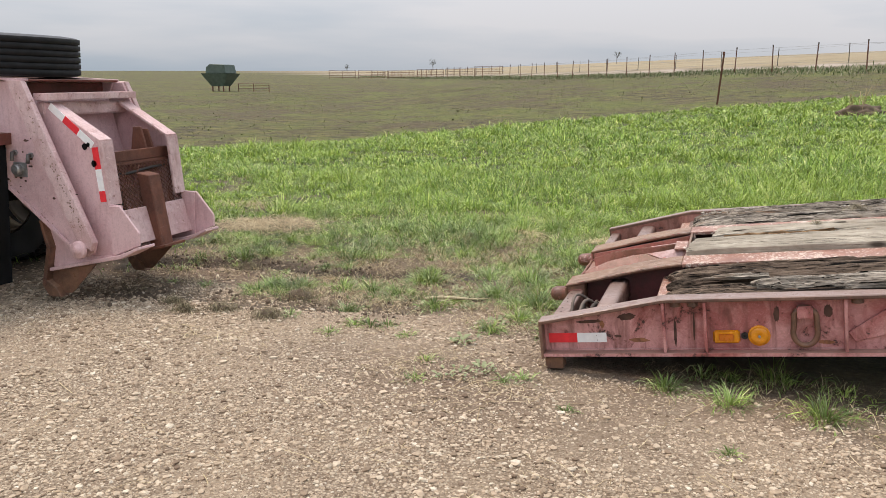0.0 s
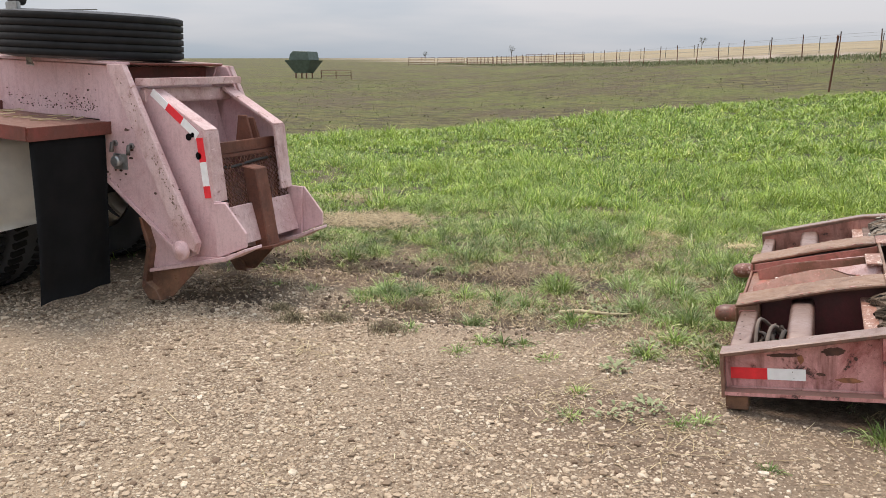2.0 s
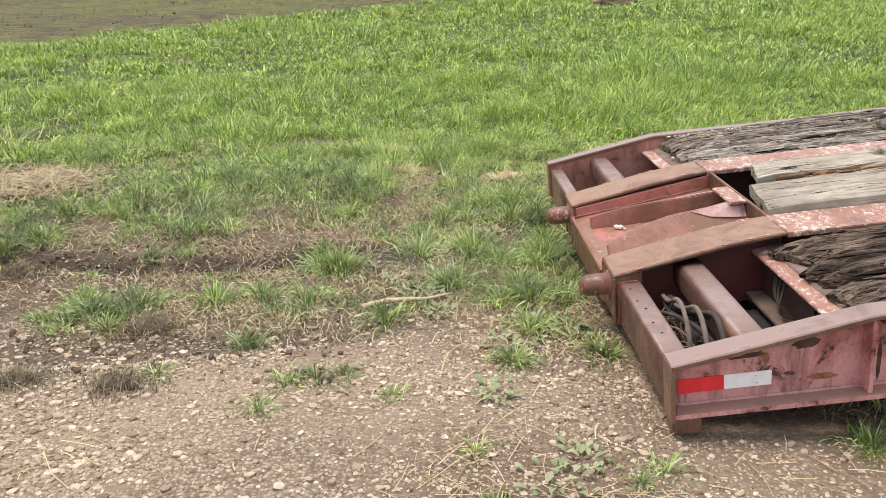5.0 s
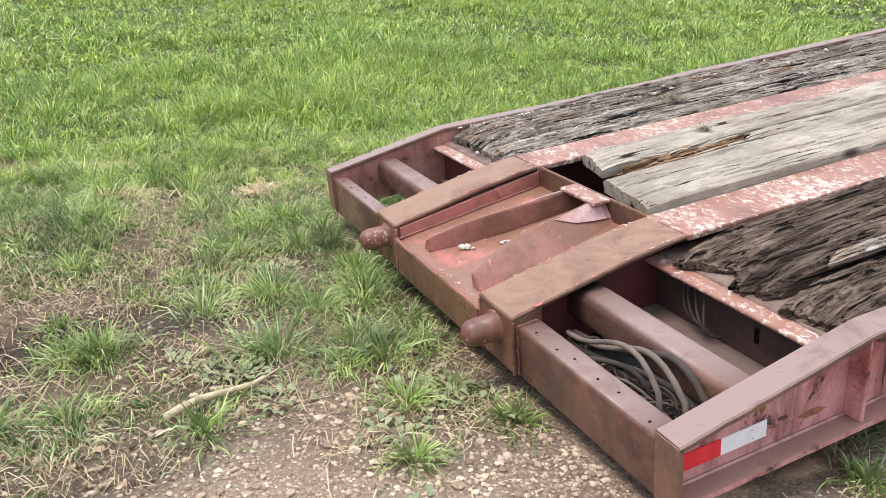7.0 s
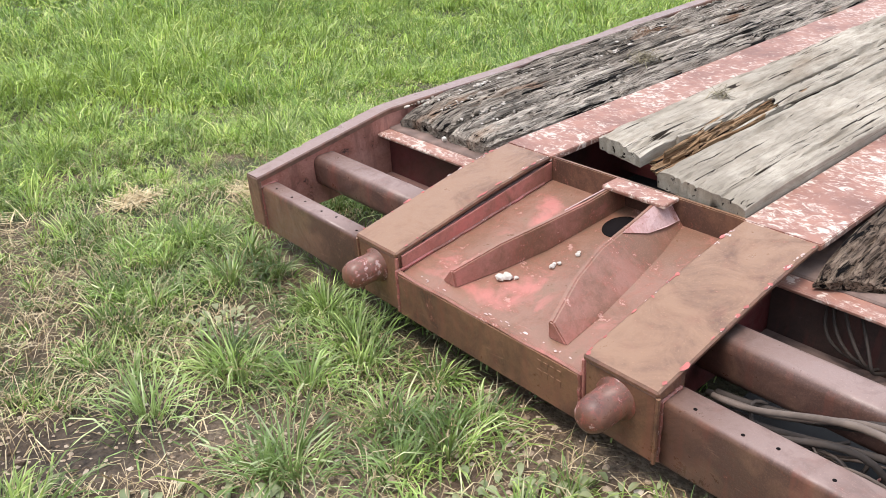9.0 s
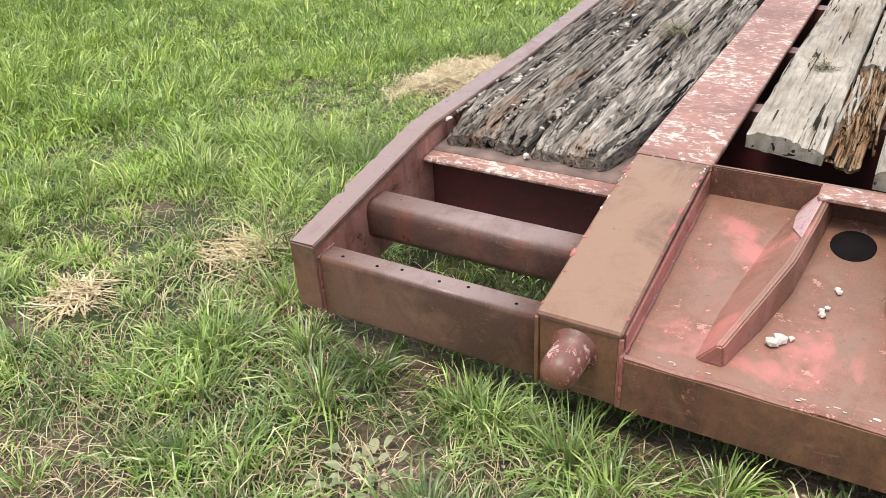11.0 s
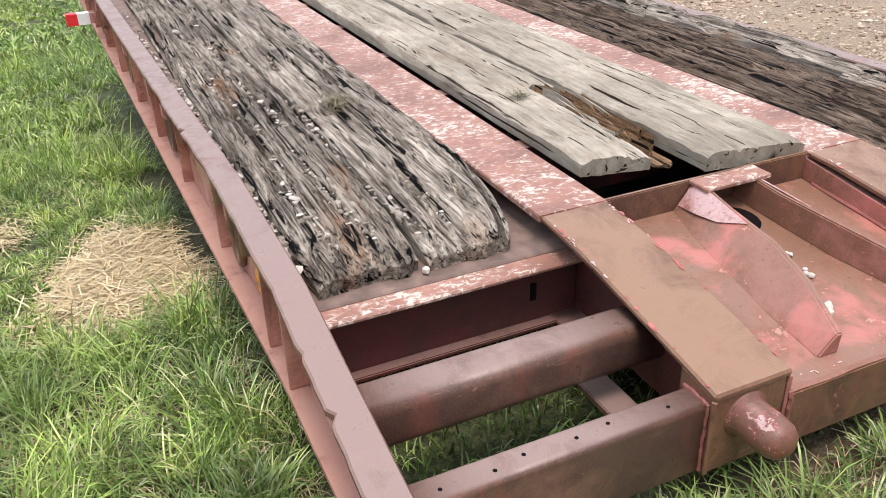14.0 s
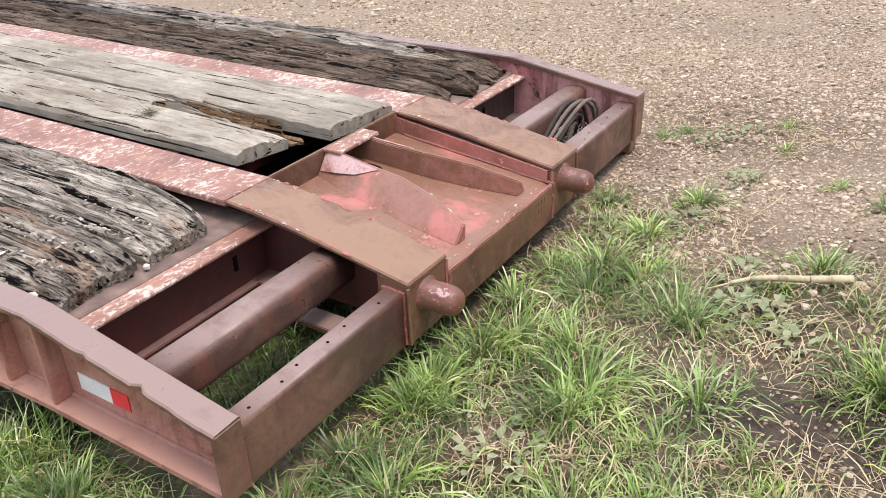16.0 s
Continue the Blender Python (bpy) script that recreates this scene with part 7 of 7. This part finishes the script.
STUBBLE = ns.done(ns.ramp(ns.island(), (0.0, (0.06, 0.055, 0.03)), (0.5, (0.13, 0.16, 0.05)), (1.0, (0.26, 0.28, 0.12))))


def weeds():
    r = np.random.RandomState(15)
    n = 30000
    s, o = r.uniform(-16, 150, n), r.normal(0.6, 1.5, n)
    x, y = 5.0 - 0.537 * s + 0.843 * o, 37.9 + 0.843 * s + 0.537 * o
    h = 0.22 * r.uniform(0.4, 1.3, n) * (0.35 + 1.3 * field_noise(x, y, 0.5, 71, 2))
    c, l, z = blades(x, y, ground_z(x, y), h, r.uniform(0.02, 0.06, n), r.uniform(0.3, 1.2, n), 16, True)
    weed = Nodes("roadside_weeds", 0.8)
    m = weed.done(weed.ramp(weed.island(), (0.0, (0.08, 0.11, 0.04)), (0.5, (0.15, 0.19, 0.075)), (0.8, (0.30, 0.28, 0.17)), (1.0, (0.42, 0.38, 0.27))))
    tagged(new("roadside_weeds", raw_mesh("roadside_weeds", c, l, z, m)), "rank green and dry weeds along the fence", "weeds", "", "stuff")
    n = 26000
    x, y = r.uniform(-30, 18, n), r.uniform(9, 62, n)
    keep = (covers(x, y)[2] > 0.5) & (fence_side(x, y) < -2)
    x, y = x[keep], y[keep]
    n = len(x)
    c, l, z = blades(x, y, ground_z(x, y), r.uniform(0.02, 0.06, n), r.uniform(0.015, 0.05, n), r.uniform(0.5, 1.3, n), 18, True)
    tagged(new("field_stubble", raw_mesh("field_stubble", c, l, z, STUBBLE)), "sparse low growth on dark ploughed soil", "weeds", "", "stuff")


weeds()


def far_tree(x, y, h, seed):
    t = thing("far_tree", "small bare tree on the distant skyline", "tree", Matrix.Translation(spot(x, y)), "skyline trees")
    r = random.Random(seed)
    part("trunk", rod([(0, 0, -0.2), (0.05, 0, h * 0.3), (0.0, 0.03, h * 0.62)], h * 0.02, 6), POST_GREY, t)
    limbs, leaf = [], []
    for i in range(12):
        a, z0 = r.uniform(0, 6.28), h * r.uniform(0.35, 0.6)
        e = (h * 0.3 * math.cos(a) * r.uniform(0.5, 1), h * 0.3 * math.sin(a) * r.uniform(0.5, 1), h * r.uniform(0.65, 1.0))
        limbs.append(rod([(0, 0, z0), (e[0] * 0.5, e[1] * 0.5, (z0 + e[2]) / 2 + 0.1), e], h * 0.007, 4))
        for k in range(10):
            s = h * 0.03 * r.uniform(0.5, 1.3)
            c = (e[0] + r.gauss(0, h * 0.07), e[1] + r.gauss(0, h * 0.07), e[2] + r.gauss(0, h * 0.05))
            leaf.append(beam((c[0] - s, c[1], c[2]), (c[0] + s, c[1], c[2] + s * 0.5), s, s * 0.3, 0))
    part("limbs", joined(*limbs), POST_GREY, t)
    part("crown", joined(*leaf), plain("dull_twig_green", (0.09, 0.10, 0.06), 0.9, 0, 0.3), t)


far_tree(-38.4, 300, 4.2, 1)
far_tree(-108.5, 300, 4.5, 2)
far_tree(-150, 310, 3.5, 3)


# ---------- feed bin and scrap by the field ----------
def feed_bin():
    b = thing("feed_bin", "green steel hopper bin standing at the field's edge", "bin", Matrix.Translation(spot(-34.3, 48.0)) @ Matrix.Diagonal((0.76, 0.76, 0.78, 1)))
    hop = bmesh.new()
    lo = [hop.verts.new(p) for p in ((-0.7, -0.6, 0.5), (0.7, -0.6, 0.5), (0.7, 0.6, 0.5), (-0.7, 0.6, 0.5))]
    hi = [hop.verts.new(p) for p in ((-1.5, -1.1, 1.65), (1.5, -1.1, 1.65), (1.5, 1.1, 1.65), (-1.5, 1.1, 1.65))]
    hop.faces.new(lo)
    hop.faces.new(hi)
    for i in range(4):
        hop.faces.new((lo[i], lo[(i + 1) % 4], hi[(i + 1) % 4], hi[i]))
    bmesh.ops.recalc_face_normals(hop, faces=hop.faces[:])
    part("hopper", bevelled(hop, 0.03), GREEN_BIN, b)
    part("lid", slab([(-1.1, 1.66), (1.2, 1.66), (1.0, 2.45), (-0.6, 2.5), (-1.0, 2.2)], -0.9, 0.9, 0.04), GREEN_BIN, b, "rounded green hood")
    for x in (-0.6, 0.6):
        for y in (-0.5, 0.5):
            part("leg", box(x - 0.05, x + 0.05, y - 0.05, y + 0.05, -0.1, 0.6, 0.005), POST_RUST, b)


feed_bin()


def panel_gate(x, y, turn, n, tall=1.0):
    g = thing("livestock_panel", "rusty tube livestock panel beside the bin", "panel", Matrix.Translation(spot(x, y)) @ Matrix.Rotation(turn, 4, "Z") @ Matrix.Diagonal((1, 1, tall, 1)), "livestock panels")
    for k in range(5):
        part("rail_tube", rod([(0, 0, 0.3 + 0.27 * k), (n, 0, 0.3 + 0.27 * k)], 0.025, 6), POST_RUST, g)
    for k in range(3):
        part("upright_tube", rod([(n * k / 2, 0.03, -0.1), (n * k / 2, 0.03, 1.42)], 0.03, 6), POST_RUST, g)


panel_gate(-33.1, 48.4, 0.1, 2.4, 0.42)
for i in range(6):
    panel_gate(-62 + 4.6 * i, 120 + 1.5 * i, 0.25, 4.4)

# mounds of soil
for i, (x, y, s, h) in enumerate(((3.58, 16.2, 0.46, 0.24),)):
    bm = bmesh.new()
    bmesh.ops.create_icosphere(bm, subdivisions=4, radius=1.0)
    for v in bm.verts:
        k = 1 + 0.35 * (noise.noise(Vector(v.co) * 3 + Vector((i * 9, 0, 0))))
        v.co = Vector((v.co.x * s * k, v.co.y * s * 0.7 * k, max(v.co.z, -0.2) * h * k))
    bm.transform(Matrix.Translation(spot(x, y)))
    solid("soil_mound", bm, SOIL, "heap of dark turned soil and roots", "soil", "soil mounds", "", True)

# dry stalks that stick out of the near mound
stalks = thing("dry_weed", "dead dry weed stalks standing on a soil mound", "weed", Matrix.Translation(spot(3.5, 16.1)))
r_w = random.Random(21)
for k in range(14):
    a, l = r_w.uniform(0, 6.28), r_w.uniform(0.35, 0.75)
    part("stalk", rod([(0.1 * math.cos(a), 0.1 * math.sin(a), 0.05), (0.2 * math.cos(a), 0.15 * math.sin(a), 0.1 + 0.5 * l), (0.45 * math.cos(a) * l, 0.3 * math.sin(a), 0.1 + l * r_w.uniform(0.6, 1.0))], 0.006, 4), STRAW, stalks)
